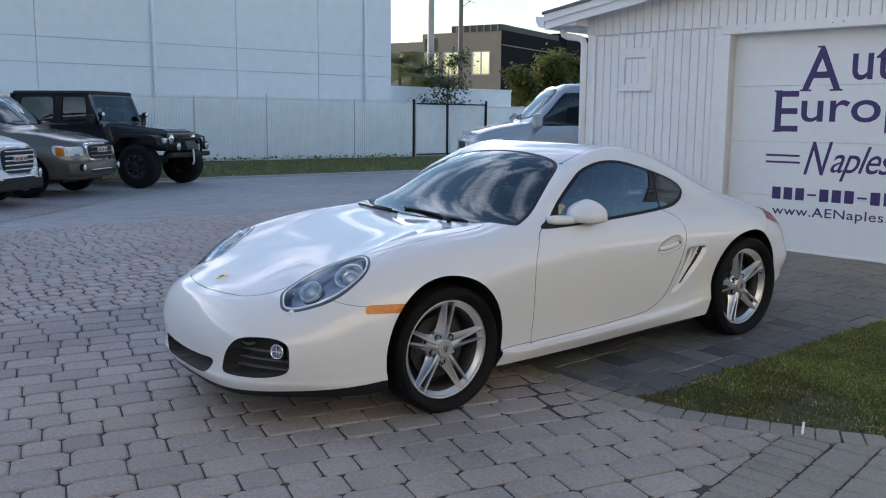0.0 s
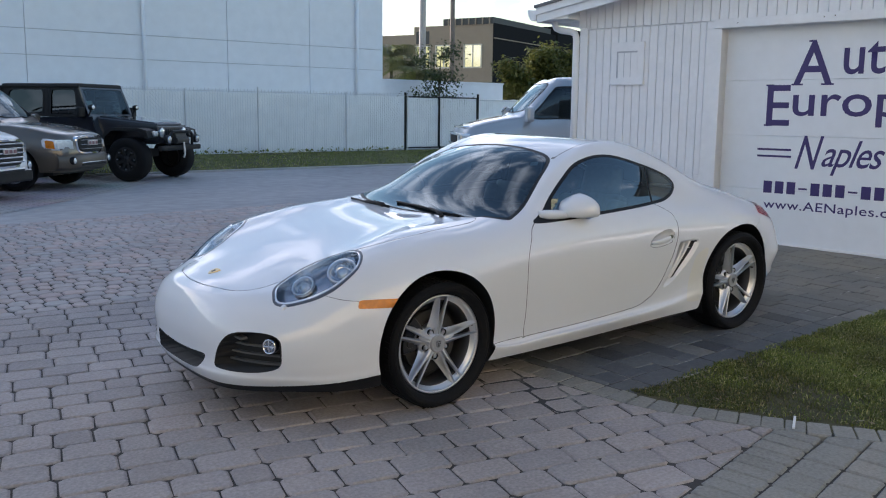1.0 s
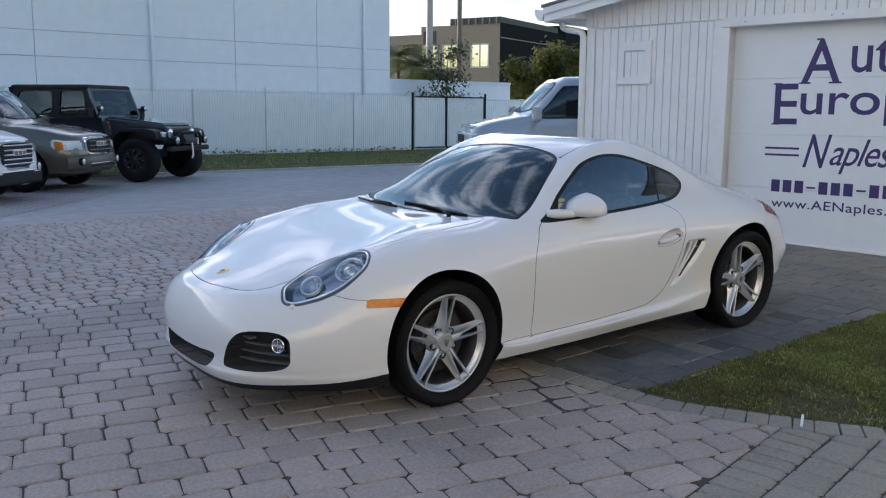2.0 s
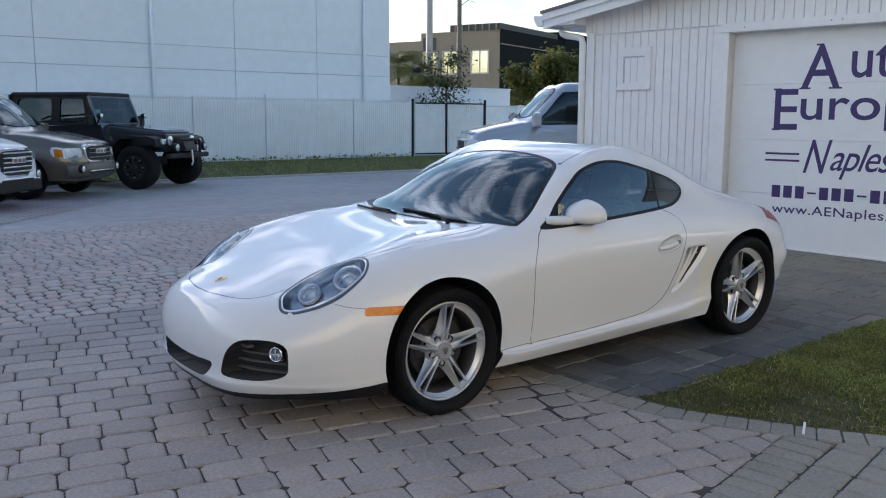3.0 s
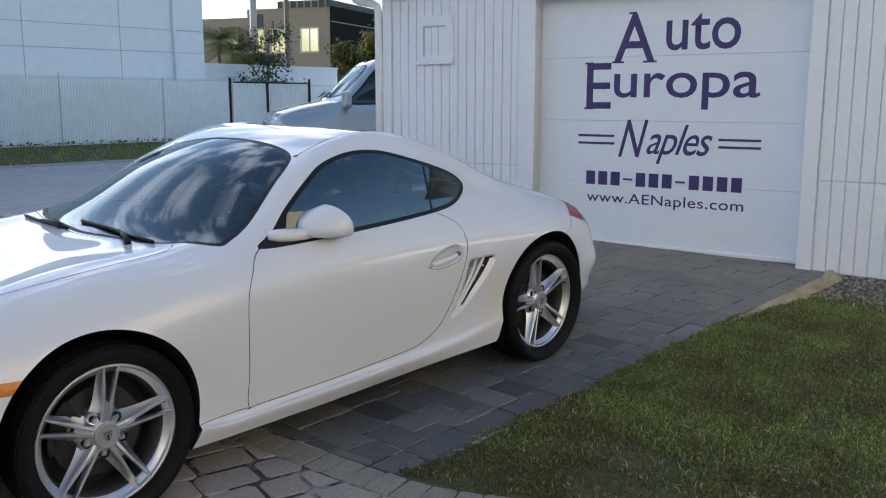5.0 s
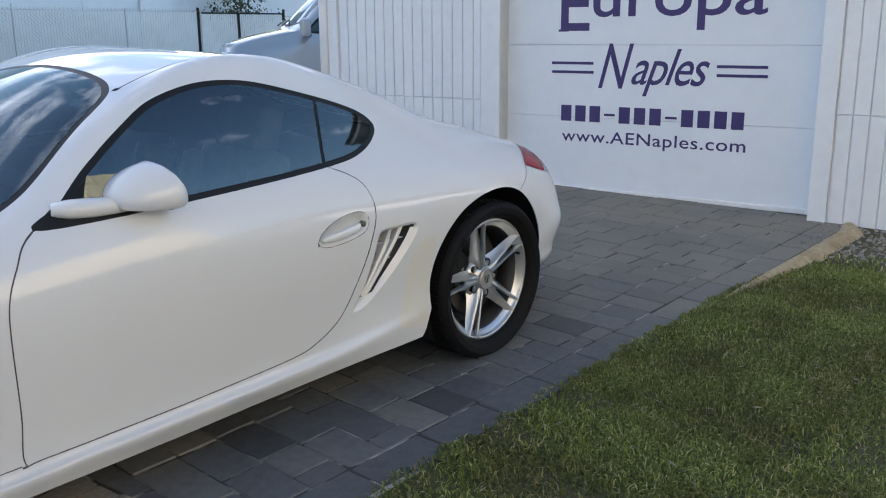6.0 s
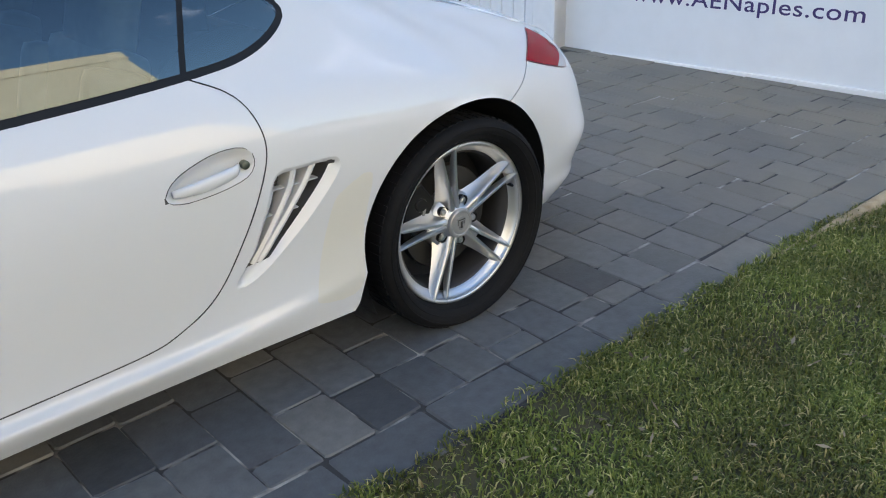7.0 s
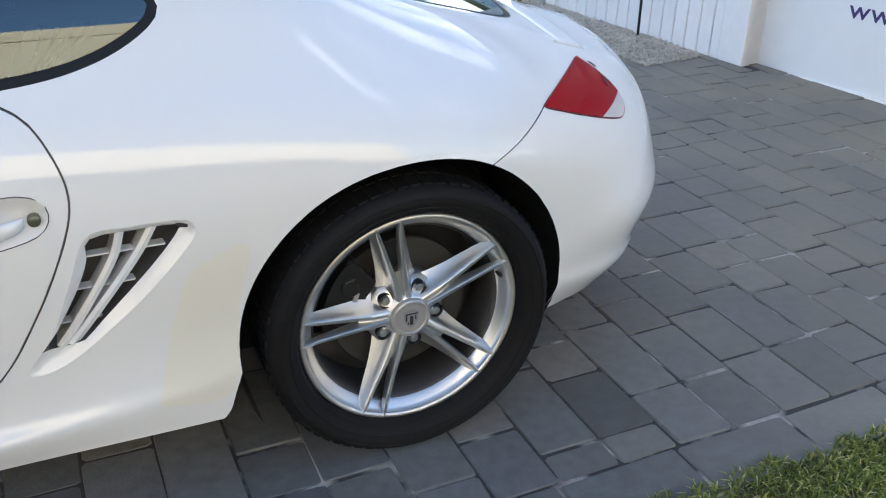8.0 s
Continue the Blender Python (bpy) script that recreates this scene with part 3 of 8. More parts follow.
# concrete haunch along the lawn, bare beside the house
bm = bmesh.new()
rows = []
for k in range(41):
    f = k / 40
    x = 3.5 + 2.14 * f
    swell = smooth01(0, .55, f) * (1 - .6 * smooth01(.9, 1, f))
    y0, g = -1.283 + .05 * smooth01(.85, 1, f), ground_z(x, -1.3)
    wide = .025 + .115 * swell + rng.uniform(-.012, .012)
    rows.append([bm.verts.new(p) for p in ((x, y0, g + .001), (x, y0 - wide * .25, g + .004 + .022 * swell + rng.uniform(-.004, .004)), (x, y0 - wide * .6, g + .004 + .026 * swell + rng.uniform(-.006, .006)), (x, y0 - wide, g - .006))])
for a, b in zip(rows, rows[1:]):
    for k in range(3):
        bm.faces.new((a[k], a[k + 1], b[k + 1], b[k]))
tagged(mesh_object("concrete_haunch", bm, M_haunch, smooth=True), "crumbling tan concrete strip edging the drive", "edging", kind="structure")
bm = new_box(-.08, -.006, -.004, .08, .006, .004, .001)
bmesh.ops.transform(bm, matrix=Matrix.Translation((1.19, -2.025, ground_z(1.19, -2.025) + .004)) @ SLOPE @ pose(0, 0, 0, 0, 0, 28), verts=bm.verts)
tagged(mesh_object("joint_mark", bm, M_white), "short white painted mark on a border paver", "paint mark")


# ---- grass ----
def grass(name, count, area, mat, height, rng, label, lean=.6, width=.0022, bald=None):
    """Many bent blades over the part of an area for which area(x, y) holds."""
    (x0, x1, y0, y1), test = area
    P = np.column_stack([rng.uniform(x0, x1, count), rng.uniform(y0, y1, count)])
    P = P[[test(x, y) for x, y in P]]
    if bald is not None:
        keep = np.array([bald(x, y) for x, y in P])
        P = P[rng.uniform(0, 1, len(P)) < keep]
    k = len(P)
    z = np.array([ground_z(x, y) for x, y in P]) - .008
    h = height * rng.uniform(.45, 1.25, k)
    a = rng.uniform(0, 2 * np.pi, k)
    l = lean * rng.uniform(.15, 1.2, k) * h
    w = width * rng.uniform(.7, 1.5, k)
    dx, dy = np.cos(a), np.sin(a)
    base0 = np.column_stack([P[:, 0] - dy * w, P[:, 1] + dx * w, z])
    base1 = np.column_stack([P[:, 0] + dy * w, P[:, 1] - dx * w, z])
    mid0 = np.column_stack([P[:, 0] - dy * w * .8 + dx * l * .35, P[:, 1] + dx * w * .8 + dy * l * .35, z + h * .6])
    mid1 = np.column_stack([P[:, 0] + dy * w * .8 + dx * l * .35, P[:, 1] - dx * w * .8 + dy * l * .35, z + h * .6])
    tip = np.column_stack([P[:, 0] + dx * l, P[:, 1] + dy * l, z + h * np.clip(1.02 - .35 * l / h, .4, 1)])
    verts = np.stack([base0, base1, mid1, mid0, tip], 1).reshape(-1, 3)
    i = np.arange(k) * 5
    me = bpy.data.meshes.new(name)
    faces = [q for n in i for q in ((n, n + 1, n + 2, n + 3), (n + 3, n + 2, n + 4))]
    me.from_pydata(verts.tolist(), [], faces)
    me.materials.append(mat)
    return tagged(new(name, me), label, "grass", kind="stuff")


nrng = np.random.RandomState(7)


def patchy(x, y):
    v = noise.noise(Vector((x * 1.6, y * 1.6, 0))) + .6 * noise.noise(Vector((x * 5, y * 5, 3)))
    near = smooth01(4.4, 1.2, x)
    rim = smooth01(.45, .0, x - edge_x(y)) + .35 * smooth01(-1.6, -1.25, y) * smooth01(3.0, 1.6, x)
    return min(1.0, max(.16, .92 + 1.2 * v - .25 * near - .42 * min(1.0, rim)))


def on_lawn(x, y):
    if y > -1.275 + (.008 * math.sin(9 * x) + .010 * math.sin(23 * x) + .010 * math.sin(61 * x) + .014):
        return False
    if x > 5.05 and y > -2.6 + (x - 5.05) * .0 and math.hypot((x - 5.75) / .75, (y + 1.75) / .62) < 1:
        return False
    if x > 4.0 and y > -1.275 - .12 * smooth01(4.0, 4.5, x) + .015 * math.sin(31 * x):
        return False
    return x > edge_x(y) + .012 + .022 * math.sin(17 * y) + .012 * math.sin(47 * y) and x < 4.82 + (y + 1.0) * -.1 + .05 * math.sin(13 * y) + .03 * math.sin(41 * y)


def lush(x, y):
    """How fresh the lawn is: dull and worn along the paving, greener towards the house."""
    return min(1.0, max(0.0, smooth01(1.0, 2.5, x) + .5 * noise.noise(Vector((x * 2.2, y * 2.2, 8)))))


grass("lawn_grass", 380000, ((.88, 4.6, -3.4, -1.24), on_lawn), M_blade, .027, nrng, "short green lawn grass with thin brown patches", lean=1.15, width=.0021, bald=lambda x, y: patchy(x, y) * lush(x, y))
grass("worn_lawn_grass", 270000, ((.88, 4.6, -3.4, -1.24), on_lawn), M_blade_dry, .020, nrng, "dull worn lawn grass with bare earth showing", lean=1.1, width=.0023, bald=lambda x, y: patchy(x, y) * (1 - lush(x, y)))
grass("lawn_grass_beyond", 60000, ((1.2, 6.0, -7, -1.24), lambda x, y: on_lawn(x, y) and (x > 4.6 or y < -3.4)), M_blade, .034, nrng, "short green lawn grass", lean=1.0, width=.0036, bald=patchy)
grass("yard_grass", 7000, ((4.75, 8, 3.1, 4.8), lambda x, y: True), M_blade, .05, nrng, "grass strip beside the garage", width=.005)
grass("verge_grass", 60000, ((-3, 24, 15.4, 22.2), lambda x, y: True), M_blade, .07, nrng, "mown grass strip before the fence", width=.008)

chips, chip_faces = [], []
for k in range(420):
    x, y = nrng.uniform(.95, 4.6), nrng.uniform(-3.3, -1.3)
    if not on_lawn(x, y):
        continue
    a, l, w = nrng.uniform(0, 6.283), nrng.uniform(.008, .024), nrng.uniform(.003, .007)
    d, n = Vector((math.cos(a), math.sin(a), nrng.uniform(-.3, .3))), Vector((-math.sin(a), math.cos(a), nrng.uniform(-.4, .4)))
    c = Vector((x, y, ground_z(x, y) + nrng.uniform(.010, .022)))
    o = len(chips)
    chips += [c - d * l, c + n * w, c + d * l, c - n * w]
    chip_faces += [(o, o + 1, o + 2), (o, o + 2, o + 3)]
me = bpy.data.meshes.new("leaf_litter")
me.from_pydata(chips, [], chip_faces)
me.materials.append(M_litter)
tagged(new("leaf_litter", me), "dry brown leaf bits lying in the lawn", "leaf litter", kind="stuff")

# ---- the garage ----
GD, GN, G0 = Vector((0.12332, -0.99237, 0)), Vector((0.99237, 0.12332, 0)), Vector((5.2561, 1.3141, 0.0))
GM = Matrix(((GD.x, GN.x, 0, G0.x), (GD.y, GN.y, 0, G0.y), (0, 0, 1, 0), (0, 0, 0, 1)))
garage = thing("garage", "white board-sided garage with a sectional door", "building", GM, kind="structure")
CORNER_S, OPEN_W, OPEN_H, RIGHT_S = -1.73, 2.352, 2.282, 4.08


def rake(s):
    return 2.63 + .154 * (min(s, 1.176) - CORNER_S) - .154 * max(0, s - 1.176)


bm = bmesh.new()
box(bm, CORNER_S, .016, -.2, 0, .14, 2.7)
box(bm, OPEN_W, .016, -.2, RIGHT_S, .14, 2.7)
box(bm, 0, .016, OPEN_H, OPEN_W, .14, 2.7)
wall = part("front_wall", bm, M_wall, garage)
bm = bmesh.new()
prism(bm, [(CORNER_S, 2.7), (RIGHT_S, 2.7), (RIGHT_S, rake(RIGHT_S)), (1.176, rake(1.176)), (CORNER_S, rake(CORNER_S))], .010, .14)
part("gable", bm, M_wall, garage)
part("side_wall", new_box(CORNER_S, .14, -.2, CORNER_S + .14, 9, 2.62), M_wall, garage)
part("back_wall", new_box(CORNER_S + .14, 8.86, -.2, RIGHT_S, 9, 2.62), M_wall, garage)
part("far_side_wall", new_box(RIGHT_S - .14, .14, -.2, RIGHT_S, 8.86, 2.62), M_wall, garage)


def board(s0, s1, z0, z1, n0=0.0, n1=.018, slant=0.0):
    bm = bmesh.new()
    g = .003
    zt0, zt1 = (z1, z1) if not slant else (rake(s0) - .02, rake(s1) - .02)
    prism(bm, [(s0 + g, z0), (s1 - g, z0), (s1 - g, zt1), (s0 + g, zt0)], n0, n1)
    bmesh.ops.bevel(bm, geom=[e for e in bm.edges if abs(e.verts[0].co.y - n0) < 1e-6 and abs(e.verts[1].co.y - n0) < 1e-6], offset=.004, segments=1, affect="EDGES")
    part("board", bm, M_wall, wall)


s = CORNER_S + .105
while s < -.19:
    e = min(s + .0985, -.175)
    board(s, e, .80, 2.352)
    board(s, e, -.02, .797, n0=.003)
    s += .0985
s = OPEN_W + .118
while s < RIGHT_S - .1:
    board(s, s + .0985, .80, 2.352)
    board(s, s + .0985, -.1, .797, n0=.003)
    s += .0985
s = CORNER_S + .02
while s < RIGHT_S - .1:
    board(s, s + .0985, 2.362, 0, n0=-.008, n1=.012, slant=1)
    s += .0985
part("corner_board", new_box(CORNER_S - .012, -.016, -.05, CORNER_S + .092, .1, 2.37, .004), M_wall, garage)
part("corner_block", new_box(CORNER_S - .02, -.026, 2.372, CORNER_S + .07, .1, 2.60, .004), M_wall, garage)
part("door_casing", new_box(-.172, -.006, .02, 0, .13, OPEN_H + .0, .004), M_wall, garage)
part("door_casing", new_box(OPEN_W, -.014, .0, OPEN_W + .112, .13, OPEN_H, .004), M_wall, garage)
part("door_header", new_box(-.085, -.02, OPEN_H + .002, OPEN_W + .112, .12, 2.372, .004), M_wall, garage)
for s, z in ((.17, 2.325), (1.02, 2.33), (1.12, 2.335), (2.0, 2.32)):
    part("nail", lathe(bmesh.new(), [(0, -.0225), (.006, -.0225), (.006, -.018)], 8, centre=(s, 0, z)), M_dark, garage)
flap = part("hatch_frame", new_box(-1.30, -.024, 1.745, -.885, .02, 2.195, .005), M_wall, garage, "small boxed-in wall hatch, painted white")
part("hatch_sill", new_box(-1.31, -.034, 1.735, -.885, .0, 1.765, .004), M_wall, flap)
part("hatch_recess", new_box(-1.222, -.026, 1.815, -.962, -.020, 2.09), M_wall, flap)
# grey strips paint the shade at the left and top edges, plus two thin joints
bm = bmesh.new()
for a, b, c, d in ((-1.229, 1.81, -1.209, 2.095), (-1.229, 2.082, -.965, 2.100), (-1.136, 1.82, -1.130, 2.09), (-1.052, 1.82, -1.046, 2.09)):
    box(bm, a, -.0275, b, c, -.0255, d)
part("hatch_joint", bm, M_joint_shade, flap)

# roof, fascia, gutter and downspout
bm = bmesh.new()
prism(bm, [(-2.18, rake(-2.18)), (1.176, rake(1.176)), (RIGHT_S + .4, rake(RIGHT_S + .4)), (RIGHT_S + .4, rake(RIGHT_S + .4) + .05), (1.176, rake(1.176) + .05), (-2.18, rake(-2.18) + .05)], -.24, 9.2)
part("soffit", bm, M_wall, garage)
bm = bmesh.new()
prism(bm, [(-2.20, rake(-2.2) + .052), (1.176, rake(1.176) + .052), (RIGHT_S + .42, rake(RIGHT_S + .42) + .052), (RIGHT_S + .42, rake(RIGHT_S + .42) + .085), (1.176, rake(1.176) + .085), (-2.20, rake(-2.2) + .085)], -.30, 9.25)
part("roof_covering", bm, M_roof, garage)
for n0, h in ((-.285, .075), (-.262, .165)):
    bm = bmesh.new()
    top = .05
    prism(bm, [(-2.18, rake(-2.18) + top - h), (1.176, rake(1.176) + top - h), (1.176, rake(1.176) + top), (-2.18, rake(-2.18) + top)], n0, n0 + .022)
    part("rake_board", bm, M_wall, garage)
part("eave_box", new_box(-2.16, -.24, 2.47, CORNER_S - .02, .10, 2.60, .004), M_wall, garage)
part("eave_fascia", new_box(-2.19, -.24, 2.45, -2.165, 9.1, 2.60, .003), M_wall, garage)
bm = bmesh.new()
prof = [(-2.192, 2.585), (-2.30, 2.60), (-2.315, 2.585), (-2.30, 2.53), (-2.262, 2.475), (-2.192, 2.475)]
prism(bm, prof, -.27, 9.1)
gutter = part("gutter", bm, M_wall, garage, "white folded metal gutter")
bm = bmesh.new()
run = [(-2.10, -.02, 2.50), (-2.10, -.02, 2.44), (-2.085, -.02, 2.40), (-2.03, -.02, 2.375), (-1.86, -.02, 2.345), (-1.81, -.02, 2.32), (-1.79, -.02, 2.27), (-1.788, -.02, 1.5), (-1.788, -.02, .1)]
tube(bm, run, .038, 12)
part("downspout", bm, M_wall, garage, "white round downspout with two elbows", True)

# the sectional door with its lettering
door_panel = thing("garage_door", "closed white sectional garage door with purple lettering", "garage door", GM, kind="structure")
levels = [.125, .688, 1.222, 1.768, 2.30]
for z0, z1 in zip(levels, levels[1:]):
    part("door_section", new_box(.0, .13, z0 + .001, OPEN_W, .17, z1 - .001, .0025), M_door, door_panel)
part("bottom_seal", new_box(.01, .112, .118, OPEN_W - .01, .165, .155, .008), M_white, door_panel, "white rubber bottom seal")
part("door_back", new_box(.0, .172, .1, OPEN_W, .19, 2.3), M_wall, door_panel)
part("side_latch", new_box(OPEN_W - .018, .112, 1.55, OPEN_W - .006, .128, 1.86, .002), M_grey, door_panel)
part("threshold", new_box(-.0, .0, -.05, OPEN_W, .14, .108), M_slate, door_panel)


def lettering(text, s0, s1, z0, cap, slant=0.0, bold=0.0, spacing=1.0):
    """A word painted on the door, from s0 to s1, its baseline at z0 and its capitals cap high."""
    cu = bpy.data.curves.new("word", "FONT")
    cu.body, cu.size, cu.shear, cu.offset, cu.space_character = text, 1.0, slant, bold, spacing
    cu.resolution_u = 4
    ob = new("word", cu)
    bpy.context.view_layer.update()
    me = bpy.data.meshes.new_from_object(ob.evaluated_get(bpy.context.evaluated_depsgraph_get()))
    bpy.data.objects.remove(ob)
    co = np.array([v.co for v in me.vertices])
    x0, x1 = co[:, 0].min(), co[:, 0].max()
    for v in me.vertices:
        u = (v.co.x - x0) / (x1 - x0)
        v.co = Vector((s0 + u * (s1 - s0), .1285, z0 + v.co.y / .70 * cap))
    me.materials.clear()
    me.materials.append(M_purple)
    ob = new("lettering", me)
    ob.parent = door_panel
    return ob


lettering("A", .705, 1.078, 1.722, .405, bold=.008)
# small flared feet and heads of the painted letters
for s0, s1, z in ((.690, .800, 1.720), (.975, 1.095, 1.720), (.835, .905, 2.128), (.437, .520, 1.326), (.437, .520, 1.716)):
    part("letter_foot", new_box(s0, .1275, z - .008, s1, .1292, z + .008), M_purple, door_panel)
lettering("uto", 1.17, 1.79, 1.815, .36, bold=.008)
lettering("E", .455, .69, 1.326, .398, bold=.006)
lettering("uropa", .715, 1.965, 1.425, .30, bold=.008)
lettering("N", .775, 1.045, .912, .325, slant=.40, bold=.006)
lettering("aples", 1.035, 1.605, .945, .255, slant=.40, bold=.004, spacing=.92)
for s0, s1, z in ((.387, .731, 1.088), (.389, .735, 1.022), (1.652, 1.995, 1.078), (1.655, 1.998, 1.018)):
    part("rule", new_box(s0, .1275, z - .010, s1, .1295, z + .010), M_purple, door_panel)
# unreadable small print stands as plain bars
cell = (1.895 - .475) / 12.2
for k in range(12):
    a = .475 + k * cell * 1.0167
    lo, hi = (.705, .722) if k in (3, 7) else (.655, .775)
    part("number_bar", new_box(a, .1275, lo, a + cell * .74, .1295, hi), M_purple, door_panel)
lettering("www.AENaples.com", .485, 1.886, .503, .088, bold=.006, spacing=1.06)

# gravel beds by the wall, and a slim stake
def gravel(name, count, area, z_lift, mat, label, size):
    pts, faces = [], []
    for k in range(count):
        x, y = area(rng)
        r = size * rng.uniform(.5, 1.3)
        o = len(pts)
        c = Vector((x, y, ground_z(x, y) + z_lift + r * .2))
        q = Euler((rng.uniform(0, 6), rng.uniform(0, 6), rng.uniform(0, 6))).to_matrix()
        for v in ((1, 0, 0), (-1, 0, 0), (0, .8, 0), (0, -.8, 0), (0, 0, .55), (0, 0, -.55)):
            pts.append(c + q @ (Vector(v) * r * rng.uniform(.75, 1.1)))
        for a, b, d in ((0, 2, 4), (2, 1, 4), (1, 3, 4), (3, 0, 4), (2, 0, 5), (1, 2, 5), (3, 1, 5), (0, 3, 5)):
            faces.append((o + a, o + b, o + d))
    me = bpy.data.meshes.new(name)
    me.from_pydata(pts, [], faces)
    me.materials.append(mat)
    return tagged(new(name, me), label, "gravel", kind="stuff")


def by_wall(s0, s1, n0, n1):
    def at(r):
        p = GM @ Vector((r.uniform(s0, s1), -r.uniform(n0, n1), 0))
        return p.x, p.y
    return at


gravel("pale_gravel", 4200, by_wall(-1.9, -.24, .02, .47), .002, M_gravel, "pale crushed stone along the wall", .015)
gravel("mulch_stones", 3000, by_wall(2.46, 5.2, .02, .84), -.012, M_mulch, "grey and brown stones in a wall bed", .02)
stake_at = Vector((5.09, 2.04, 0))
bm = tube(bmesh.new(), [(stake_at.x, stake_at.y, .1), (stake_at.x - .01, stake_at.y, 0.56)], .008, 8)
tagged(mesh_object("garden_stake", bm, M_black), "slim black metal stake in the gravel", "stake")
# ---- the sports car: body lines, from the nose round the flank to the tail ----
# Each line gives (x, half width, z) at the same sixteen stations; x runs back from the front axle.
LINE_CENTRE = [(-0.895, 0, 0.605), (-0.82, 0, 0.635), (-0.65, 0, 0.676), (-0.4, 0, 0.754), (-0.05, 0, 0.819), (0.22, 0, 0.845), (0.43, 0, 0.884), (0.78, 0, 1.06),
    (1.22, 0, 1.220), (1.6, 0, 1.228), (2.05, 0, 1.112), (2.42, 0, 0.985), (2.78, 0, 0.875), (3.07, 0, 0.77), (3.23, 0, 0.725), (3.27, 0, 0.715)]
LINE_RAIL = [(-0.95, 0, 0.575), (-0.9, 0.3, 0.584), (-0.69, 0.52, 0.622), (-0.42, 0.58, 0.759), (-0.02, 0.565, 0.841), (0.38, 0.6, 0.866), (0.7, 0.665, 0.913), (1, 0.625, 1.075),
    (1.32, 0.565, 1.186), (1.65, 0.535, 1.187), (2.05, 0.53, 1.072), (2.42, 0.52, 0.93), (2.78, 0.53, 0.83), (3.05, 0.55, 0.745), (3.17, 0.4, 0.71), (3.295, 0, 0.69)]
LINE_BELT = [(-0.97, 0, 0.54), (-0.925, 0.37, 0.54), (-0.73, 0.6, 0.56), (-0.42, 0.73, 0.715), (0, 0.76, 0.8), (0.4, 0.765, 0.82), (0.72, 0.752, 0.859), (1, 0.750, 0.892),
    (1.3, 0.747, 0.897), (1.65, 0.738, 0.895), (2.05, 0.722, 0.866), (2.42, 0.755, 0.818), (2.78, 0.71, 0.765), (3.03, 0.64, 0.71), (3.21, 0.39, 0.685), (3.31, 0, 0.685)]
LINE_SHOULDER = [(-0.995, 0, 0.48), (-0.955, 0.38, 0.48), (-0.765, 0.65, 0.485), (-0.42, 0.815, 0.595), (0, 0.865, 0.682), (0.4, 0.85, 0.726), (0.72, 0.84, 0.753), (1, 0.845, 0.773),
    (1.3, 0.845, 0.779), (1.65, 0.84, 0.785), (2.05, 0.845, 0.776), (2.42, 0.88, 0.738), (2.78, 0.815, 0.678), (3.05, 0.7, 0.634), (3.25, 0.42, 0.622), (3.345, 0, 0.624)]
LINE_WIDEST = [(-1.01, 0, 0.4), (-0.97, 0.39, 0.4), (-0.78, 0.67, 0.4), (-0.44, 0.845, 0.46), (0, 0.89, 0.56), (0.4, 0.865, 0.58), (0.72, 0.855, 0.59), (1, 0.86, 0.59),
    (1.3, 0.865, 0.59), (1.65, 0.865, 0.6), (2.05, 0.875, 0.61), (2.42, 0.9, 0.62), (2.78, 0.84, 0.56), (3.07, 0.725, 0.53), (3.27, 0.44, 0.52), (3.365, 0, 0.52)]
LINE_LOWER = [(-1.005, 0, 0.31), (-0.965, 0.39, 0.31), (-0.775, 0.67, 0.31), (-0.45, 0.845, 0.34), (0, 0.89, 0.42), (0.4, 0.85, 0.4), (0.72, 0.845, 0.38), (1, 0.848, 0.375),
    (1.3, 0.85, 0.375), (1.65, 0.855, 0.38), (2.05, 0.87, 0.42), (2.42, 0.9, 0.46), (2.78, 0.84, 0.42), (3.07, 0.725, 0.4), (3.27, 0.44, 0.39), (3.36, 0, 0.39)]
LINE_SILL = [(-1.01, 0, 0.235), (-0.97, 0.39, 0.235), (-0.765, 0.66, 0.235), (-0.46, 0.835, 0.235), (0, 0.88, 0.3), (0.4, 0.868, 0.237), (0.72, 0.868, 0.235), (1, 0.87, 0.236),
    (1.3, 0.871, 0.24), (1.65, 0.876, 0.25), (2.05, 0.884, 0.285), (2.42, 0.89, 0.34), (2.78, 0.83, 0.3), (3.05, 0.715, 0.28), (3.24, 0.43, 0.27), (3.33, 0, 0.27)]
# the ledge where the door meets the sill
LINE_LEDGE = [tuple(a + (b - a) * .6 for a, b in zip(p, q)) for p, q in zip(LINE_LOWER, LINE_SILL)]
LINE_LEDGE[5:10] = [(0.4, 0.841, 0.262), (0.72, 0.838, 0.26), (1, 0.84, 0.262), (1.3, 0.842, 0.268), (1.65, 0.858, 0.29)]
LINE_FOOT = [(-0.97, 0, 0.165), (-0.93, 0.38, 0.165), (-0.73, 0.64, 0.175), (-0.46, 0.8, 0.175), (0, 0.85, 0.19), (0.4, 0.84, 0.175), (0.72, 0.835, 0.17), (1, 0.835, 0.17),
    (1.3, 0.835, 0.174), (1.65, 0.855, 0.187), (2.05, 0.877, 0.198), (2.42, 0.87, 0.21), (2.78, 0.79, 0.22), (3.02, 0.68, 0.22), (3.19, 0.41, 0.22), (3.27, 0, 0.22)]
# between the middle and the rail the hood dips to a shallow valley beside each fender
def between(a, b, c, d, t):
    return [.5 * (2 * q + (r - p) * t + (2 * p - 5 * q + 4 * r - w) * t * t + (3 * q - p - 3 * r + w) * t ** 3) for p, q, r, w in zip(a, b, c, d)]


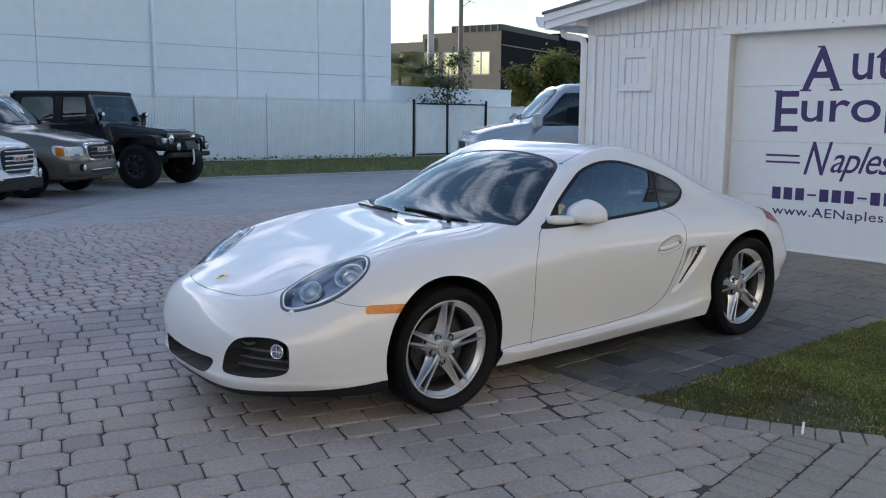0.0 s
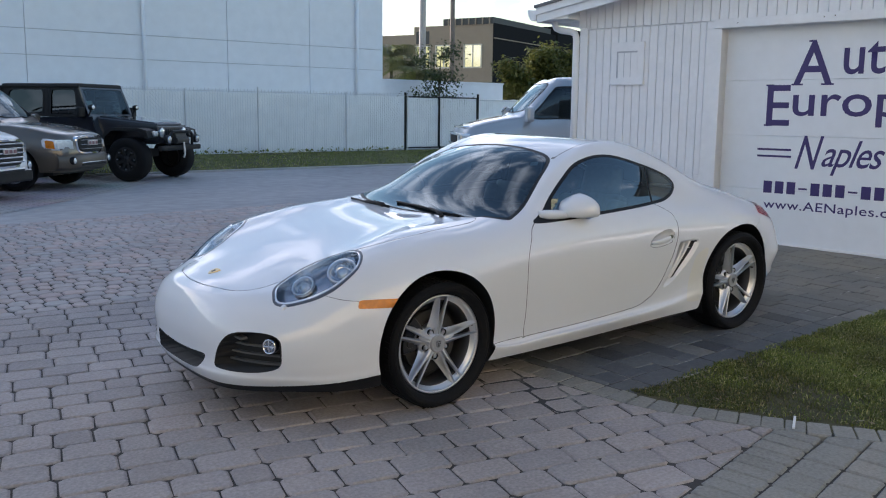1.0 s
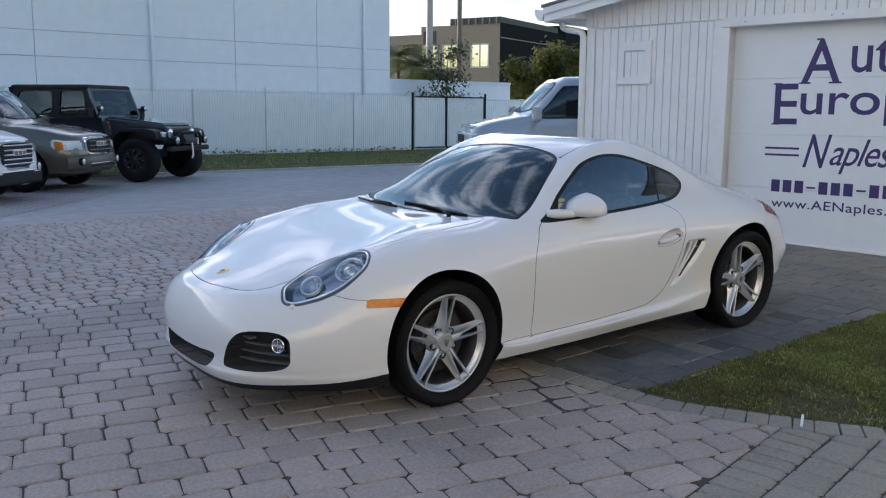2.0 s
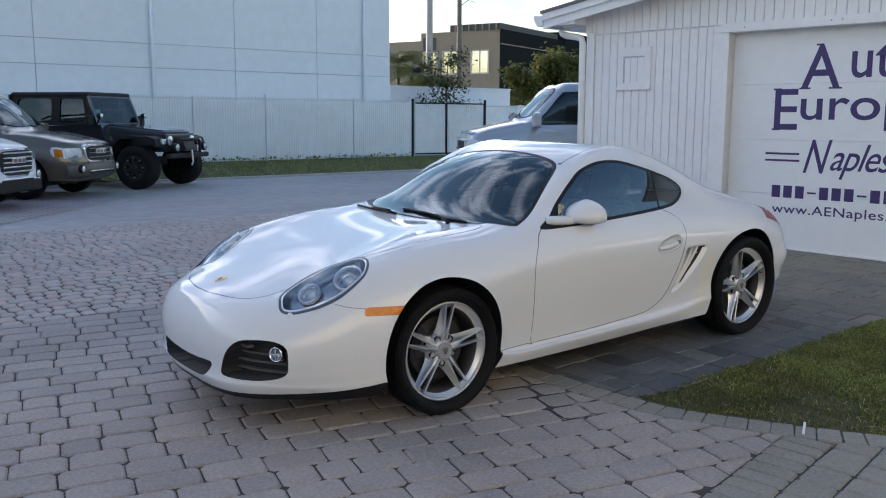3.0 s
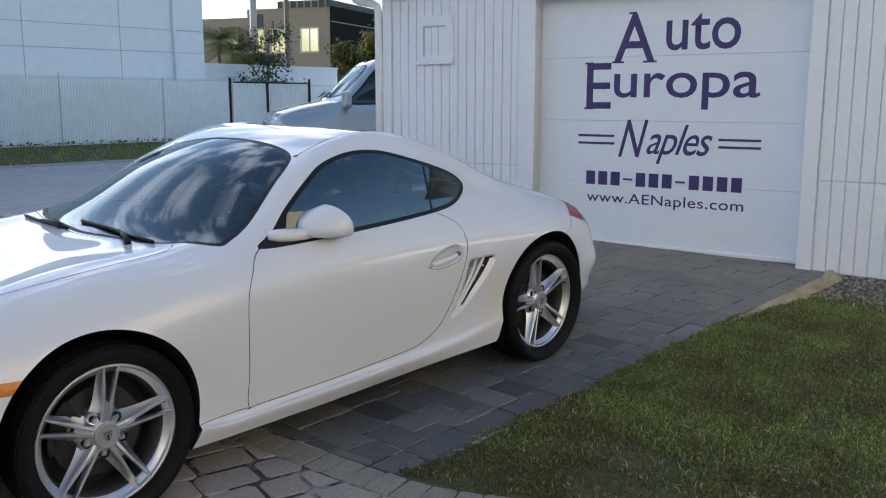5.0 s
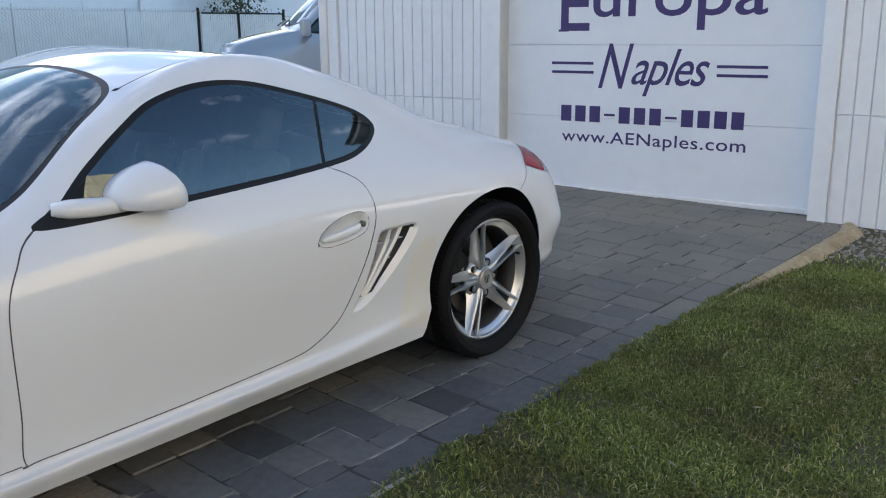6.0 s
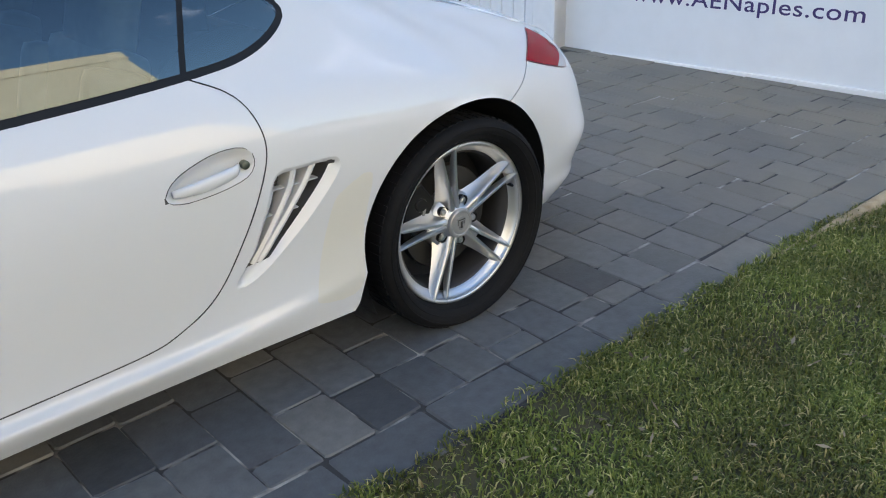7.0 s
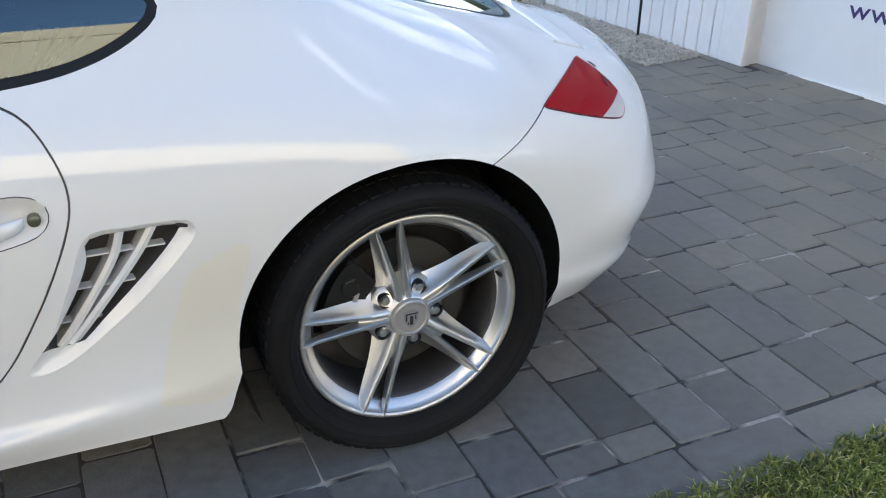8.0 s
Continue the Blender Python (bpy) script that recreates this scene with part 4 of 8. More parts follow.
LINE_VALLEY = [between((r[0], -r[1], r[2]), c, r, b, .72) for c, r, b in zip(LINE_CENTRE, LINE_RAIL, LINE_BELT)]
for station, dip in ((2, .003), (3, .009), (4, .011), (5, .006)):
    LINE_VALLEY[station][2] -= dip
LINE_VALLEY = [tuple(q) for q in LINE_VALLEY]
BODY_LINES = [LINE_CENTRE, LINE_VALLEY, LINE_RAIL, LINE_BELT, LINE_SHOULDER, LINE_WIDEST, LINE_LOWER, LINE_LEDGE, LINE_SILL, LINE_FOOT]
U_STEPS, V_STEPS = 20, 14


def body_grid():
    # both ends are carried on by their mirror image, so that nose and tail run square across the middle
    flip = lambda q: (q[0], -q[1], q[2])
    along = [np.array(spline([flip(line[1])] + line + [flip(line[-2])], U_STEPS)[U_STEPS:-U_STEPS]) for line in BODY_LINES]
    for c in along:
        c[:, 1] = np.maximum(c[:, 1], 0)
    # the first span is the mirror image across the middle, so that the shell runs level over it
    return np.array([spline([along[1][i] * (1, -1, 1)] + [c[i] for c in along], V_STEPS)[V_STEPS:] for i in range(len(along[0]))])


def outline(points, n=8):
    return np.array(spline(points, n, closed=True))


def inside(poly, q):
    """Signed distance of the points q to a closed outline: below zero inside."""
    a, b = poly, np.roll(poly, -1, axis=0)
    best, odd = np.full(len(q), 1e9), np.zeros(len(q), bool)
    for p0, p1 in zip(a, b):
        d = p1 - p0
        t = np.clip(((q - p0) @ d) / (d @ d + 1e-12), 0, 1)
        best = np.minimum(best, np.linalg.norm(q - (p0 + t[:, None] * d), axis=1))
        cross = ((p0[1] > q[:, 1]) != (p1[1] > q[:, 1])) & (q[:, 0] < d[0] * (q[:, 1] - p0[1]) / (d[1] if abs(d[1]) > 1e-12 else 1e-12) + p0[0])
        odd ^= cross
    return np.where(odd, -best, best)


def cut(bm, field, level=0.0):
    """Cuts the faces of bm along field = level, so that their edges follow it."""
    bm.verts.ensure_lookup_table()
    co = np.array([v.co for v in bm.verts])
    f = field(co) - level
    f[np.abs(f) < 6e-4] = 0.0
    bm.verts.index_update()
    zero = {bm.verts[i] for i in np.nonzero(f == 0)[0]}
    for e in list(bm.edges):
        a, b = e.verts
        fa, fb = f[a.index], f[b.index]
        if fa * fb < 0:
            zero.add(bmesh.utils.edge_split(e, a, fa / (fa - fb))[1])
    for face in {fc for v in zero for fc in v.link_faces}:
        on = [v for v in face.verts if v in zero]
        if len(on) == 2 and not any(v in on for v in on[0].link_edges[0].verts if False):
            if not any(set(ed.verts) == set(on) for ed in face.edges):
                bmesh.utils.face_split(face, on[0], on[1])


SIDE = lambda c: np.stack([c[:, 0], c[:, 2]], 1)
TOP = lambda c: np.stack([c[:, 0], -c[:, 1]], 1)
FRONT = lambda c: np.stack([-c[:, 1], c[:, 2]], 1)
CORNER = lambda c: np.stack([c[:, 0] + c[:, 1], c[:, 2]], 1)
WINDOW = outline([(.68, .843), (.765, .895), (.868, .975), (1.0, 1.062), (1.13, 1.128), (1.30, 1.163), (1.48, 1.156), (1.68, 1.107), (1.86, 1.052), (1.965, 1.005), (1.992, .957), (1.92, .910), (1.81, .880), (1.66, .868), (1.4, .857), (1.05, .848)])
DOOR = outline([(.668, .842), (.595, .775), (.555, .70), (.545, .59), (.548, .40), (.545, .268), (.60, .262), (1.04, .268), (1.40, .285), (1.52, .315), (1.62, .38), (1.70, .50), (1.76, .62), (1.785, .70), (1.775, .77), (1.74, .83), (1.66, .872), (1.5, .95), (.9, .93)])
HANDLE = outline([(1.525, .655), (1.544, .681), (1.585, .703), (1.655, .722), (1.721, .721), (1.750, .694), (1.736, .655), (1.677, .636), (1.595, .628), (1.550, .632), (1.530, .641)])
VENT = outline([(1.80, .636), (1.87, .643), (1.945, .644), (1.972, .640), (1.984, .622), (1.966, .590), (1.89, .51), (1.82, .45), (1.75, .398), (1.69, .374), (1.668, .387), (1.715, .45), (1.76, .55)])
SCREEN = outline([(.335, .0), (.36, .22), (.408, .49), (.525, .685), (.61, .685), (.81, .608), (1.02, .51), (1.10, .42), (1.13, .25), (1.135, 0), (1.13, -.25), (.7, -.45), (.36, -.22)])
HOOD = outline([(-.90, 0), (-.875, .2), (-.83, .32), (-.75, .385), (-.66, .42), (-.44, .53), (-.30, .585), (-.02, .63), (.20, .625), (.40, .60), (.395, .48), (.35, .22), (.325, 0), (.35, -.3), (-.3, -.4), (-.85, -.3)])
HEADLIGHT = outline([(-.75, .52), (-.69, .44), (-.58, .43), (-.47, .47), (-.37, .53), (-.325, .60), (-.355, .675), (-.42, .725), (-.52, .725), (-.61, .69), (-.69, .63), (-.745, .57)])
INTAKE = outline([(.36, .29), (.39, .37), (.44, .435), (.50, .458), (.60, .46), (.655, .43), (.665, .36), (.645, .30), (.55, .272), (.40, .27)])
MOUTH = outline([(0, .228), (.19, .235), (.255, .262), (.285, .318), (.15, .315), (0, .31), (-.2, .31), (-.2, .23)])
MARKER = np.array([(-.455, .598), (-.470, .566), (-.462, .562), (-.310, .555), (-.298, .557), (-.272, .589), (-.277, .593), (-.36, .597)])
TAIL = outline([(2.37, .80), (2.2, .83), (1.95, .81), (1.89, .75), (1.954, .727), (2.05, .699), (2.155, .673), (2.241, .659), (2.296, .668), (2.332, .692), (2.337, .734), (2.345, .765)], 5)
VENT_HOLE = outline([(1.803, .626), (1.88, .632), (1.952, .632), (1.958, .622), (1.92, .575), (1.862, .515), (1.80, .455), (1.766, .424), (1.738, .418), (1.70, .424), (1.722, .455), (1.768, .525), (1.795, .585)], 4)
GUARD = outline([(2.075, .575), (1.985, .548), (1.945, .50), (1.885, .30), (1.885, .262), (1.99, .25), (2.03, .30), (2.045, .44)], 3)
SAIL = lambda p: p[:, 0] - (.80 + (p[:, 2] - .85) * .60)
HATCH = outline([(1.62, 0), (1.66, .30), (1.80, .43), (2.2, .46), (2.6, .46), (2.85, .40), (2.93, .2), (2.95, 0), (2.8, -.3), (1.8, -.3)])
ARCH_F, ARCH_R = (-.032, .335, .358), (2.41, .322, .374)


def circle(c):
    return lambda p: np.hypot(p[:, 0] - c[0], p[:, 2] - c[1]) - c[2]


def shape(poly, view):
    return lambda p: inside(poly, view(p))


def limited(field, test):
    """The field where test holds, far outside elsewhere."""
    return lambda p: np.where(test(p), field(p), 1.0)


F_WINDOW = limited(shape(WINDOW, SIDE), lambda p: -p[:, 1] > .30)
F_DOOR = limited(shape(DOOR, SIDE), lambda p: -p[:, 1] > .30)
F_HANDLE = limited(shape(HANDLE, SIDE), lambda p: -p[:, 1] > .5)
F_VENT = limited(shape(VENT, SIDE), lambda p: -p[:, 1] > .5)
F_VENT_HOLE = limited(shape(VENT_HOLE, SIDE), lambda p: -p[:, 1] > .5)
F_GUARD = limited(shape(GUARD, SIDE), lambda p: -p[:, 1] > .5)
F_SAIL = limited(SAIL, lambda p: -p[:, 1] > .3)
F_TAIL_CLEAR = limited(lambda p: p[:, 2] - (.674 + .13 * (p[:, 0] + p[:, 1] - 2.12)), lambda p: (p[:, 0] > 2.6) & (p[:, 2] > .5))
F_SCREEN = limited(shape(SCREEN, TOP), lambda p: p[:, 2] > .80)
F_HOOD = limited(shape(HOOD, TOP), lambda p: p[:, 2] > .56)
F_HEADLIGHT = limited(shape(HEADLIGHT, TOP), lambda p: p[:, 2] > .50)
F_INTAKE = limited(shape(INTAKE, FRONT), lambda p: p[:, 0] < -.5)
F_MOUTH = limited(shape(MOUTH, FRONT), lambda p: p[:, 0] < -.5)
F_MARKER = limited(shape(MARKER, SIDE), lambda p: -p[:, 1] > .6)
TAIL_EDGE = np.array([.186, -.152, -.1785]) / .3
F_TAIL = limited(lambda p: np.maximum(inside(TAIL, CORNER(p)), -((p - (2.74, -.78, .73)) @ TAIL_EDGE)), lambda p: (p[:, 0] > 2.6) & (p[:, 2] > .5))
F_HATCH = limited(shape(HATCH, TOP), lambda p: p[:, 2] > .70)
F_ARCH_F = limited(circle(ARCH_F), lambda p: -p[:, 1] > .5)
F_ARCH_R = limited(lambda p: circle(ARCH_R)(p) - (.47 * np.clip(.30 - p[:, 2], 0, .2) + 12 * np.clip(.228 - p[:, 2], 0, .1) ** 2) * (p[:, 0] < 2.41), lambda p: -p[:, 1] > .5)
F_PILLAR = limited(lambda p: p[:, 0] - (1.655 + (p[:, 2] - .87) * .45), lambda p: -p[:, 1] > .3)
F_NOSE_SEAM = limited(lambda p: np.where(p[:, 0] < -.452, p[:, 2] - (.595 + 1.5 * np.clip(-.45 - p[:, 0], 0, 1) ** 2), 1), lambda p: (-p[:, 1] > .62) & (p[:, 0] > -.64))
F_TAIL_SEAM = limited(lambda p: (p[:, 2] - .695) - (p[:, 0] - 2.66) * .43, lambda p: (-p[:, 1] > .6) & (p[:, 0] > 2.5) & (p[:, 0] < 2.76) & (p[:, 2] > .6))
F_SILL_SEAM = limited(lambda p: p[:, 2] - .263, lambda p: (-p[:, 1] > .6) & (p[:, 0] > .30) & (p[:, 0] < .545) & (abs(p[:, 2] - .263) < .05))
F_LIP = limited(lambda p: p[:, 2] - (.188 + .055 * np.clip((p[:, 0] + 1.0) / .6, 0, 1)), lambda p: p[:, 0] < -.33)
F_ROOF_SEAM = limited(lambda p: -p[:, 1] - (.475 - .03 * np.clip((p[:, 0] - 1.2) / .5, 0, 1)), lambda p: (p[:, 0] > 1.09) & (p[:, 0] < 2.2) & (p[:, 2] > .95))
GAP = .0018


def body_half():
    """The left half of the shell, cut along its openings and shut lines; each face carries the name of the part it belongs to."""
    g = body_grid()
    # the rear apron stands out in a soft step before it tucks under
    for row in g:
        for p in row:
            w = smooth01(2.72, 3.0, p[0]) * math.exp(-((p[2] - .44) / .065) ** 2)
            p[0], p[1] = p[0] + .012 * w, p[1] * (1 + .022 * w)
    bm = bmesh.new()
    nl = bm.verts.layers.float_vector.new("shell_normal")
    vs = [[bm.verts.new((p[0], -p[1], p[2])) for p in row] for row in g]
    for i in range(len(vs) - 1):
        for j in range(len(vs[0]) - 1):
            bm.faces.new((vs[i][j], vs[i][j + 1], vs[i + 1][j + 1], vs[i + 1][j]))
    bm.normal_update()
    centre = Vector((1.3, 0, .5))
    flip = sum(f.normal.dot(f.calc_center_median() - centre) for f in bm.faces) < 0
    if flip:
        bmesh.ops.reverse_faces(bm, faces=bm.faces)
        bm.normal_update()
    # the upper panels are faired: their normals run evenly from line to line, down to the waist
    N = np.array([[v.normal[:] for v in row] for row in vs])
    N[:, 0, 1] = 0
    fair = np.clip((5.3 * V_STEPS - np.arange(N.shape[1])) / (.9 * V_STEPS), 0, 1)[None, :, None]
    for _ in range(90):
        mirrored = N[:, 1:2] * (1, -1, 1)
        wide = np.concatenate([mirrored, N, N[:, -1:]], 1)
        long = np.concatenate([N[:1], N, N[-1:]], 0)
        N = N + fair * .5 * ((wide[:, :-2] + wide[:, 2:] + long[:-2] + long[2:]) / 4 - N)
    for i, row in enumerate(vs):
        for j, v in enumerate(row):
            v[nl] = Vector(N[i, j]).normalized()
    for field, levels in ((F_WINDOW, (0, -.016)), (F_SCREEN, (0, -.022)), (F_PILLAR, (-.008, .008)), (F_HATCH, (0, -.018)), (F_DOOR, (GAP, -GAP)), (F_HOOD, (GAP, -GAP)),
                          (F_HEADLIGHT, (0, -.011, -.019)), (F_HANDLE, (.001, -.001)), (F_VENT, (0, -.008)), (F_VENT_HOLE, (0, -.004)), (F_GUARD, (0,)), (F_SAIL, (0,)), (F_TAIL_CLEAR, (0,)), (F_INTAKE, (0, -.012)), (F_MOUTH, (0, -.012)), (F_MARKER, (0,)), (F_TAIL, (0, -.003)),
                          (F_ARCH_F, (0, .022)), (F_ARCH_R, (0, .022)), (F_NOSE_SEAM, (-.0012, .0012)), (F_TAIL_SEAM, (-.0012, .0012)), (F_SILL_SEAM, (-.0015, .0015)), (F_LIP, (0,)), (F_ROOF_SEAM, (-.003, .003))):
        for level in levels:
            cut(bm, field, level)
    c = np.array([f.calc_center_median() for f in bm.faces])
    V = {n: F(c) for n, F in (("window", F_WINDOW), ("screen", F_SCREEN), ("pillar", F_PILLAR), ("hatch", F_HATCH), ("door", F_DOOR), ("hood", F_HOOD), ("headlight", F_HEADLIGHT),
                              ("handle", F_HANDLE), ("vent", F_VENT), ("hole", F_VENT_HOLE), ("guard", F_GUARD), ("sail", F_SAIL), ("clear", F_TAIL_CLEAR), ("intake", F_INTAKE), ("mouth", F_MOUTH), ("marker", F_MARKER), ("tail", F_TAIL), ("af", F_ARCH_F), ("ar", F_ARCH_R),
                              ("nose", F_NOSE_SEAM), ("sill", F_SILL_SEAM), ("rear", F_TAIL_SEAM), ("lip", F_LIP), ("roof", F_ROOF_SEAM))}
    names = []
    for i in range(len(c)):
        v = {k: a[i] for k, a in V.items()}
        if v["af"] < 0 or v["ar"] < 0:
            names.append("")
        elif v["window"] < 0:
            if v["sail"] < 0 and v["window"] < -.016:
                names.append("mirror_sail")
            elif v["window"] > -.016 or abs(v["pillar"]) < .008:
                names.append("window_trim")
            else:
                names.append("door_glass" if v["pillar"] < 0 else "quarter_glass")
        elif v["screen"] < 0:
            names.append("windscreen_trim" if v["screen"] > -.022 else "windscreen")
        elif v["hatch"] < 0:
            names.append("rear_glass_trim" if v["hatch"] > -.018 else "rear_glass")
        elif v["headlight"] < 0:
            names.append("headlight_rim" if v["headlight"] > -.011 else "headlight_bezel" if v["headlight"] > -.019 else "headlight_lens")
        elif v["marker"] < 0:
            names.append("side_marker")
        elif v["tail"] < 0:
            names.append("tail_rim" if v["tail"] > -.003 else "tail_clear" if v["clear"] < 0 else "tail_light")
        elif v["mouth"] < 0:
            names.append("mouth")
        elif v["intake"] < 0:
            names.append("intake")
        elif v["hole"] < 0:
            names.append("vent_hole")
        elif v["vent"] < 0:
            names.append("vent")
        elif abs(v["handle"]) < .001:
            names.append("handle_gap")
        elif v["handle"] < 0:
            names.append("handle_bowl")
        elif abs(v["door"]) < GAP:
            names.append("door_gap")
        elif abs(v["hood"]) < GAP:
            names.append("hood_gap")
        elif abs(v["nose"]) < .0012:
            names.append("nose_gap")
        elif abs(v["sill"]) < .0015:
            names.append("sill_gap")
        elif abs(v["rear"]) < .0012:
            names.append("tail_gap")
        elif abs(v["roof"]) < .003:
            names.append("roof_gap")
        elif v["door"] < 0:
            names.append("door")
        elif v["hood"] < 0:
            names.append("hood")
        elif v["guard"] < 0:
            names.append("stone_guard")
        elif v["lip"] < 0:
            names.append("front_lip")
        else:
            names.append("body_shell")
    return bm, names


def panel(source, names, wanted, side, parent, name, mat, sink=0.0, label="", change=None, flat=False, fair=None):
    """Lifts the faces of one name out of the half shell as a mesh of its own, mirrored for the other side; fair gives the weight of an even crown at each point."""
    nl = source.verts.layers.float_vector["shell_normal"]
    index, pts, nrm, faces = {}, [], [], []
    for f, n in zip(source.faces, names):
        if n != wanted:
            continue
        loop = []
        for v in f.verts:
            if v not in index:
                index[v] = len(pts)
                p, q = v.co.copy(), Vector(v[nl])
                d = change(p, q) if change else q * sink
                p = p - d
                pts.append((p.x, p.y if side < 0 else -p.y, p.z))
                nrm.append((q.x, q.y if side < 0 else -q.y, q.z))
            loop.append(index[v])
        faces.append(loop if side < 0 else loop[::-1])
    me = bpy.data.meshes.new(name)
    me.from_pydata(pts, [], faces)
    me.polygons.foreach_set("use_smooth", [True] * len(faces))
    if flat:
        # a pane bends evenly from the belt to the roof
        nrm = [Vector((q[0], math.copysign(math.cos(radians(19 + 60 * (p[2] - .87))), q[1]), math.sin(radians(19 + 60 * (p[2] - .87))))).normalized() for p, q in zip(pts, nrm)]
    if fair:
        # one even crown over the whole panel, so that it mirrors without ripples
        P = np.array(pts)
        terms = [(i, j) for i in range(4) for j in (0, 2) if i + j < 4]
        x, y = P[:, 0] - P[:, 0].mean(), P[:, 1]
        k = np.linalg.lstsq(np.stack([x ** i * y ** j for i, j in terms], 1), P[:, 2], rcond=None)[0]
        gx = sum(c * i * x ** max(0, i - 1) * y ** j for c, (i, j) in zip(k, terms))
        gy = sum(c * j * x ** i * y ** max(0, j - 1) for c, (i, j) in zip(k, terms))
        w = fair(P * (1, side * -1, 1))[:, None]
        even = np.stack([-gx, -gy, np.ones(len(x))], 1)
        even /= np.linalg.norm(even, axis=1)[:, None]
        nrm = [Vector(q).normalized() for q in even * w + np.array(nrm) * (1 - w)]
    if not change:
        me.normals_split_custom_set_from_vertices(nrm)
    me.materials.append(mat)
    ob = new(name, me)
    ob.parent = parent
    if label:
        tagged(ob, label)
    return ob


M_throat = material("dark_intake_mesh", (0.035, 0.035, 0.037), 0.6)
M_bowl = material("bright_lamp_bowl", (0.88, 0.89, 0.92), 0.16, 0.75)
M_ring = material("bright_lamp_ring", (0.94, 0.94, 0.95), 0.15, 0.6)
M_seam = material("grey_seam", (0.11, 0.11, 0.115), 0.7)
M_dark_red = material("dark_red_rim", (0.12, 0.006, 0.012), 0.3)
M_rim_grey = material("grey_lamp_rim", (0.10, 0.105, 0.12), 0.3, 0.3)
M_plastic = material("grey_plastic", (0.09, 0.09, 0.09), 0.4)
M_lock = material("lock_metal", (0.16, 0.17, 0.13), 0.35, 0.7)
M_gold = material("gold_enamel", (0.55, 0.42, 0.20), 0.3, 0.7)
sports_car = thing("sports_car", "white two-door sports coupe parked on the paver drive", "car", CAR_TILT)
half, half_names = body_half()


shell_co = np.array([v.co for v in half.verts])
shell_n = np.array([v[half.verts.layers.float_vector["shell_normal"]] for v in half.verts])


def on_shell(x, y, z):
    """The place on the left half of the shell nearest to a point, and the outward direction there."""
    k = int(np.argmin(((shell_co - (x, -abs(y), z)) ** 2).sum(1)))
    p, n = Vector(shell_co[k]), Vector(shell_n[k])
    q = Vector((x, -abs(y), z))
    p = q - n * (q - p).dot(n)
    return (p, n) if y <= 0 else (Vector((p.x, -p.y, p.z)), Vector((n.x, -n.y, n.z)))


def vent_depth(p, q):
    d = float(F_VENT(np.array([p]))[0])
    return Vector((0, -1, 0)) * (.016 * smooth01(.0, .02, -d))


def hole_depth(p, q):
    a, d = np.array([p]), float(F_VENT_HOLE(np.array([p]))[0])
    return Vector((0, -1, 0)) * (.016 * smooth01(.0, .02, -float(F_VENT(a)[0])) + (.045 if d < -.003 else 0))


def bowl_depth(p, q):
    d = float(F_HEADLIGHT(np.array([p]))[0])
    return q * (.002 + .04 * smooth01(.019, .036, -d))


def intake_depth(p, q):
    return Vector((-1, 0, 0)) * (.09 if F_INTAKE(np.array([p]))[0] < -.006 else 0)


def mouth_depth(p, q):
    return Vector((-1, 0, 0)) * (.08 if F_MOUTH(np.array([p]))[0] < -.006 else 0)


def handle_depth(p, q):
    d = float(F_HANDLE(np.array([p]))[0])
    return Vector((0, -1, 0)) * (.024 * smooth01(.0, .03, -d))


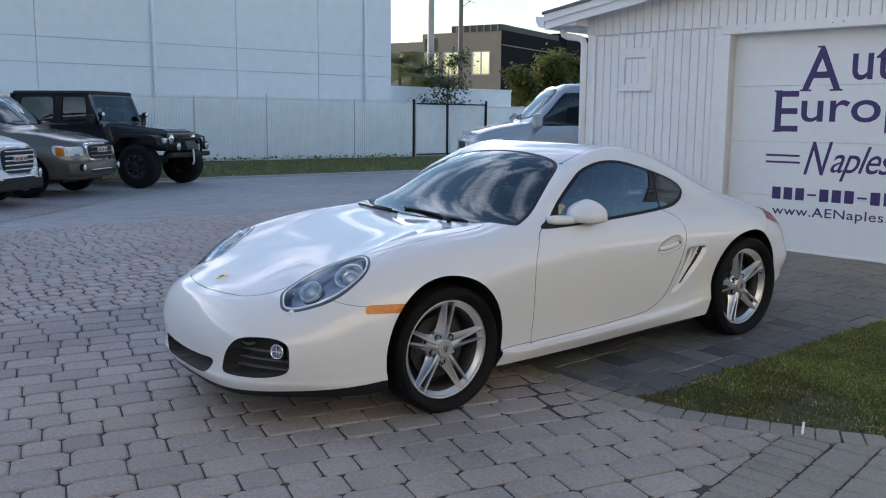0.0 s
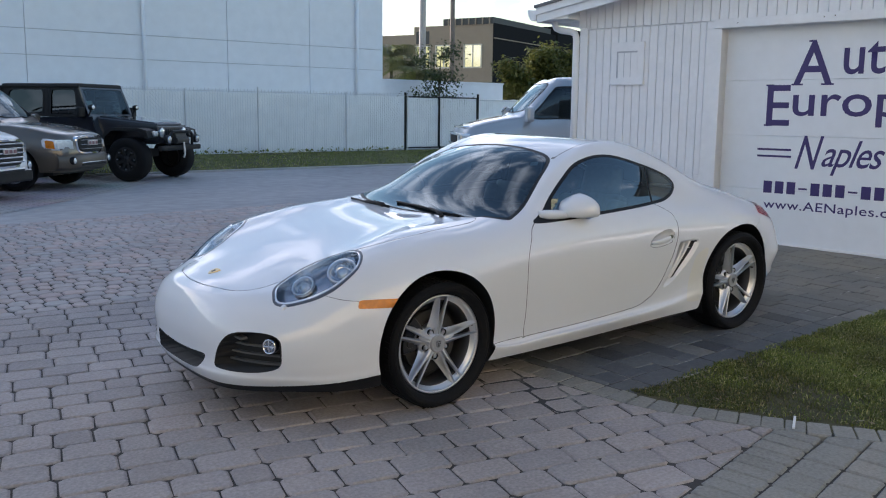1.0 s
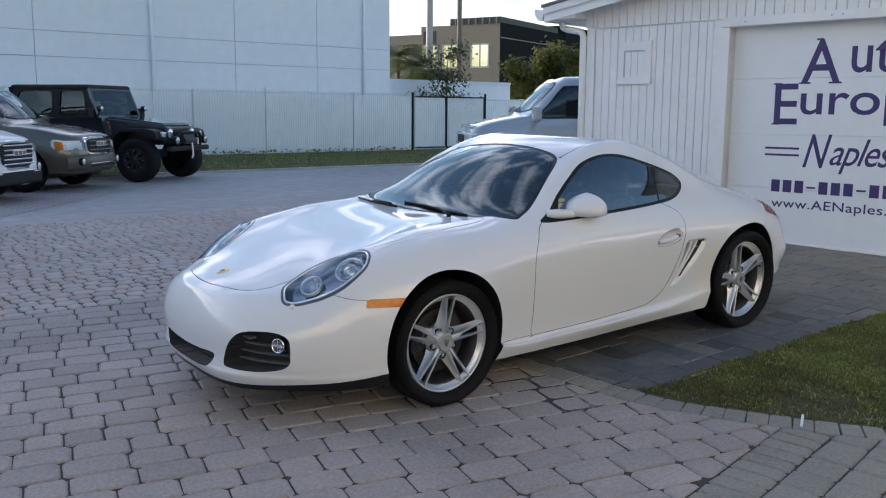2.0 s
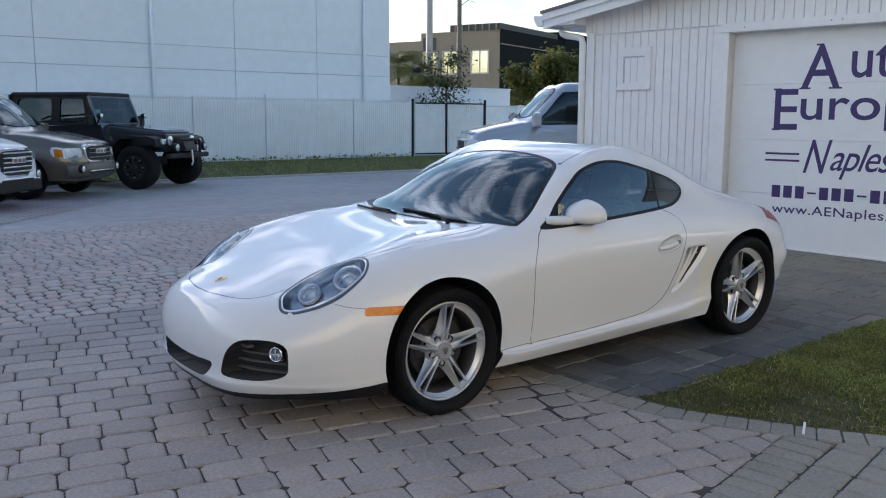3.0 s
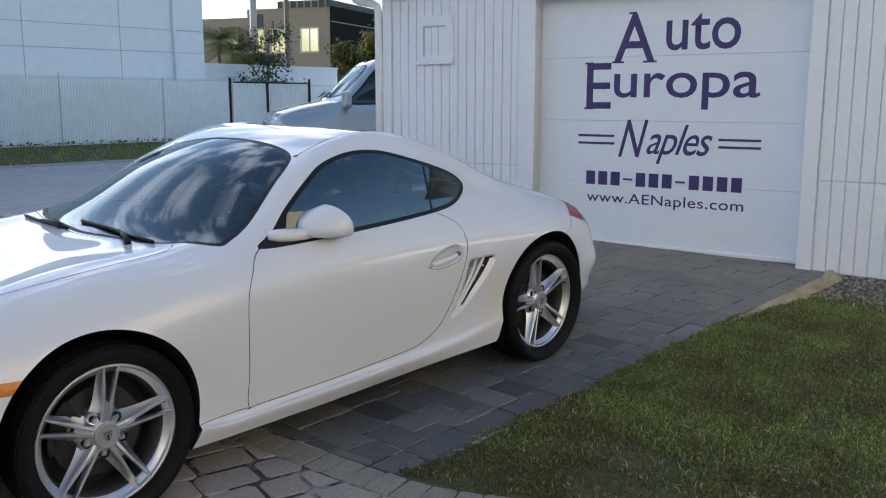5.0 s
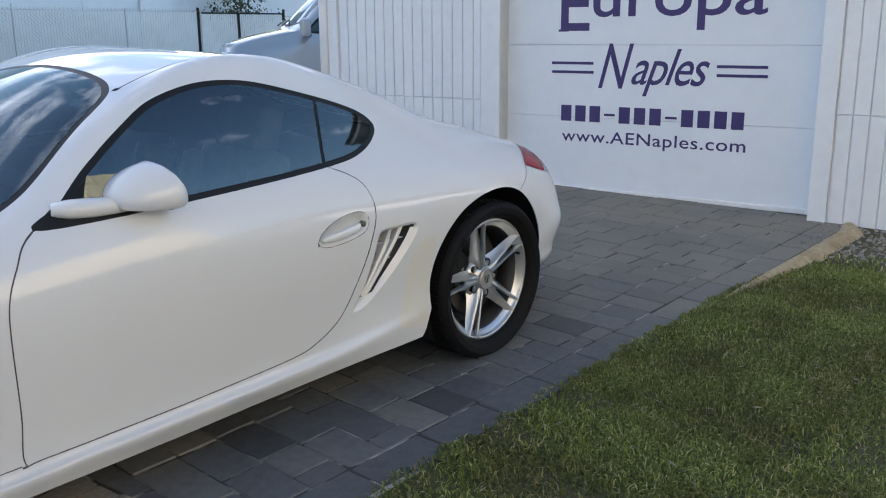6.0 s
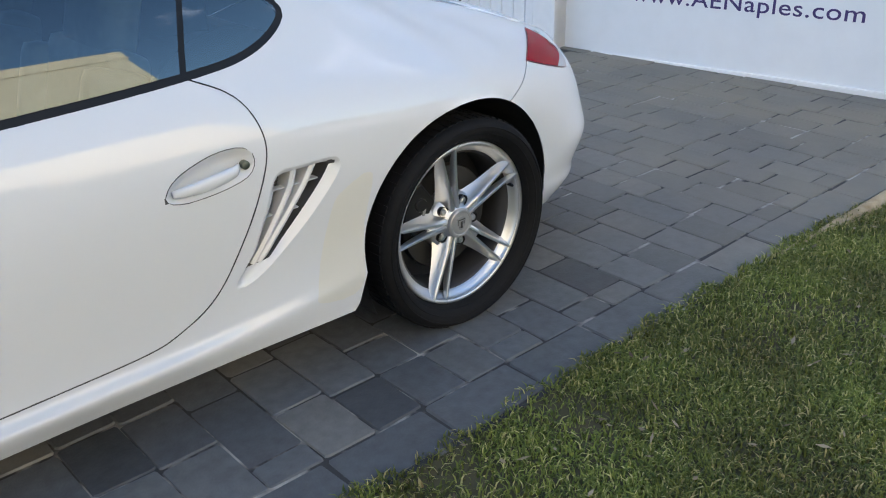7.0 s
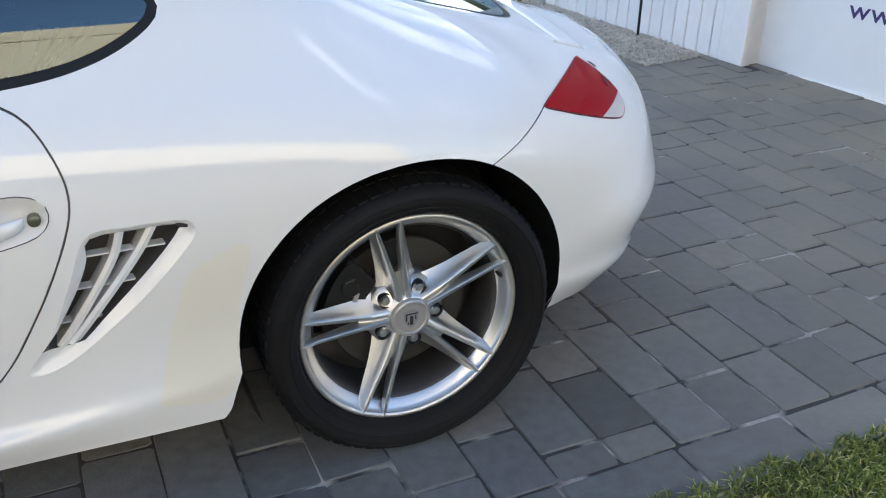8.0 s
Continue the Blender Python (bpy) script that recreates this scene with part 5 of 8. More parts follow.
middle = [f.calc_center_median() for f in half.faces]
lining_names = ["lining" if n in ("body_shell", "roof_gap", "stone_guard") and c.z > .80 and .45 < c.x < 2.55 else "card" if n == "door" and c.z > .30 else "" for n, c in zip(half_names, middle)]
for side in (-1, 1):
    panel(half, half_names, "body_shell", side, sports_car, "body_shell", M_paint)
    panel(half, half_names, "stone_guard", side, sports_car, "stone_guard", M_film, label="yellowed clear film patch")
    door = panel(half, half_names, "door", side, sports_car, "door", M_paint)
    panel(half, lining_names, "card", side, door, "door_card", M_lining, .05)
    panel(half, lining_names, "lining", side, sports_car, "headliner", M_lining, .025)
    panel(half, half_names, "handle_bowl", side, door, "handle_recess", M_paint, change=handle_depth)
    panel(half, half_names, "door_glass", side, door, "door_glass", M_glass, label="dark tinted side window pane", flat=True)
    panel(half, half_names, "mirror_sail", side, door, "mirror_sail", M_black, .002, label="black mirror base panel")
    panel(half, half_names, "window_trim", side, sports_car, "window_trim", M_black, .001, label="black window seal")
    panel(half, half_names, "quarter_glass", side, sports_car, "quarter_glass", M_glass, flat=True)
    for gap in ("door_gap", "hood_gap", "nose_gap", "sill_gap", "tail_gap", "roof_gap", "handle_gap"):
        panel(half, half_names, gap, side, sports_car, gap, M_seam, .004)
    panel(half, half_names, "side_marker", side, sports_car, "side_marker", M_amber, -.003, label="amber side marker lens")
    tail = panel(half, half_names, "tail_light", side, sports_car, "tail_light", M_red, -.002, label="red tail light lens")
    panel(half, half_names, "tail_clear", side, tail, "clear_corner", M_clear, -.002, label="clear lower corner")
    panel(half, half_names, "tail_rim", side, tail, "lens_rim", M_dark_red, -.001)
    panel(half, half_names, "headlight_rim", side, sports_car, "headlight_rim", M_rim_grey, -.001)
    headlight = panel(half, half_names, "headlight_lens", side, sports_car, "headlight", M_lens, label="clear headlight lens")
    panel(half, half_names, "headlight_bezel", side, headlight, "bezel", M_ring, .0005, label="bright chrome bezel")
    panel(half, half_names, "headlight_lens", side, headlight, "reflector", M_reflector, change=bowl_depth)
    for (x, y, z), r, back in (((-.462, -.652, .725), .072, .020), ((-.612, -.556, .645), .056, .018)):
        p, n = on_shell(x, y, z)
        p = p - n * back
        axis = (Vector((-.62, -.36, .45)) * .5 + n * .6).normalized()
        if side > 0:
            p, axis = Vector((p.x, -p.y, p.z)), Vector((axis.x, -axis.y, axis.z))
        turn_m = Matrix.Translation(p) @ Vector((0, -1, 0)).rotation_difference(axis).to_matrix().to_4x4()
        for what, prof, mat in (("lamp_ring", [(r, .012), (r, -.002), (r * .95, -.006), (r * .84, -.003), (r * .78, .008)], M_ring), ("lamp_bowl", [(r * .82, .004), (r * .66, .022), (r * .42, .03)], M_bowl),
                                ("lamp_projector", [(r * .43, .03), (r * .43, .012), (r * .36, .006), (r * .2, .0005), (0, -.001)], M_lamp)):
            bm = lathe(bmesh.new(), prof, 36)
            bmesh.ops.transform(bm, matrix=turn_m, verts=bm.verts)
            part(what, bm, mat, headlight, smooth=True)
    intake_side = panel(half, half_names, "vent", side, sports_car, "side_intake", M_paint, change=vent_depth)
    panel(half, half_names, "vent_hole", side, intake_side, "intake_throat", M_throat, change=hole_depth)
    # two long blades and short fins across the side intake
    skin = lambda z: -(.862 + (z - .45) * .07)
    blades = ([(1.858, .633), (1.842, .585), (1.806, .525), (1.762, .460), (1.728, .416)], [(1.914, .635), (1.884, .585), (1.838, .525), (1.785, .460), (1.742, .410)])
    for line in blades:
        bm = bmesh.new()
        rings = []
        for x, z in (tuple(q) for q in spline(line, 4)):
            y = skin(z)
            rings.append([bm.verts.new((x + dx, (y + dy) * -side, z + dz)) for dx, dy, dz in ((-.008, .021, .004), (-.002, .015, .001), (.005, .019, -.003), (.002, .066, -.002), (-.008, .066, .004))])
        for a, b in zip(rings, rings[1:]):
            for k in range(5):
                bm.faces.new((a[k], a[(k + 1) % 5], b[(k + 1) % 5], b[k]))
        part("blade", bm, M_paint, intake_side)
    for z, spans in ((.588, ((1.796, 1.842), (1.846, 1.884), (1.888, 1.932))), (.525, ((1.768, 1.806), (1.810, 1.838), (1.842, 1.872))), (.460, ((1.726, 1.760), (1.764, 1.784), (1.788, 1.806)))):
        for x0, x1 in spans:
            bm = new_box(x0, .007, -.0016, x1, .03, .0016, .0006)
            bmesh.ops.transform(bm, matrix=Matrix.Translation((0, skin(z) + .022, z)), verts=bm.verts)
            if side > 0:
                for v in bm.verts:
                    v.co.y *= -1
            part("fin", bm, M_paint, intake_side)
    front_intake = panel(half, half_names, "intake", side, sports_car, "front_intake", M_gap, change=intake_depth, label="black slatted front intake")
    for z in (.305, .345, .385):
        bm = bmesh.new()
        rings = []
        for x, y in ((-.93, -.375), (-.895, -.47), (-.845, -.555), (-.79, -.63)):
            rings.append([bm.verts.new((x + dx, (y) * -side, z + dz)) for dx, dz in ((.028, -.004), (.028, .004), (.07, .006), (.07, -.002))])
        for a, b in zip(rings, rings[1:]):
            for k in range(4):
                bm.faces.new((a[k], a[(k + 1) % 4], b[(k + 1) % 4], b[k]))
        bm.faces.new(rings[0])
        bm.faces.new(rings[-1])
        part("slat", bm, M_plastic, front_intake)
    bm = bmesh.new()
    box(bm, -.905, -.50, .418, -.87, -.40, .430, .003)
    if side > 0:
        for v in bm.verts:
            v.co.y *= -1
    part("running_light", bm, M_plastic, front_intake, "grey running light strip")
    fog_m = Matrix.Translation((-.815, .605 * side, .398)) @ Vector((0, -1, 0)).rotation_difference(Vector((-.85, .45 * side, .1)).normalized()).to_matrix().to_4x4()
    bm = lathe(bmesh.new(), [(.036, .03), (.036, -.004), (.031, -.008), (.028, -.002)], 32)
    bmesh.ops.transform(bm, matrix=fog_m, verts=bm.verts)
    fog = part("fog_lamp", bm, M_chrome, sports_car, "round chrome-ringed fog lamp", True)
    bm = lathe(bmesh.new(), [(.029, -.001), (.024, .012), (.012, .018), (0, .018)], 32)
    bmesh.ops.transform(bm, matrix=fog_m, verts=bm.verts)
    part("fog_reflector", bm, M_reflector, fog, smooth=True)
    bm = new_box(-.028, -.006, -.003, .028, .0, .003, .002)
    box(bm, -.003, -.006, -.028, .003, .0, .028, .002)
    bmesh.ops.transform(bm, matrix=fog_m, verts=bm.verts)
    part("fog_cross", bm, M_chrome, fog)
    panel(half, half_names, "mouth", side, sports_car, "centre_intake", M_gap, change=mouth_depth)
    panel(half, half_names, "front_lip", side, sports_car, "front_lip", M_black, label="black front lip spoiler")
    panel(half, half_names, "hood", side, sports_car, "hood", M_paint, fair=lambda p: np.clip((.36 - np.abs(p[:, 1])) / .16, 0, 1) * np.clip(-F_HOOD(p) / .08, 0, 1))
    panel(half, half_names, "windscreen", side, sports_car, "windscreen", M_screen, label="windscreen mirroring the cloudy sky", fair=lambda p: np.ones(len(p)))
    panel(half, half_names, "windscreen_trim", side, sports_car, "windscreen_trim", M_black, .001)
    panel(half, half_names, "rear_glass", side, sports_car, "rear_glass", M_glass)
    panel(half, half_names, "rear_glass_trim", side, sports_car, "rear_glass_trim", M_black, .001)
    # door handle and lock
    bm = bmesh.new()
    bar = [(1.544, .008, .655), (1.571, -.004, .659), (1.612, -.012, .664), (1.658, -.012, .670), (1.694, -.006, .675), (1.711, .010, .677)]
    rings = []
    for k, (x, dy, z) in enumerate(tuple(q) for q in spline(bar, 4)):
        w = .016 * (.55 + .45 * math.sin(math.pi * min(1, max(0, k / 20))))
        ring = []
        for a in (2 * math.pi * m / 12 for m in range(12)):
            ring.append(bm.verts.new((x, (-.866 + dy + .008 * math.sin(a)) * -side, z + w * math.cos(a))))
        rings.append(ring)
    for a, b in zip(rings, rings[1:]):
        for k in range(12):
            bm.faces.new((a[k], a[(k + 1) % 12], b[(k + 1) % 12], b[k]))
    bm.faces.new(rings[0])
    bm.faces.new(rings[-1])
    handle = part("door_handle", bm, M_paint, door, smooth=True)
    bm = lathe(bmesh.new(), [(.0105, .014), (.0105, .0), (.0085, -.002), (0, -.0015)], 24, centre=(1.727, -.862, .678))
    if side > 0:
        for v in bm.verts:
            v.co.y *= -1
    part("lock", bm, M_lock, handle, "dark metal key lock", True)
    # wing mirror: a teardrop shell on a short arm
    bm = bmesh.new()
    rings = []
    for i in range(17):
        u = -1 + 2 * i / 16
        k = math.sqrt(max(0, 1 - u * u))
        y = -.780 - .124 * u
        up, down, fore = (.098 - .012 * u) * k ** .9 * (1 + .30 * min(0, u)), .036 * k ** .4, .108 * k
        ring = []
        for j in range(24):
            a = 2 * math.pi * j / 24
            cz, cx = math.sin(a), math.cos(a)
            ring.append(bm.verts.new((.992 + .030 * u - (fore if cx > 0 else .045 * k ** .6) * cx, (y) * -side, .886 + .004 * u + (up * cz if cz > 0 else -down * abs(cz) ** .55) - .018 * max(0, cx) * k * max(0, cz))))
        rings.append(ring)
    for a, b in zip(rings, rings[1:]):
        for k in range(24):
            bm.faces.new((a[k], a[(k + 1) % 24], b[(k + 1) % 24], b[k]))
    bmesh.ops.remove_doubles(bm, verts=bm.verts, dist=1e-4)
    mirror = part("wing_mirror", bm, M_paint, door, "white teardrop wing mirror", True)
    bm = tube(bmesh.new(), [(.742, .722 * side, .876), (.785, .742 * side, .874), (.835, .754 * side, .871), (.895, .764 * side, .868), (.99, .776 * side, .865)], .024, 14, taper=[.026, .034, .034, .030, .018])
    for v in bm.verts:
        v.co.z = .876 + (v.co.z - .872) * .8
    part("mirror_arm", bm, M_paint, mirror, smooth=True)
    bm = lathe(bmesh.new(), [(0, .0), (.06, .0), (.066, .004)], 28)
    bmesh.ops.transform(bm, matrix=Matrix.Translation((1.040, .780 * side, .892)) @ pose(0, 0, 0, 0, 0, 90) @ Matrix.Diagonal((1.5, 1, .8, 1)), verts=bm.verts)
    part("mirror_glass", bm, M_chrome, mirror)
    p, n = on_shell(-.735, -.595, .57)
    bm = lathe(bmesh.new(), [(.014, -.004), (.012, .006), (.006, .009), (0, .009)], 16, axis="z")
    bmesh.ops.transform(bm, matrix=Matrix.Translation((p.x, p.y * -side, p.z)) @ Vector((0, 0, 1)).rotation_difference(Vector((n.x, n.y * -side, n.z))).to_matrix().to_4x4(), verts=bm.verts)
    part("washer_jet", bm, M_paint, sports_car, smooth=True)
half.free()

# the lip of the tail lid
bm, rings = bmesh.new(), []
for k in range(25):
    y = -.54 + 1.08 * k / 24
    p, n = on_shell(3.035 - .20 * abs(y) ** 2.2, y, .79)
    lift = .015 * max(.12, 1 - abs(y / .56) ** 5)
    back_ = (Vector((1, 0, 0)) - n * n.x).normalized()
    rings.append([bm.verts.new(p + back_ * u + n * (w * lift / .015)) for u, w in ((-.075, -.003), (-.045, .004), (-.01, .011), (.008, .013), (.016, .009), (.013, -.006))])
for a, b in zip(rings, rings[1:]):
    for k in range(6):
        bm.faces.new((a[k], a[(k + 1) % 6], b[(k + 1) % 6], b[k]))
bm.faces.new(rings[0])
bm.faces.new(rings[-1][::-1])
part("tail_lip", bm, M_paint, sports_car, smooth=True)

# small dark print on the tail lights, as bars
for side in (-1, 1):
    for x, y, z, long in ((2.965, -.615, .752, .022), (2.972, -.655, .728, .026), (2.968, -.668, .718, .020)):
        p, n = on_shell(x, y, z)
        q = Matrix.Translation(p + n * .0035) @ Vector((0, 0, 1)).rotation_difference(n).to_matrix().to_4x4() @ pose(0, 0, 0, 0, 0, -50)
        bm = new_box(-long / 2, -.0035, -.0006, long / 2, .0035, .0006)
        bmesh.ops.transform(bm, matrix=q, verts=bm.verts)
        if side > 0:
            for v in bm.verts:
                v.co.y *= -1
        part("print_bar", bm, M_dark_red, sports_car)

# emblem on the hood, wipers, sticker
p, n = on_shell(-.80, 0, .64)
hood_m = Matrix.Translation(p) @ Vector((0, 0, 1)).rotation_difference(n).to_matrix().to_4x4()
bm = bmesh.new()
shield = [(-.034, 0), (-.024, .017), (.0, .024), (.026, .025), (.031, 0), (.026, -.025), (0, -.024), (-.024, -.017)]
lo = [bm.verts.new((x, y, -.002)) for x, y in shield]
hi = [bm.verts.new((x * .92, y * .92, .004)) for x, y in shield]
bm.faces.new(hi)
for k in range(8):
    bm.faces.new((lo[k], lo[(k + 1) % 8], hi[(k + 1) % 8], hi[k]))
bmesh.ops.transform(bm, matrix=hood_m, verts=bm.verts)
emblem = part("hood_emblem", bm, M_gold, sports_car, "small gold and dark shield emblem")
bm = new_box(-.014, -.009, .0035, .010, .009, .0055, .001)
bmesh.ops.transform(bm, matrix=hood_m, verts=bm.verts)
part("emblem_field", bm, M_dark, emblem)
for pivot, blade_line in (((.335, .16), ((.345, .52), (.335, .34), (.335, .10))), ((.345, -.38), ((.42, .13), (.415, -.10), (.405, -.30), (.40, -.47)))):
    bm = bmesh.new()
    pts = []
    for x, y in blade_line:
        p, n = on_shell(x, y, .87)
        pts.append(p + n * .007)
    tube(bm, pts, .007, 8)
    wiper = part("wiper", bm, M_black, sports_car, smooth=True)
    p, n = on_shell(pivot[0], pivot[1], .86)
    mid = (pts[1] + pts[len(pts) // 2]) / 2
    bm = tube(bmesh.new(), [p + n * .002, p + n * .014, (p + mid) / 2 + n * .014, mid + n * .007], .009, 8, taper=[.014, .012, .008, .006])
    part("wiper_arm", bm, M_black, wiper, smooth=True)
p, n = on_shell(1.0, -.41, 1.12)
bm = new_box(-.022, -.022, -.0004, .022, .022, .0004)
bmesh.ops.transform(bm, matrix=Matrix.Translation(p - n * .004) @ Vector((0, 0, 1)).rotation_difference(n).to_matrix().to_4x4() @ pose(0, 0, 0, 0, 0, 35), verts=bm.verts)
part("inspection_sticker", bm, M_white, sports_car, "small square white sticker")

# cabin: seats, dashboard, steering wheel, inside mirror
def soft_block(bm, x0, y0, z0, x1, y1, z1, m, bulge=.04):
    box(bm, x0, y0, z0, x1, y1, z1, bulge, m)


part("cabin_floor", new_box(.50, -.74, .20, 2.3, .74, .26), M_lining, sports_car)
for y in (-.36, .36):
    bm = bmesh.new()
    soft_block(bm, -.26, -.24, -.06, .26, .24, .10, pose(1.28, y, .42, 0, -8, 0), .05)
    for s in (-1, 1):
        soft_block(bm, -.25, s * .21 - .05, -.02, .24, s * .21 + .05, .15, pose(1.28, y, .42, 0, -8, 0), .04)
    seat = part("seat", bm, M_seat, sports_car, "black leather bucket seat", True)
    bm = bmesh.new()
    lean = pose(1.50, y, .48, 0, 16, 0)
    soft_block(bm, -.05, -.21, 0, .07, .21, .44, lean, .045)
    soft_block(bm, -.04, -.14, .40, .06, .14, .62, lean, .045)
    for s in (-1, 1):
        soft_block(bm, -.10, s * .20 - .045, .04, .05, s * .20 + .045, .40, lean, .035)
    part("seat_back", bm, M_seat, seat, smooth=True)
# added dark panel, hides the bright far quarter window through the cabin
part("far_window_blind", prism(bmesh.new(), [(1.58, .70), (1.58, 1.12), (1.8, 1.08), (2.1, .985), (2.35, .87), (2.35, .70)], .46, .50), M_lining, sports_car)
bm = bmesh.new()
prism(bm, [(.50, .60), (.50, .83), (.62, .875), (.78, .88), (.88, .84), (.90, .74), (.84, .60)], -.70, .70)
part("dashboard", bm, M_lining, sports_car)
bm = bmesh.new()
prism(bm, [(.70, .87), (.74, .915), (.88, .905), (.93, .86)], -.52, -.20)
part("instrument_hood", bm, M_lining, sports_car)
wheel_m = pose(1.0, -.36, .80, 0, -24, 0)
bm = tube(bmesh.new(), [(0, .175 * math.cos(a), .175 * math.sin(a)) for a in (2 * math.pi * k / 36 for k in range(37))], .014, 10, cap=False)
bmesh.ops.transform(bm, matrix=wheel_m, verts=bm.verts)
steering = part("steering_wheel", bm, M_seat, sports_car, smooth=True)
bm = new_box(-.02, -.06, -.05, .02, .06, .05, .02)
for a in (0, 180, 270):
    box(bm, -.008, .05, -.014, .008, .17, .014, .004, pose(0, 0, 0, a, 0, 0))
bmesh.ops.transform(bm, matrix=wheel_m, verts=bm.verts)
part("steering_spokes", bm, M_reflector, steering)
bm = new_box(-.02, -.11, -.03, .02, .11, .03, .015, pose(.98, 0, 1.065, 0, 12, 0))
part("inside_mirror", bm, M_black, sports_car)


# ---- wheels ----
def make_wheel(x, hub_z, tyre_r, width, turn, side):
    """A five-spoke alloy wheel with split spokes, set back in a full-cheeked tyre; its outer face looks to -y for side -1."""
    m = pose(x, side * (.878 if x > 1 else .834), hub_z)
    if side > 0:
        m = m @ Matrix.Diagonal((1, -1, 1, 1))
    rim_r, back = .2475, .022

    def put(bm, set_back=0.0):
        bmesh.ops.transform(bm, matrix=m @ Matrix.Translation((0, set_back, 0)), verts=bm.verts)
        return bm

    bm = lathe(bmesh.new(), [(rim_r - .004, .042), (rim_r + .003, .024), (rim_r + .008, .012), (rim_r + .020, -.006), (rim_r + .040, -.016), (tyre_r - .026, -.016), (tyre_r - .012, -.010), (tyre_r - .003, .004),
                             (tyre_r, .030), (tyre_r, width - .055), (tyre_r - .006, width - .03), (tyre_r - .04, width - .005), (rim_r, width)], 112)
    wheel = part("wheel", put(bm), M_rubber, sports_car, "silver five-spoke alloy wheel with black tyre", True)
    for r_, y_ in ((rim_r + .0135, .004), (rim_r + .030, -.0125), (rim_r + .050, -.0175)):
        bm = lathe(bmesh.new(), [(r_ - .0022, y_ + .003), (r_ - .001, y_ - .0010), (r_ + .001, y_ - .0010), (r_ + .0022, y_ + .003)], 112)
        part("sidewall_rib", put(bm), M_rubber, wheel, smooth=True)
    bm = bmesh.new()
    for k in range(72):
        for row, (y0, y1) in enumerate(((.008, .050), (.064, width * .5 - .008), (width * .5 + .008, width - .075))):
            a = (k + .33 * row) * 2 * math.pi / 72
            box(bm, -.0095, y0, tyre_r - .008, .0095, y1, tyre_r + .0018, m=pose(0, 0, 0, 0, math.degrees(a), 0))
    part("tread", put(bm), M_rubber, wheel)
    # a slim bright flange, a step, and a dished shelf that falls to the barrel
    rim = part("rim", put(lathe(bmesh.new(), [(rim_r - .001, .014), (rim_r + .002, .004), (rim_r + .001, -.001), (rim_r - .003, -.003), (rim_r - .0085, -.002), (rim_r - .0105, .002)], 112), back), M_rim, wheel, smooth=True)
    part("rim_shelf", put(lathe(bmesh.new(), [(rim_r - .0105, .0025), (rim_r - .0125, .0085), (rim_r - .017, .0135), (rim_r - .027, .0215), (rim_r - .031, .028)], 112), back), M_silver, rim, smooth=True)
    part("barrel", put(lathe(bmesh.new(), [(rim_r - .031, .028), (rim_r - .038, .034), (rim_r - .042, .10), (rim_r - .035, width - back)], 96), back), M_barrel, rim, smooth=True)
    # five arms, each of two ridges with a slot between them; the outer flanks fall away in a hollow curve
    stations = spline(((.026, .0105, .0090, .026, .020, .050), (.060, .0110, .0080, .030, .0165, .046), (.095, .0125, .0072, .0235, .012, .041), (.130, .0155, .0068, .0175, .0085, .036),
                       (.170, .0195, .0064, .0130, .0045, .031), (.205, .0230, .0060, .0095, .0005, .026), (.228, .0255, .0052, .0070, -.003, .019), (.2445, .0275, .0012, .0020, -.0045, .008)), 4)
    for k in range(5):
        base = radians(turn + 72 * k)
        bm = bmesh.new()

        def at(r, t, y):
            return bm.verts.new((r * math.cos(base) - t * math.sin(base), y, r * math.sin(base) + t * math.cos(base)))

        for s in (-1, 1):
            rings = []
            for r, t, w, flank, y0, deep in (tuple(q) for q in stations):
                inner = max(.0012, t - w)
                across = [(inner, deep * .75), (inner, .006), (inner + .0008, .0018), (inner + .0026, 0), (t + w * .35, .0004), (t + w * .75, .0030)]
                across += [(t + w + flank * f, .0045 + (deep - .0045) * f ** .62) for f in (.05, .18, .36, .60, .82, 1.0)]
                rings.append([at(r, s * u, y0 + d) for u, d in across])
            for a, b in zip(rings, rings[1:]):
                for j in range(len(a)):
                    bm.faces.new((a[j], a[(j + 1) % len(a)], b[(j + 1) % len(a)], b[j]))
            bm.faces.new(rings[-1])
        # the web that closes the slot near the hub
        web = [[at(r, -t, y), at(r, t, y)] for r, t, y in ((.04, .012, .026), (.08, .012, .0235), (.112, .013, .030))]
        for a, b in zip(web, web[1:]):
            bm.faces.new((a[0], a[1], b[1], b[0]))
        spoke = part("spoke", put(bm, back), M_silver, wheel, smooth=True)
        spoke.data.set_sharp_from_angle(angle=radians(38))
    part("hub", put(lathe(bmesh.new(), [(.0, .018), (.044, .018), (.0475, .019), (.050, .024), (.060, .032), (.088, .044), (.094, .09), (0, .09)], 56), back), M_silver, wheel, smooth=True)
    cap = part("centre_cap", put(lathe(bmesh.new(), [(0, .0085), (.034, .0085), (.036, .0065), (.041, .0065), (.0440, .009), (.0455, .016), (.0455, .02)], 48), back), M_cap, wheel, "grey centre cap with raised crest")
    crest = bmesh.new()
    prism(crest, [(-.017, .016), (-.008, .021), (.008, .021), (.017, .016), (.015, -.006), (.008, -.017), (0, -.022), (-.008, -.017), (-.015, -.006)], .0062, .0095)
    part("crest", put(crest, back), M_grey, cap)
    marks = bmesh.new()
    for x0, z0, x1, z1 in ((-.014, .011, .014, .014), (-.013, -.004, -.010, .010), (-.004, -.014, .004, .007), (.008, -.002, .011, .008), (-.009, -.012, -.006, -.007)):
        box(marks, x0, .0052, z0, x1, .0064, z1, .0004)
    part("crest_field", put(marks, back), M_dark, cap)
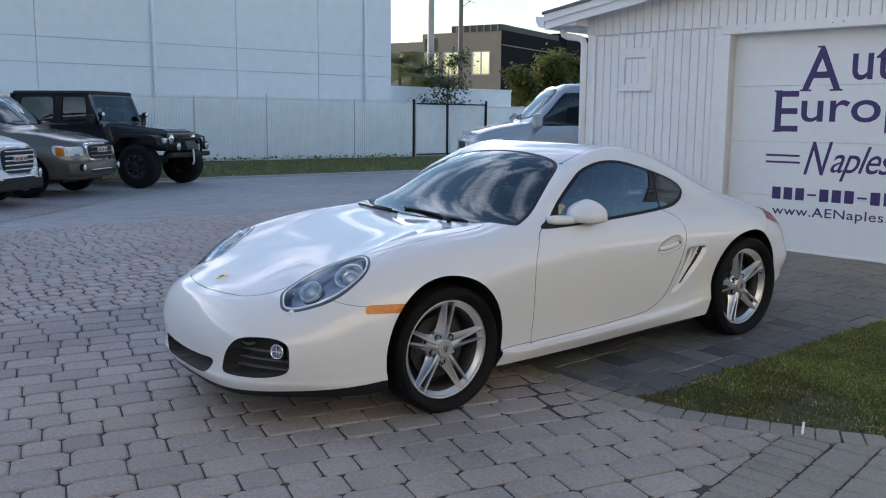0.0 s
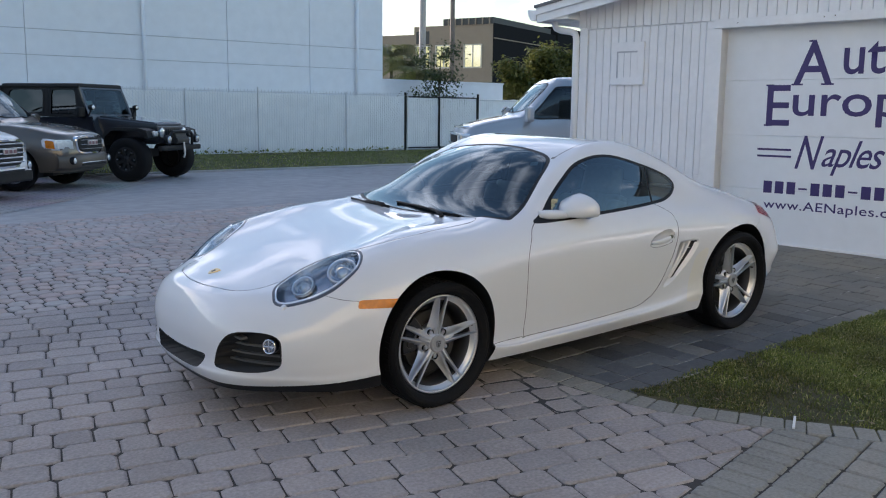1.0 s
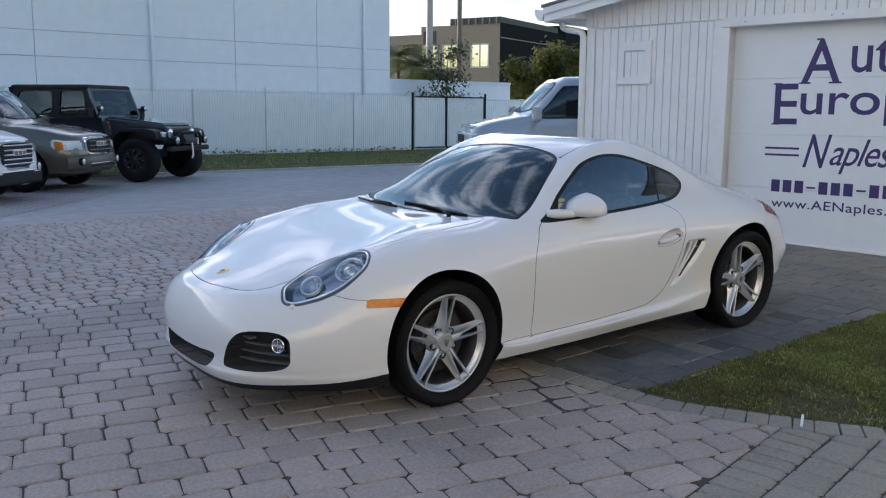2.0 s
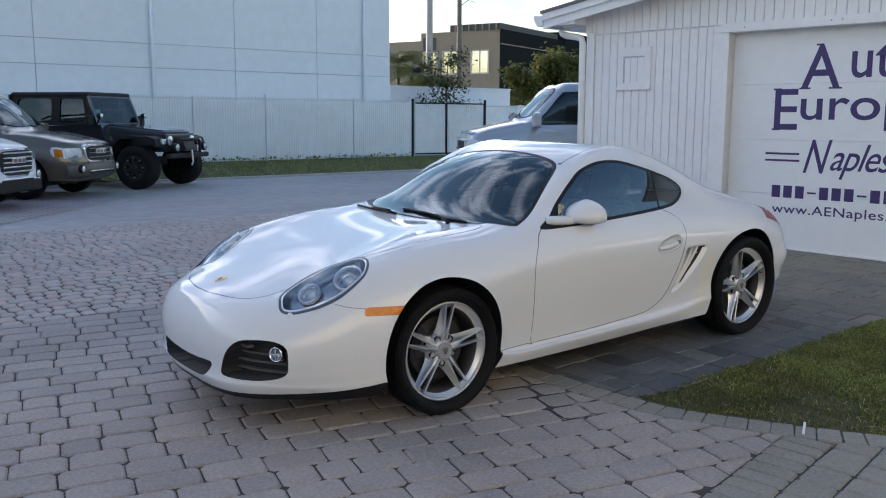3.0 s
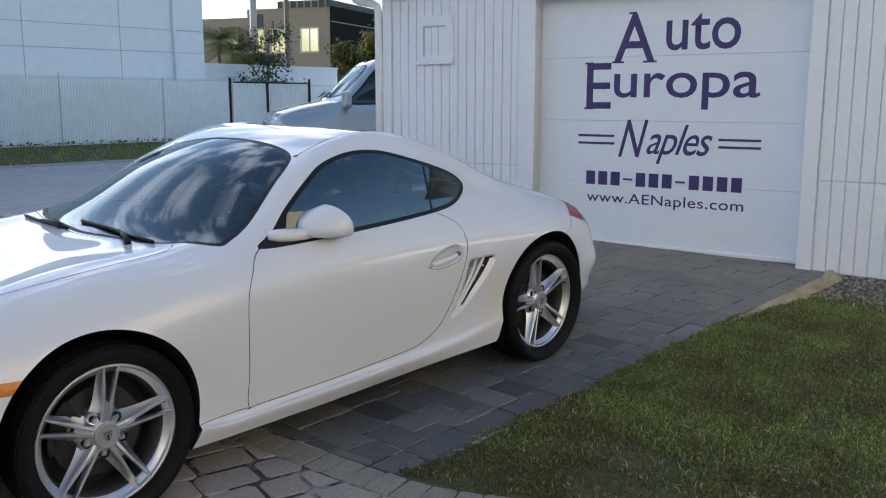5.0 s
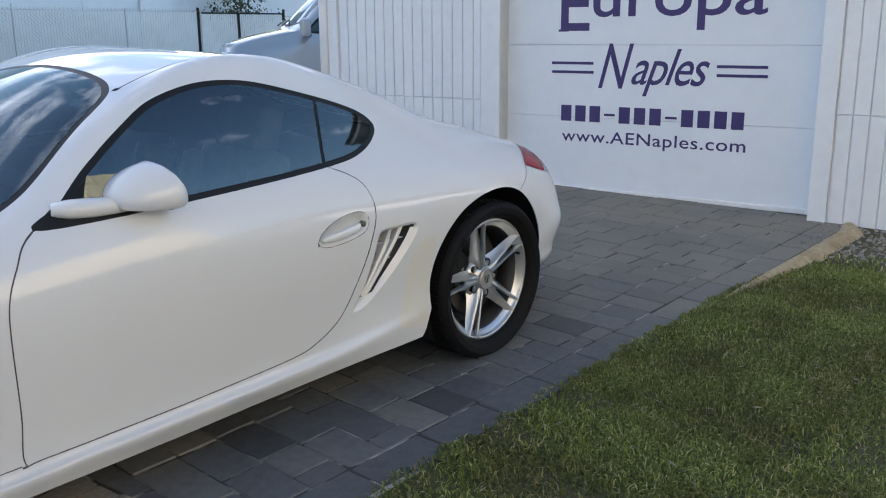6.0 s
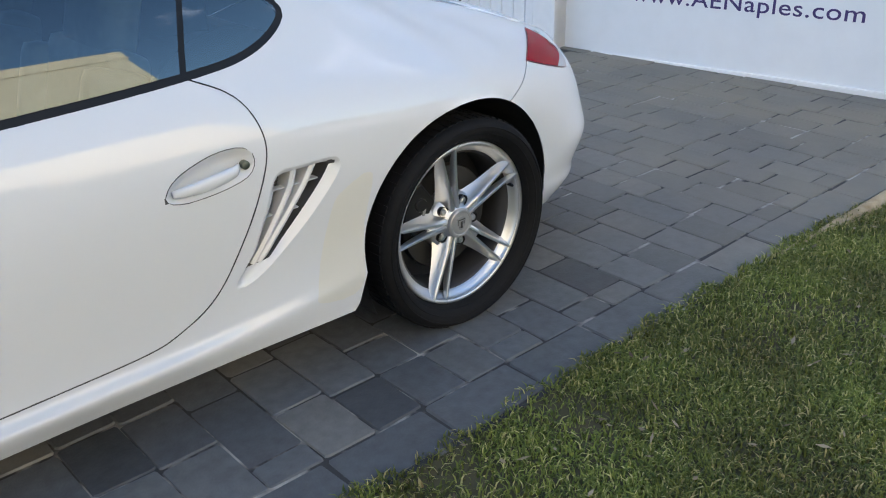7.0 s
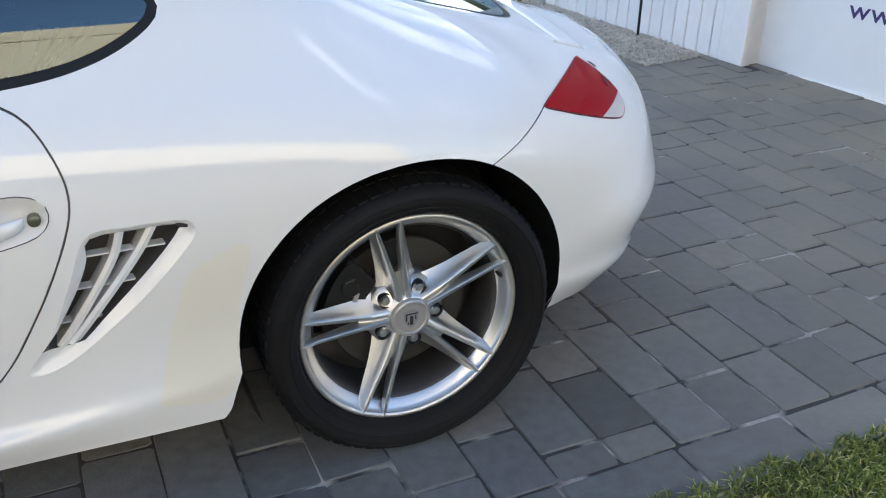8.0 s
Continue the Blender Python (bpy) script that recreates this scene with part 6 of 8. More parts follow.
    for k in range(5):
        a = radians(turn + 36 + 72 * k)
        at_bolt = (.0665 * math.cos(a), 0, .0665 * math.sin(a))
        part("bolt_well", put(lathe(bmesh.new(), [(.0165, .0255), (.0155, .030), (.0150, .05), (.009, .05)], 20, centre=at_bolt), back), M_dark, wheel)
        part("lug_bolt", put(lathe(bmesh.new(), [(0, .024), (.0045, .024), (.0055, .0255), (.0088, .0255), (.0100, .028), (.0100, .05)], 12, centre=at_bolt), back), M_silver, wheel)
    part("brake_disc", put(lathe(bmesh.new(), [(.07, .085), (.095, .085), (.0955, .080), (.158, .080), (.160, .083), (.160, .105), (.07, .105)], 64), back), M_steel, wheel)
    # caliper with a raised pad window and two pistons
    lo = [(.100 * math.cos(radians(a)), .100 * math.sin(radians(a))) for a in range(128, 193, 7)]
    hi = [(.186 * math.cos(radians(a)), .186 * math.sin(radians(a))) for a in range(128, 193, 7)][::-1]
    bm = prism(bmesh.new(), lo + hi, .048, .115)
    bmesh.ops.bevel(bm, geom=bm.edges[:], offset=.005, segments=1, affect="EDGES")
    caliper = part("brake_caliper", put(bm, back), M_caliper, wheel, "dark grey brake caliper")
    for a in (146, 174):
        c = (.146 * math.cos(radians(a)), 0, .146 * math.sin(radians(a)))
        part("piston_boss", put(lathe(bmesh.new(), [(0, .040), (.018, .040), (.021, .044), (.021, .05)], 20, centre=c), back), M_caliper, caliper)
    bm = new_box(.118, .0435, -.026, .128, .0485, .026, .001, pose(0, 0, 0, 0, -160, 0))
    part("print_bar", put(bm, back), M_grey, caliper, "pale bar of print")
    a = radians(16)
    bm = lathe(bmesh.new(), [(0, -.006), (.0045, -.006), (.005, .0), (.005, .03)], 10, centre=((rim_r - .026) * math.cos(a), .012, (rim_r - .026) * math.sin(a)))
    part("valve", put(bm, back), M_dark, wheel)
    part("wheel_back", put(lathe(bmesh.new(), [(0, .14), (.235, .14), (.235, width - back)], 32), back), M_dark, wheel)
    return wheel


M_caliper = material("dark_caliper", (0.018, 0.018, 0.02), 0.3, 0.1)
M_cap = material("grey_cap", (0.42, 0.42, 0.43), 0.35, 0.5)
for side in (-1, 1):
    make_wheel(0, .311, .3145, .215, 84, side)
    make_wheel(2.410, .316, .321, .245, 103, side)

# wheel wells, floor and the dark inside of the shell
for x, z, r in ((-.032, .335, .362), (2.41, .322, .378)):
    for side in (-1, 1):
        bm = bmesh.new()
        n = 28
        ring_at = [(x + r * math.cos(a), z + r * math.sin(a)) for a in (math.pi * (-.15 + 1.30 * k / n) for k in range(n + 1))]
        edge = []
        for wx, wz in ring_at:
            p, q = on_shell(wx, -.85, wz)
            edge.append(bm.verts.new((wx, side * max(.70, min(.90, -p.y - .006)), wz)))
        rings = [edge] + [[bm.verts.new((wx, side * y, wz)) for wx, wz in ring_at] for y in (.66, .45)]
        for a, b in zip(rings, rings[1:]):
            for j in range(n):
                bm.faces.new((a[j], a[j + 1], b[j + 1], b[j]))
        bm.faces.new(rings[2])
        part("wheel_well", bm, M_gap, sports_car, smooth=False)
bm = new_box(.42, -.80, .155, 1.98, .80, .20)
box(bm, -.85, -.42, .19, 3.2, .42, .24)
part("underbody", bm, M_gap, sports_car)


# ---- across the lot: fence, gate, white building, what stands behind ----
fence = thing("chain_link_fence", "white-slatted chain-link fence along a grass verge", "fence", pose(0, 22.2, 0.02))
pts, faces = [], []
for x in np.arange(-8, 16.5, .085):
    z1 = 1.94 + .015 * math.sin(x * 7)
    o = len(pts)
    lean = rng.uniform(-.006, .006)
    for dx, dy in ((-.034, .0), (.034, .0), (.034, .012), (-.034, .012)):
        pts += [(x + dx, dy + rng.uniform(-.003, .003), .02), (x + dx + lean, dy, z1)]
    for k in range(4):
        a, b = o + 2 * k, o + 2 * ((k + 1) % 4)
        faces.append((a, b, b + 1, a + 1))
me = bpy.data.meshes.new("slat")
me.from_pydata(pts, [], faces)
me.materials.append(M_slat)
ob = new("slat", me)
ob.parent = fence
tagged(ob, "white plastic privacy slats", kind="stuff")


def mesh_wire(name, x0, x1, z1, parent, mat):
    """Woven wire in two directions, standing just before the slats."""
    pts, faces = [], []
    h = z1 - .03
    for s in (-1, 1):
        for x in np.arange(x0 - h, x1 + h, .12):
            xa, xb = (x, x + h) if s > 0 else (x + h, x)
            za, zb = .03, z1
            if xa < x0 or xb < x0:
                f = (x0 - min(xa, xb)) / h
            ends = [(xa, za), (xb, zb)]
            ends = [(min(max(q[0], x0), x1), q[1] if x0 <= q[0] <= x1 else za + (zb - za) * (min(max(q[0], x0), x1) - xa) / (xb - xa)) for q in ends]
            if abs(ends[0][0] - ends[1][0]) < .02:
                continue
            o = len(pts)
            for q in ends:
                pts += [(q[0] - .004, -.012, q[1]), (q[0] + .004, -.012, q[1]), (q[0], -.018, q[1] + .003)]
            faces += [(o, o + 1, o + 4, o + 3), (o + 1, o + 2, o + 5, o + 4), (o + 2, o, o + 3, o + 5)]
    me = bpy.data.meshes.new(name)
    me.from_pydata(pts, [], faces)
    me.materials.append(mat)
    ob = new(name, me)
    ob.parent = parent
    tagged(ob, kind="stuff")


mesh_wire("wire_mesh", -8, 16.55, 2.02, fence, M_wire)
for x in (-6.6, -4.2, -1.8, .6, 3.3, 5.75, 8.15, 10.58, 13.9, 16.5):
    part("post", tube(bmesh.new(), [(x, -.03, -.05), (x, -.03, 2.12 if abs(x - 10.58) < .1 else 2.03)], .024, 10), M_galv, fence)
part("top_wire", tube(bmesh.new(), [(-8, -.02, 1.97), (16.5, -.02, 1.97)], .008, 6), M_galv, fence)
bm = bmesh.new()
for x in np.arange(-8, 16.5, .12):
    box(bm, x - .006, -.02, 1.98, x + .006, -.008, 2.04 + rng.uniform(-.01, .02))
tagged(part("wire_tip", bm, M_galv, fence), kind="stuff")
gate = thing("lot_gate", "black-framed double gate with white slats", "gate", pose(0, 22.2, 0.02))
for x0, x1 in ((16.45, 17.95), (18.0, 19.81)):
    bm = bmesh.new()
    for a, b in (((x0, 0, .08), (x0, 0, 1.95)), ((x1, 0, .08), (x1, 0, 1.95)), ((x0, 0, .1), (x1, 0, .1)), ((x0, 0, 1.93), (x1, 0, 1.93))):
        tube(bm, [a, b], .025, 8)
    part("gate_frame", bm, M_black, gate)
    bm = bmesh.new()
    for x in np.arange(x0 + .06, x1 - .03, .085):
        box(bm, x - .034, .01, .1, x + .034, .02, 1.9)
    part("gate_slats", bm, M_slat, gate)
    mesh_wire("gate_mesh", x0, x1, 1.92, gate, M_wire)
for x in (16.42, 19.86):
    part("gate_post", tube(bmesh.new(), [(x, 0, -.05), (x, 0, 2.08)], .045, 10), M_black, gate)
fence_right = thing("side_fence", "white-slatted fence beyond the gate", "fence", pose(0, 25.0, 0.0))
bm = bmesh.new()
for x in np.arange(20.4, 40, .12):
    box(bm, x - .055, 0, 0, x + .055, .02, 1.98 + rng.uniform(-.02, .02))
part("slat", bm, M_slat, fence_right)
part("top_rail", new_box(20.3, -.03, 1.9, 40, -.005, 1.95), M_galv, fence_right)

white_building = thing("white_building", "large white rendered warehouse wall with joints and downpipes", "building", pose(0, 23.7, 0), kind="structure")
xs = [-40, -11.0, -6.0, -1.0, 4.09, 10.29, 13.37, 16.46]
zs = [-.1, 2.925, 3.66, 6.8]
for z0, z1 in zip(zs, zs[1:]):
    for x0, x1 in zip(xs, xs[1:]):
        part("wall_panel", new_box(x0 + .008, 0, z0 + .008, x1 - .008, .3, z1 - .008, .006), M_stucco, white_building)
part("wall_core", new_box(-40, .04, -.1, 16.44, 14, 6.7), M_joint_shade, white_building)
part("wall_end", new_box(16.44, .02, -.1, 16.47, 14, 6.8), M_stucco, white_building)
for x in (7.5, 15.29):
    pipe = part("downpipe", tube(bmesh.new(), [(x, -.07, 0), (x, -.07, 6.7)], .06, 12), M_stucco, white_building, smooth=True)
low_wall = thing("boundary_wall", "white painted boundary wall behind the gate", "wall", pose(0, 25.6, 0), kind="structure")
part("wall_body", new_box(16.5, 0, -.1, 24.2, .25, 2.62), M_stucco, low_wall)
part("coping", new_box(16.5, -.03, 2.62, 24.23, .28, 2.70, .01), M_stucco, low_wall)

# the tan office block beyond
office = thing("office_building", "two-storey tan office block with a dark side wall", "building", Matrix.Translation((39.5, 43.7, 0)) @ pose(0, 0, 0, 0, 0, 111.5))


def office_wall(u0, u1, z0, z1, mat, d=.3):
    part("wall", new_box(u0, -d, z0, u1, 0, z1), mat, office)


office_wall(0, 6.5, -.2, 7.55, M_tan, 10)
office_wall(6.5, 14, -.2, 7.0, M_tan, 12)
part("parapet", new_box(-.05, -9.9, 7.55, 4.0, .06, 8.0), M_tan_dark, office)
for u in np.arange(.2, 4.0, .55):
    part("parapet_rib", new_box(u, .06, 7.5, u + .1, .12, 8.0), M_tan, office)
# this side and its wing have their shadow put into a near-black colour
part("dark_side", new_box(-.06, -11.0, -.2, -.01, .02, 7.6), M_dark_wall, office)
part("dark_wing", new_box(-.2, -24.0, -.2, 3.0, -11.0, 8.3), M_dark_wall, office)
part("side_band", new_box(-.1, -24, 6.55, -.06, 0, 6.62), M_tan, office)
part("dark_slot", new_box(5.2, -.02, 6.3, 6.3, .03, 7.2), M_tan_dark, office)
for u0, u1 in ((.9, 2.25), (3.3, 4.6), (5.15, 6.3), (7.4, 8.5)):
    win = part("window", new_box(u0, -.05, 4.6, u1, .02, 6.15), M_sky_glass, office, "window mirroring a bright sky")
    for a, b, c, d in ((u0, 4.52, u1, 4.62), (u0, 6.12, u1, 6.2), (u0 - .06, 4.52, u0 + .03, 6.2), (u1 - .03, 4.52, u1 + .06, 6.2), ((u0 + u1) / 2 - .035, 4.6, (u0 + u1) / 2 + .035, 6.15)):
        part("window_frame", new_box(a, .0, b, c, .06, d), M_cream, win)

pole = thing("concrete_pole", "tall pale concrete utility pole", "utility pole", pose(28.3, 37.0, 0))
part("shaft", tube(bmesh.new(), [(0, 0, -.2), (0, 0, 14)], .2, 12, taper=[.22, .15]), M_concrete, pole, smooth=True)
pole2 = thing("wooden_pole", "grey weathered wooden utility pole with a bracket", "utility pole", pose(34.8, 42.4, 0))
part("shaft", tube(bmesh.new(), [(0, 0, -.2), (0, 0, 15)], .17, 10, taper=[.18, .13]), M_wood, pole2, smooth=True)
part("bracket", tube(bmesh.new(), [(0, 0, 8.6), (.45, -.3, 9.0), (.8, -.5, 9.6)], .025, 6), M_dark, pole2)
part("wire", tube(bmesh.new(), [(0, 0, 9.2), (.9, -.5, 8.9)], .012, 5), M_dark, pole2)


# ---- plants ----
def leaf_cloud(count, shape_at, size, rng_, droop=.3):
    """Many small bent leaves as one mesh; shape_at gives a place for each."""
    pts, faces = [], []
    for _ in range(count):
        c = Vector(shape_at(rng_))
        a, e = rng_.uniform(0, 6.283), rng_.uniform(-.9, .6) - droop
        d = Vector((math.cos(a) * math.cos(e), math.sin(a) * math.cos(e), math.sin(e)))
        s = d.cross(Vector((rng_.uniform(-.4, .4), rng_.uniform(-.4, .4), 1))).normalized()
        l, w = size * rng_.uniform(.6, 1.3), size * rng_.uniform(.22, .4)
        o = len(pts)
        up = s.cross(d) * (w * .3)
        pts += [c, c + d * l * .5 + s * w + up, c + d * l, c + d * l * .5 - s * w + up]
        faces += [(o, o + 1, o + 2), (o, o + 2, o + 3)]
    return pts, faces


def foliage(name, pts, faces, mat, parent):
    me = bpy.data.meshes.new(name)
    me.from_pydata(pts, [], faces)
    me.materials.append(mat)
    ob = new(name, me)
    ob.parent = parent
    return ob


def make_tree(x, y, height, spread, seed, leaves, label, low=.35, size=.11, mat=None, name="tree"):
    r = random.Random(seed)
    tree = thing(name, label, "shrub" if name == "shrub" else "tree", pose(x, y, 0), {"shrub": "shrubs before the dark wall", "street_tree": "street trees"}.get(name, ""))
    bm = bmesh.new()
    top = [Vector((0, 0, -.1)), Vector((.03, .02, height * .3)), Vector((-.04, .05, height * .6)), Vector((.02, 0, height * .95))]
    tube(bm, top, .05, 8, taper=[.055, .045, .03, .01])
    tips = []
    for k in range(16):
        z = height * r.uniform(low, .92)
        a = r.uniform(0, 6.283)
        l = spread * r.uniform(.4, 1.0) * (1.15 - .6 * z / height)
        p0 = Vector((0, 0, z))
        p1 = p0 + Vector((math.cos(a) * l * .5, math.sin(a) * l * .5, l * .25))
        p2 = p0 + Vector((math.cos(a) * l, math.sin(a) * l, l * r.uniform(.1, .5)))
        tube(bm, [p0, p1, p2], .015, 5, taper=[.018, .011, .005])
        tips += [p1, p2, p2, (p1 + p2) / 2]
    part("trunk", bm, M_bark, tree)

    def at(q):
        c = q.choice(tips)
        g = spread * .19
        return c + Vector((q.gauss(0, g), q.gauss(0, g), q.gauss(0, g * .8)))
    foliage("crown", *leaf_cloud(leaves, at, size, r), mat or M_leaf, tree)
    return tree


def make_palm(x, y, height, seed, label, fronds=22, reach=1.5, name="palm"):
    r = random.Random(seed)
    palm = thing(name, label, "palm", pose(x, y, 0), "palms behind the boundary wall")
    part("trunk", tube(bmesh.new(), [(0, 0, -.1), (.05, .02, height * .5), (.02, 0, height)], .1, 9, taper=[.13, .1, .09]), M_bark, palm, smooth=True)
    pts, faces = [], []
    for k in range(fronds):
        a = k * 2.4 + r.uniform(-.2, .2)
        e = r.uniform(.1, 1.25)
        l = reach * r.uniform(.75, 1.1)
        prev = None
        for i in range(14):
            t = i / 13
            rr = l * t
            c = Vector((math.cos(a) * rr * math.cos(e * (1 - .5 * t)), math.sin(a) * rr * math.cos(e * (1 - .5 * t)), height + rr * math.sin(e) - .75 * rr * rr / l))
            side = Vector((-math.sin(a), math.cos(a), -.35))
            out = Vector((math.cos(a), math.sin(a), -.2))
            w = .42 * l * math.sin(math.pi * min(.95, t * .85 + .12)) * .62
            for s in (-1, 1):
                o = len(pts)
                tip = c + side * (s * w) + out * (.22 * l) + Vector((0, 0, -.18 * w))
                pts += [c - out * .02, c + out * .035, tip]
                faces.append((o, o + 1, o + 2))
    foliage("crown", pts, faces, M_palm, palm)
    return palm


make_tree(19.6, 24.2, 4.0, 1.25, 11, 1700, "slim young tree with sparse dark leaves behind the gate", low=.38, size=.14)
make_palm(23.1, 32.7, 4.2, 3, "bushy palm with drooping green fronds", fronds=60, reach=1.9)
make_palm(23.0, 31.4, 3.5, 5, "low bushy palm behind the boundary wall", fronds=64, reach=1.7)
make_palm(22.8, 30.2, 3.0, 6, "low bushy palm behind the boundary wall", fronds=60, reach=1.6)
for k, (x, y, h, sp) in enumerate(((27.1, 27.6, 3.5, 1.3), (28.3, 27.9, 4.3, 1.5), (29.6, 28.1, 4.7, 1.6), (31.2, 28.4, 4.6, 1.6))):
    make_tree(x, y, h, sp, 30 + k, 9000, "dense shrub with small yellow-green leaves", low=.08, size=.22, mat=M_shrub, name="shrub")
make_palm(24.9, 27.4, 2.1, 9, "dark-leaved palm shrub before the dark wall", fronds=30, reach=1.4)
make_palm(25.9, 27.8, 2.5, 19, "dark-leaved palm shrub before the dark wall", fronds=30, reach=1.4)
r_ = random.Random(5)
ptsw, facesw = leaf_cloud(320, lambda q: (q.uniform(5.5, 16.4), 22.2 + q.uniform(-.12, -.03), .03 + abs(q.gauss(0, .06))), .12, r_, droop=-.5)
weeds = foliage("weeds", ptsw, facesw, M_blade, None)
tagged(weeds, "small weeds along the foot of the fence", "weeds", kind="stuff")

# ---- behind the camera: what the paint and the panes mirror ----
across = thing("shop_building", "tan rendered commercial building with a pale parapet", "building", pose(0, -9.2, 0), kind="structure")
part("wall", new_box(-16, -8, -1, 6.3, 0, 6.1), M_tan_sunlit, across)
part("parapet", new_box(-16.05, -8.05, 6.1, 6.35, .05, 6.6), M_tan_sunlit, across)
for k in range(4):
    part("shop_window", new_box(-14.5 + 5 * k, -.02, .9, -11.5 + 5 * k, .03, 2.8), M_dark_wall, across)
house = thing("roofed_house", "low pale house with a dark hipped roof", "building", pose(15, -15, 0), kind="structure")
part("wall", new_box(-5, -4, -1, 5, 4, 2.8), M_stucco, house)
bm = bmesh.new()
e_ = [bm.verts.new(q) for q in ((-5.8, -4.8, 2.7), (5.8, -4.8, 2.7), (5.8, 4.8, 2.7), (-5.8, 4.8, 2.7), (-2, 0, 4.8), (2, 0, 4.8))]
for f in ((0, 1, 5, 4), (1, 2, 5), (2, 3, 4, 5), (3, 0, 4), (3, 2, 1, 0)):
    bm.faces.new([e_[k] for k in f])
part("roof", bm, M_roof, house)
for k, (x, y, h) in enumerate(((24, -17, 6), (-22, -12, 6.5), (-24, -3, 6))):
    make_tree(x, y, h, 2.6, 60 + k, 1500, "broad-leaved street tree with a dark green crown", low=.35, size=.32, mat=M_leaf, name="street_tree")
left_building = thing("grey_building", "pale grey building along the street", "building", pose(-30, 4, 0), kind="structure")
part("wall", new_box(-6, -14, -1, 0, 14, 5.0), M_stucco, left_building)


# ---- parked vehicles ----
def shell(lines, regions, u=8, v=6):
    """The left half of a lofted body, cut into named regions: (label, field, rim width, rim label)."""
    along = [np.array(spline(line, u)) for line in lines]
    for c in along:
        c[:, 1] = np.maximum(c[:, 1], 0)
    g = [spline([c[i] for c in along], v) for i in range(len(along[0]))]
    bm = bmesh.new()
    nl = bm.verts.layers.float_vector.new("shell_normal")
    vs = [[bm.verts.new((p[0], -p[1], p[2])) for p in row] for row in g]
    for i in range(len(vs) - 1):
        for j in range(len(vs[0]) - 1):
            bm.faces.new((vs[i][j], vs[i][j + 1], vs[i + 1][j + 1], vs[i + 1][j]))
    bm.normal_update()
    if sum(f.normal.dot(f.calc_center_median() - Vector((1.3, 0, .8))) for f in bm.faces) < 0:
        bmesh.ops.reverse_faces(bm, faces=bm.faces)
        bm.normal_update()
    for q in bm.verts:
        n = q.normal.copy()
        if abs(q.co.y) < 1e-5:
            n.y = 0
        q[nl] = n.normalized()
    for _, field, rim, _ in regions:
        for level in ((0, -rim) if rim else (0,)):
            cut(bm, field, level)
    c = np.array([f.calc_center_median() for f in bm.faces])
    names = ["body"] * len(c)
    for label, field, rim, rim_label in reversed(regions):
        f = field(c)
        for i in np.nonzero(f < 0)[0]:
            names[i] = label if f[i] < -rim else rim_label
    return bm, names


def side_shape(points, y_min=.3, n=6):
    return limited(shape(outline(points, n), SIDE), lambda p: -p[:, 1] > y_min)


def top_shape(points, z_min, n=6):
    return limited(shape(outline(points, n), TOP), lambda p: p[:, 2] > z_min)


def circ(x, z, r, y_min):
    return limited(circle((x, z, r)), lambda p: -p[:, 1] > y_min)


def abs_line(field, half):
    """A thin line along the edge of a field."""
    return lambda p: np.abs(field(p)) - half


def lathe_x(x, y, z, r):
    """A slightly domed disc that looks along -x."""
    bm = bmesh.new()
    rings = []
    for q, d in ((r, 0), (r * .8, -.008), (r * .4, -.014)):
        rings.append([bm.verts.new((x + d, y + q * math.cos(a), z + q * math.sin(a))) for a in (2 * math.pi * k / 16 for k in range(16))])
    for a, b in zip(rings, rings[1:]):
        for k in range(16):
            bm.faces.new((a[k], a[(k + 1) % 16], b[(k + 1) % 16], b[k]))
    bm.faces.new(rings[-1])
    return bm


def road_wheel(parent, x, y, r, rim_r, mat_rim, spokes=5, side=1, width=.24):
    m = pose(x, y, r) @ (Matrix.Diagonal((1, -1, 1, 1)) if side > 0 else Matrix())

    def put(bm):
        bmesh.ops.transform(bm, matrix=m, verts=bm.verts)
        return bm
    wheel = part("wheel", put(lathe(bmesh.new(), [(rim_r, .02), (rim_r + .02, 0), (r - .04, 0), (r - .01, .02), (r, .05), (r, width - .05), (r - .02, width), (rim_r, width)], 40)), M_rubber, parent, smooth=True)
    part("rim", put(lathe(bmesh.new(), [(rim_r + .006, .01), (rim_r - .01, .002), (rim_r - .03, .03), (rim_r - .035, width)], 40)), mat_rim, wheel, smooth=True)
    part("wheel_back", put(lathe(bmesh.new(), [(0, .1), (rim_r - .02, .1)], 24)), M_gap, wheel)
    bm = bmesh.new()
    for k in range(spokes):
        box(bm, .03, .02, -.028, rim_r - .005, .06, .028, .006, m=pose(0, 0, 0, 0, 360 / spokes * k + 18, 0))
    part("spoke", put(bm), mat_rim, wheel)
    part("hub", put(lathe(bmesh.new(), [(0, .01), (.04, .01), (.06, .03), (.07, .1)], 20)), mat_rim, wheel, smooth=True)
    return wheel


def facing(x, y, fx, fy):
    """The pose of a vehicle whose front axle stands over (x, y) and whose nose looks along (fx, fy)."""
    q = math.hypot(fx, fy)
    fx, fy = fx / q, fy / q
    return Matrix(((-fx, fy, 0, x), (-fy, -fx, 0, y), (0, 0, 1, ground_z(x, y)), (0, 0, 0, 1)))


def finish(source, names, vehicle, mats):
    for label in sorted(set(names) - {""}):
        for side in (-1, 1):
            mat, name, text = mats[label]
            panel(source, names, label, side, vehicle, name, mat, label=text)
    source.free()


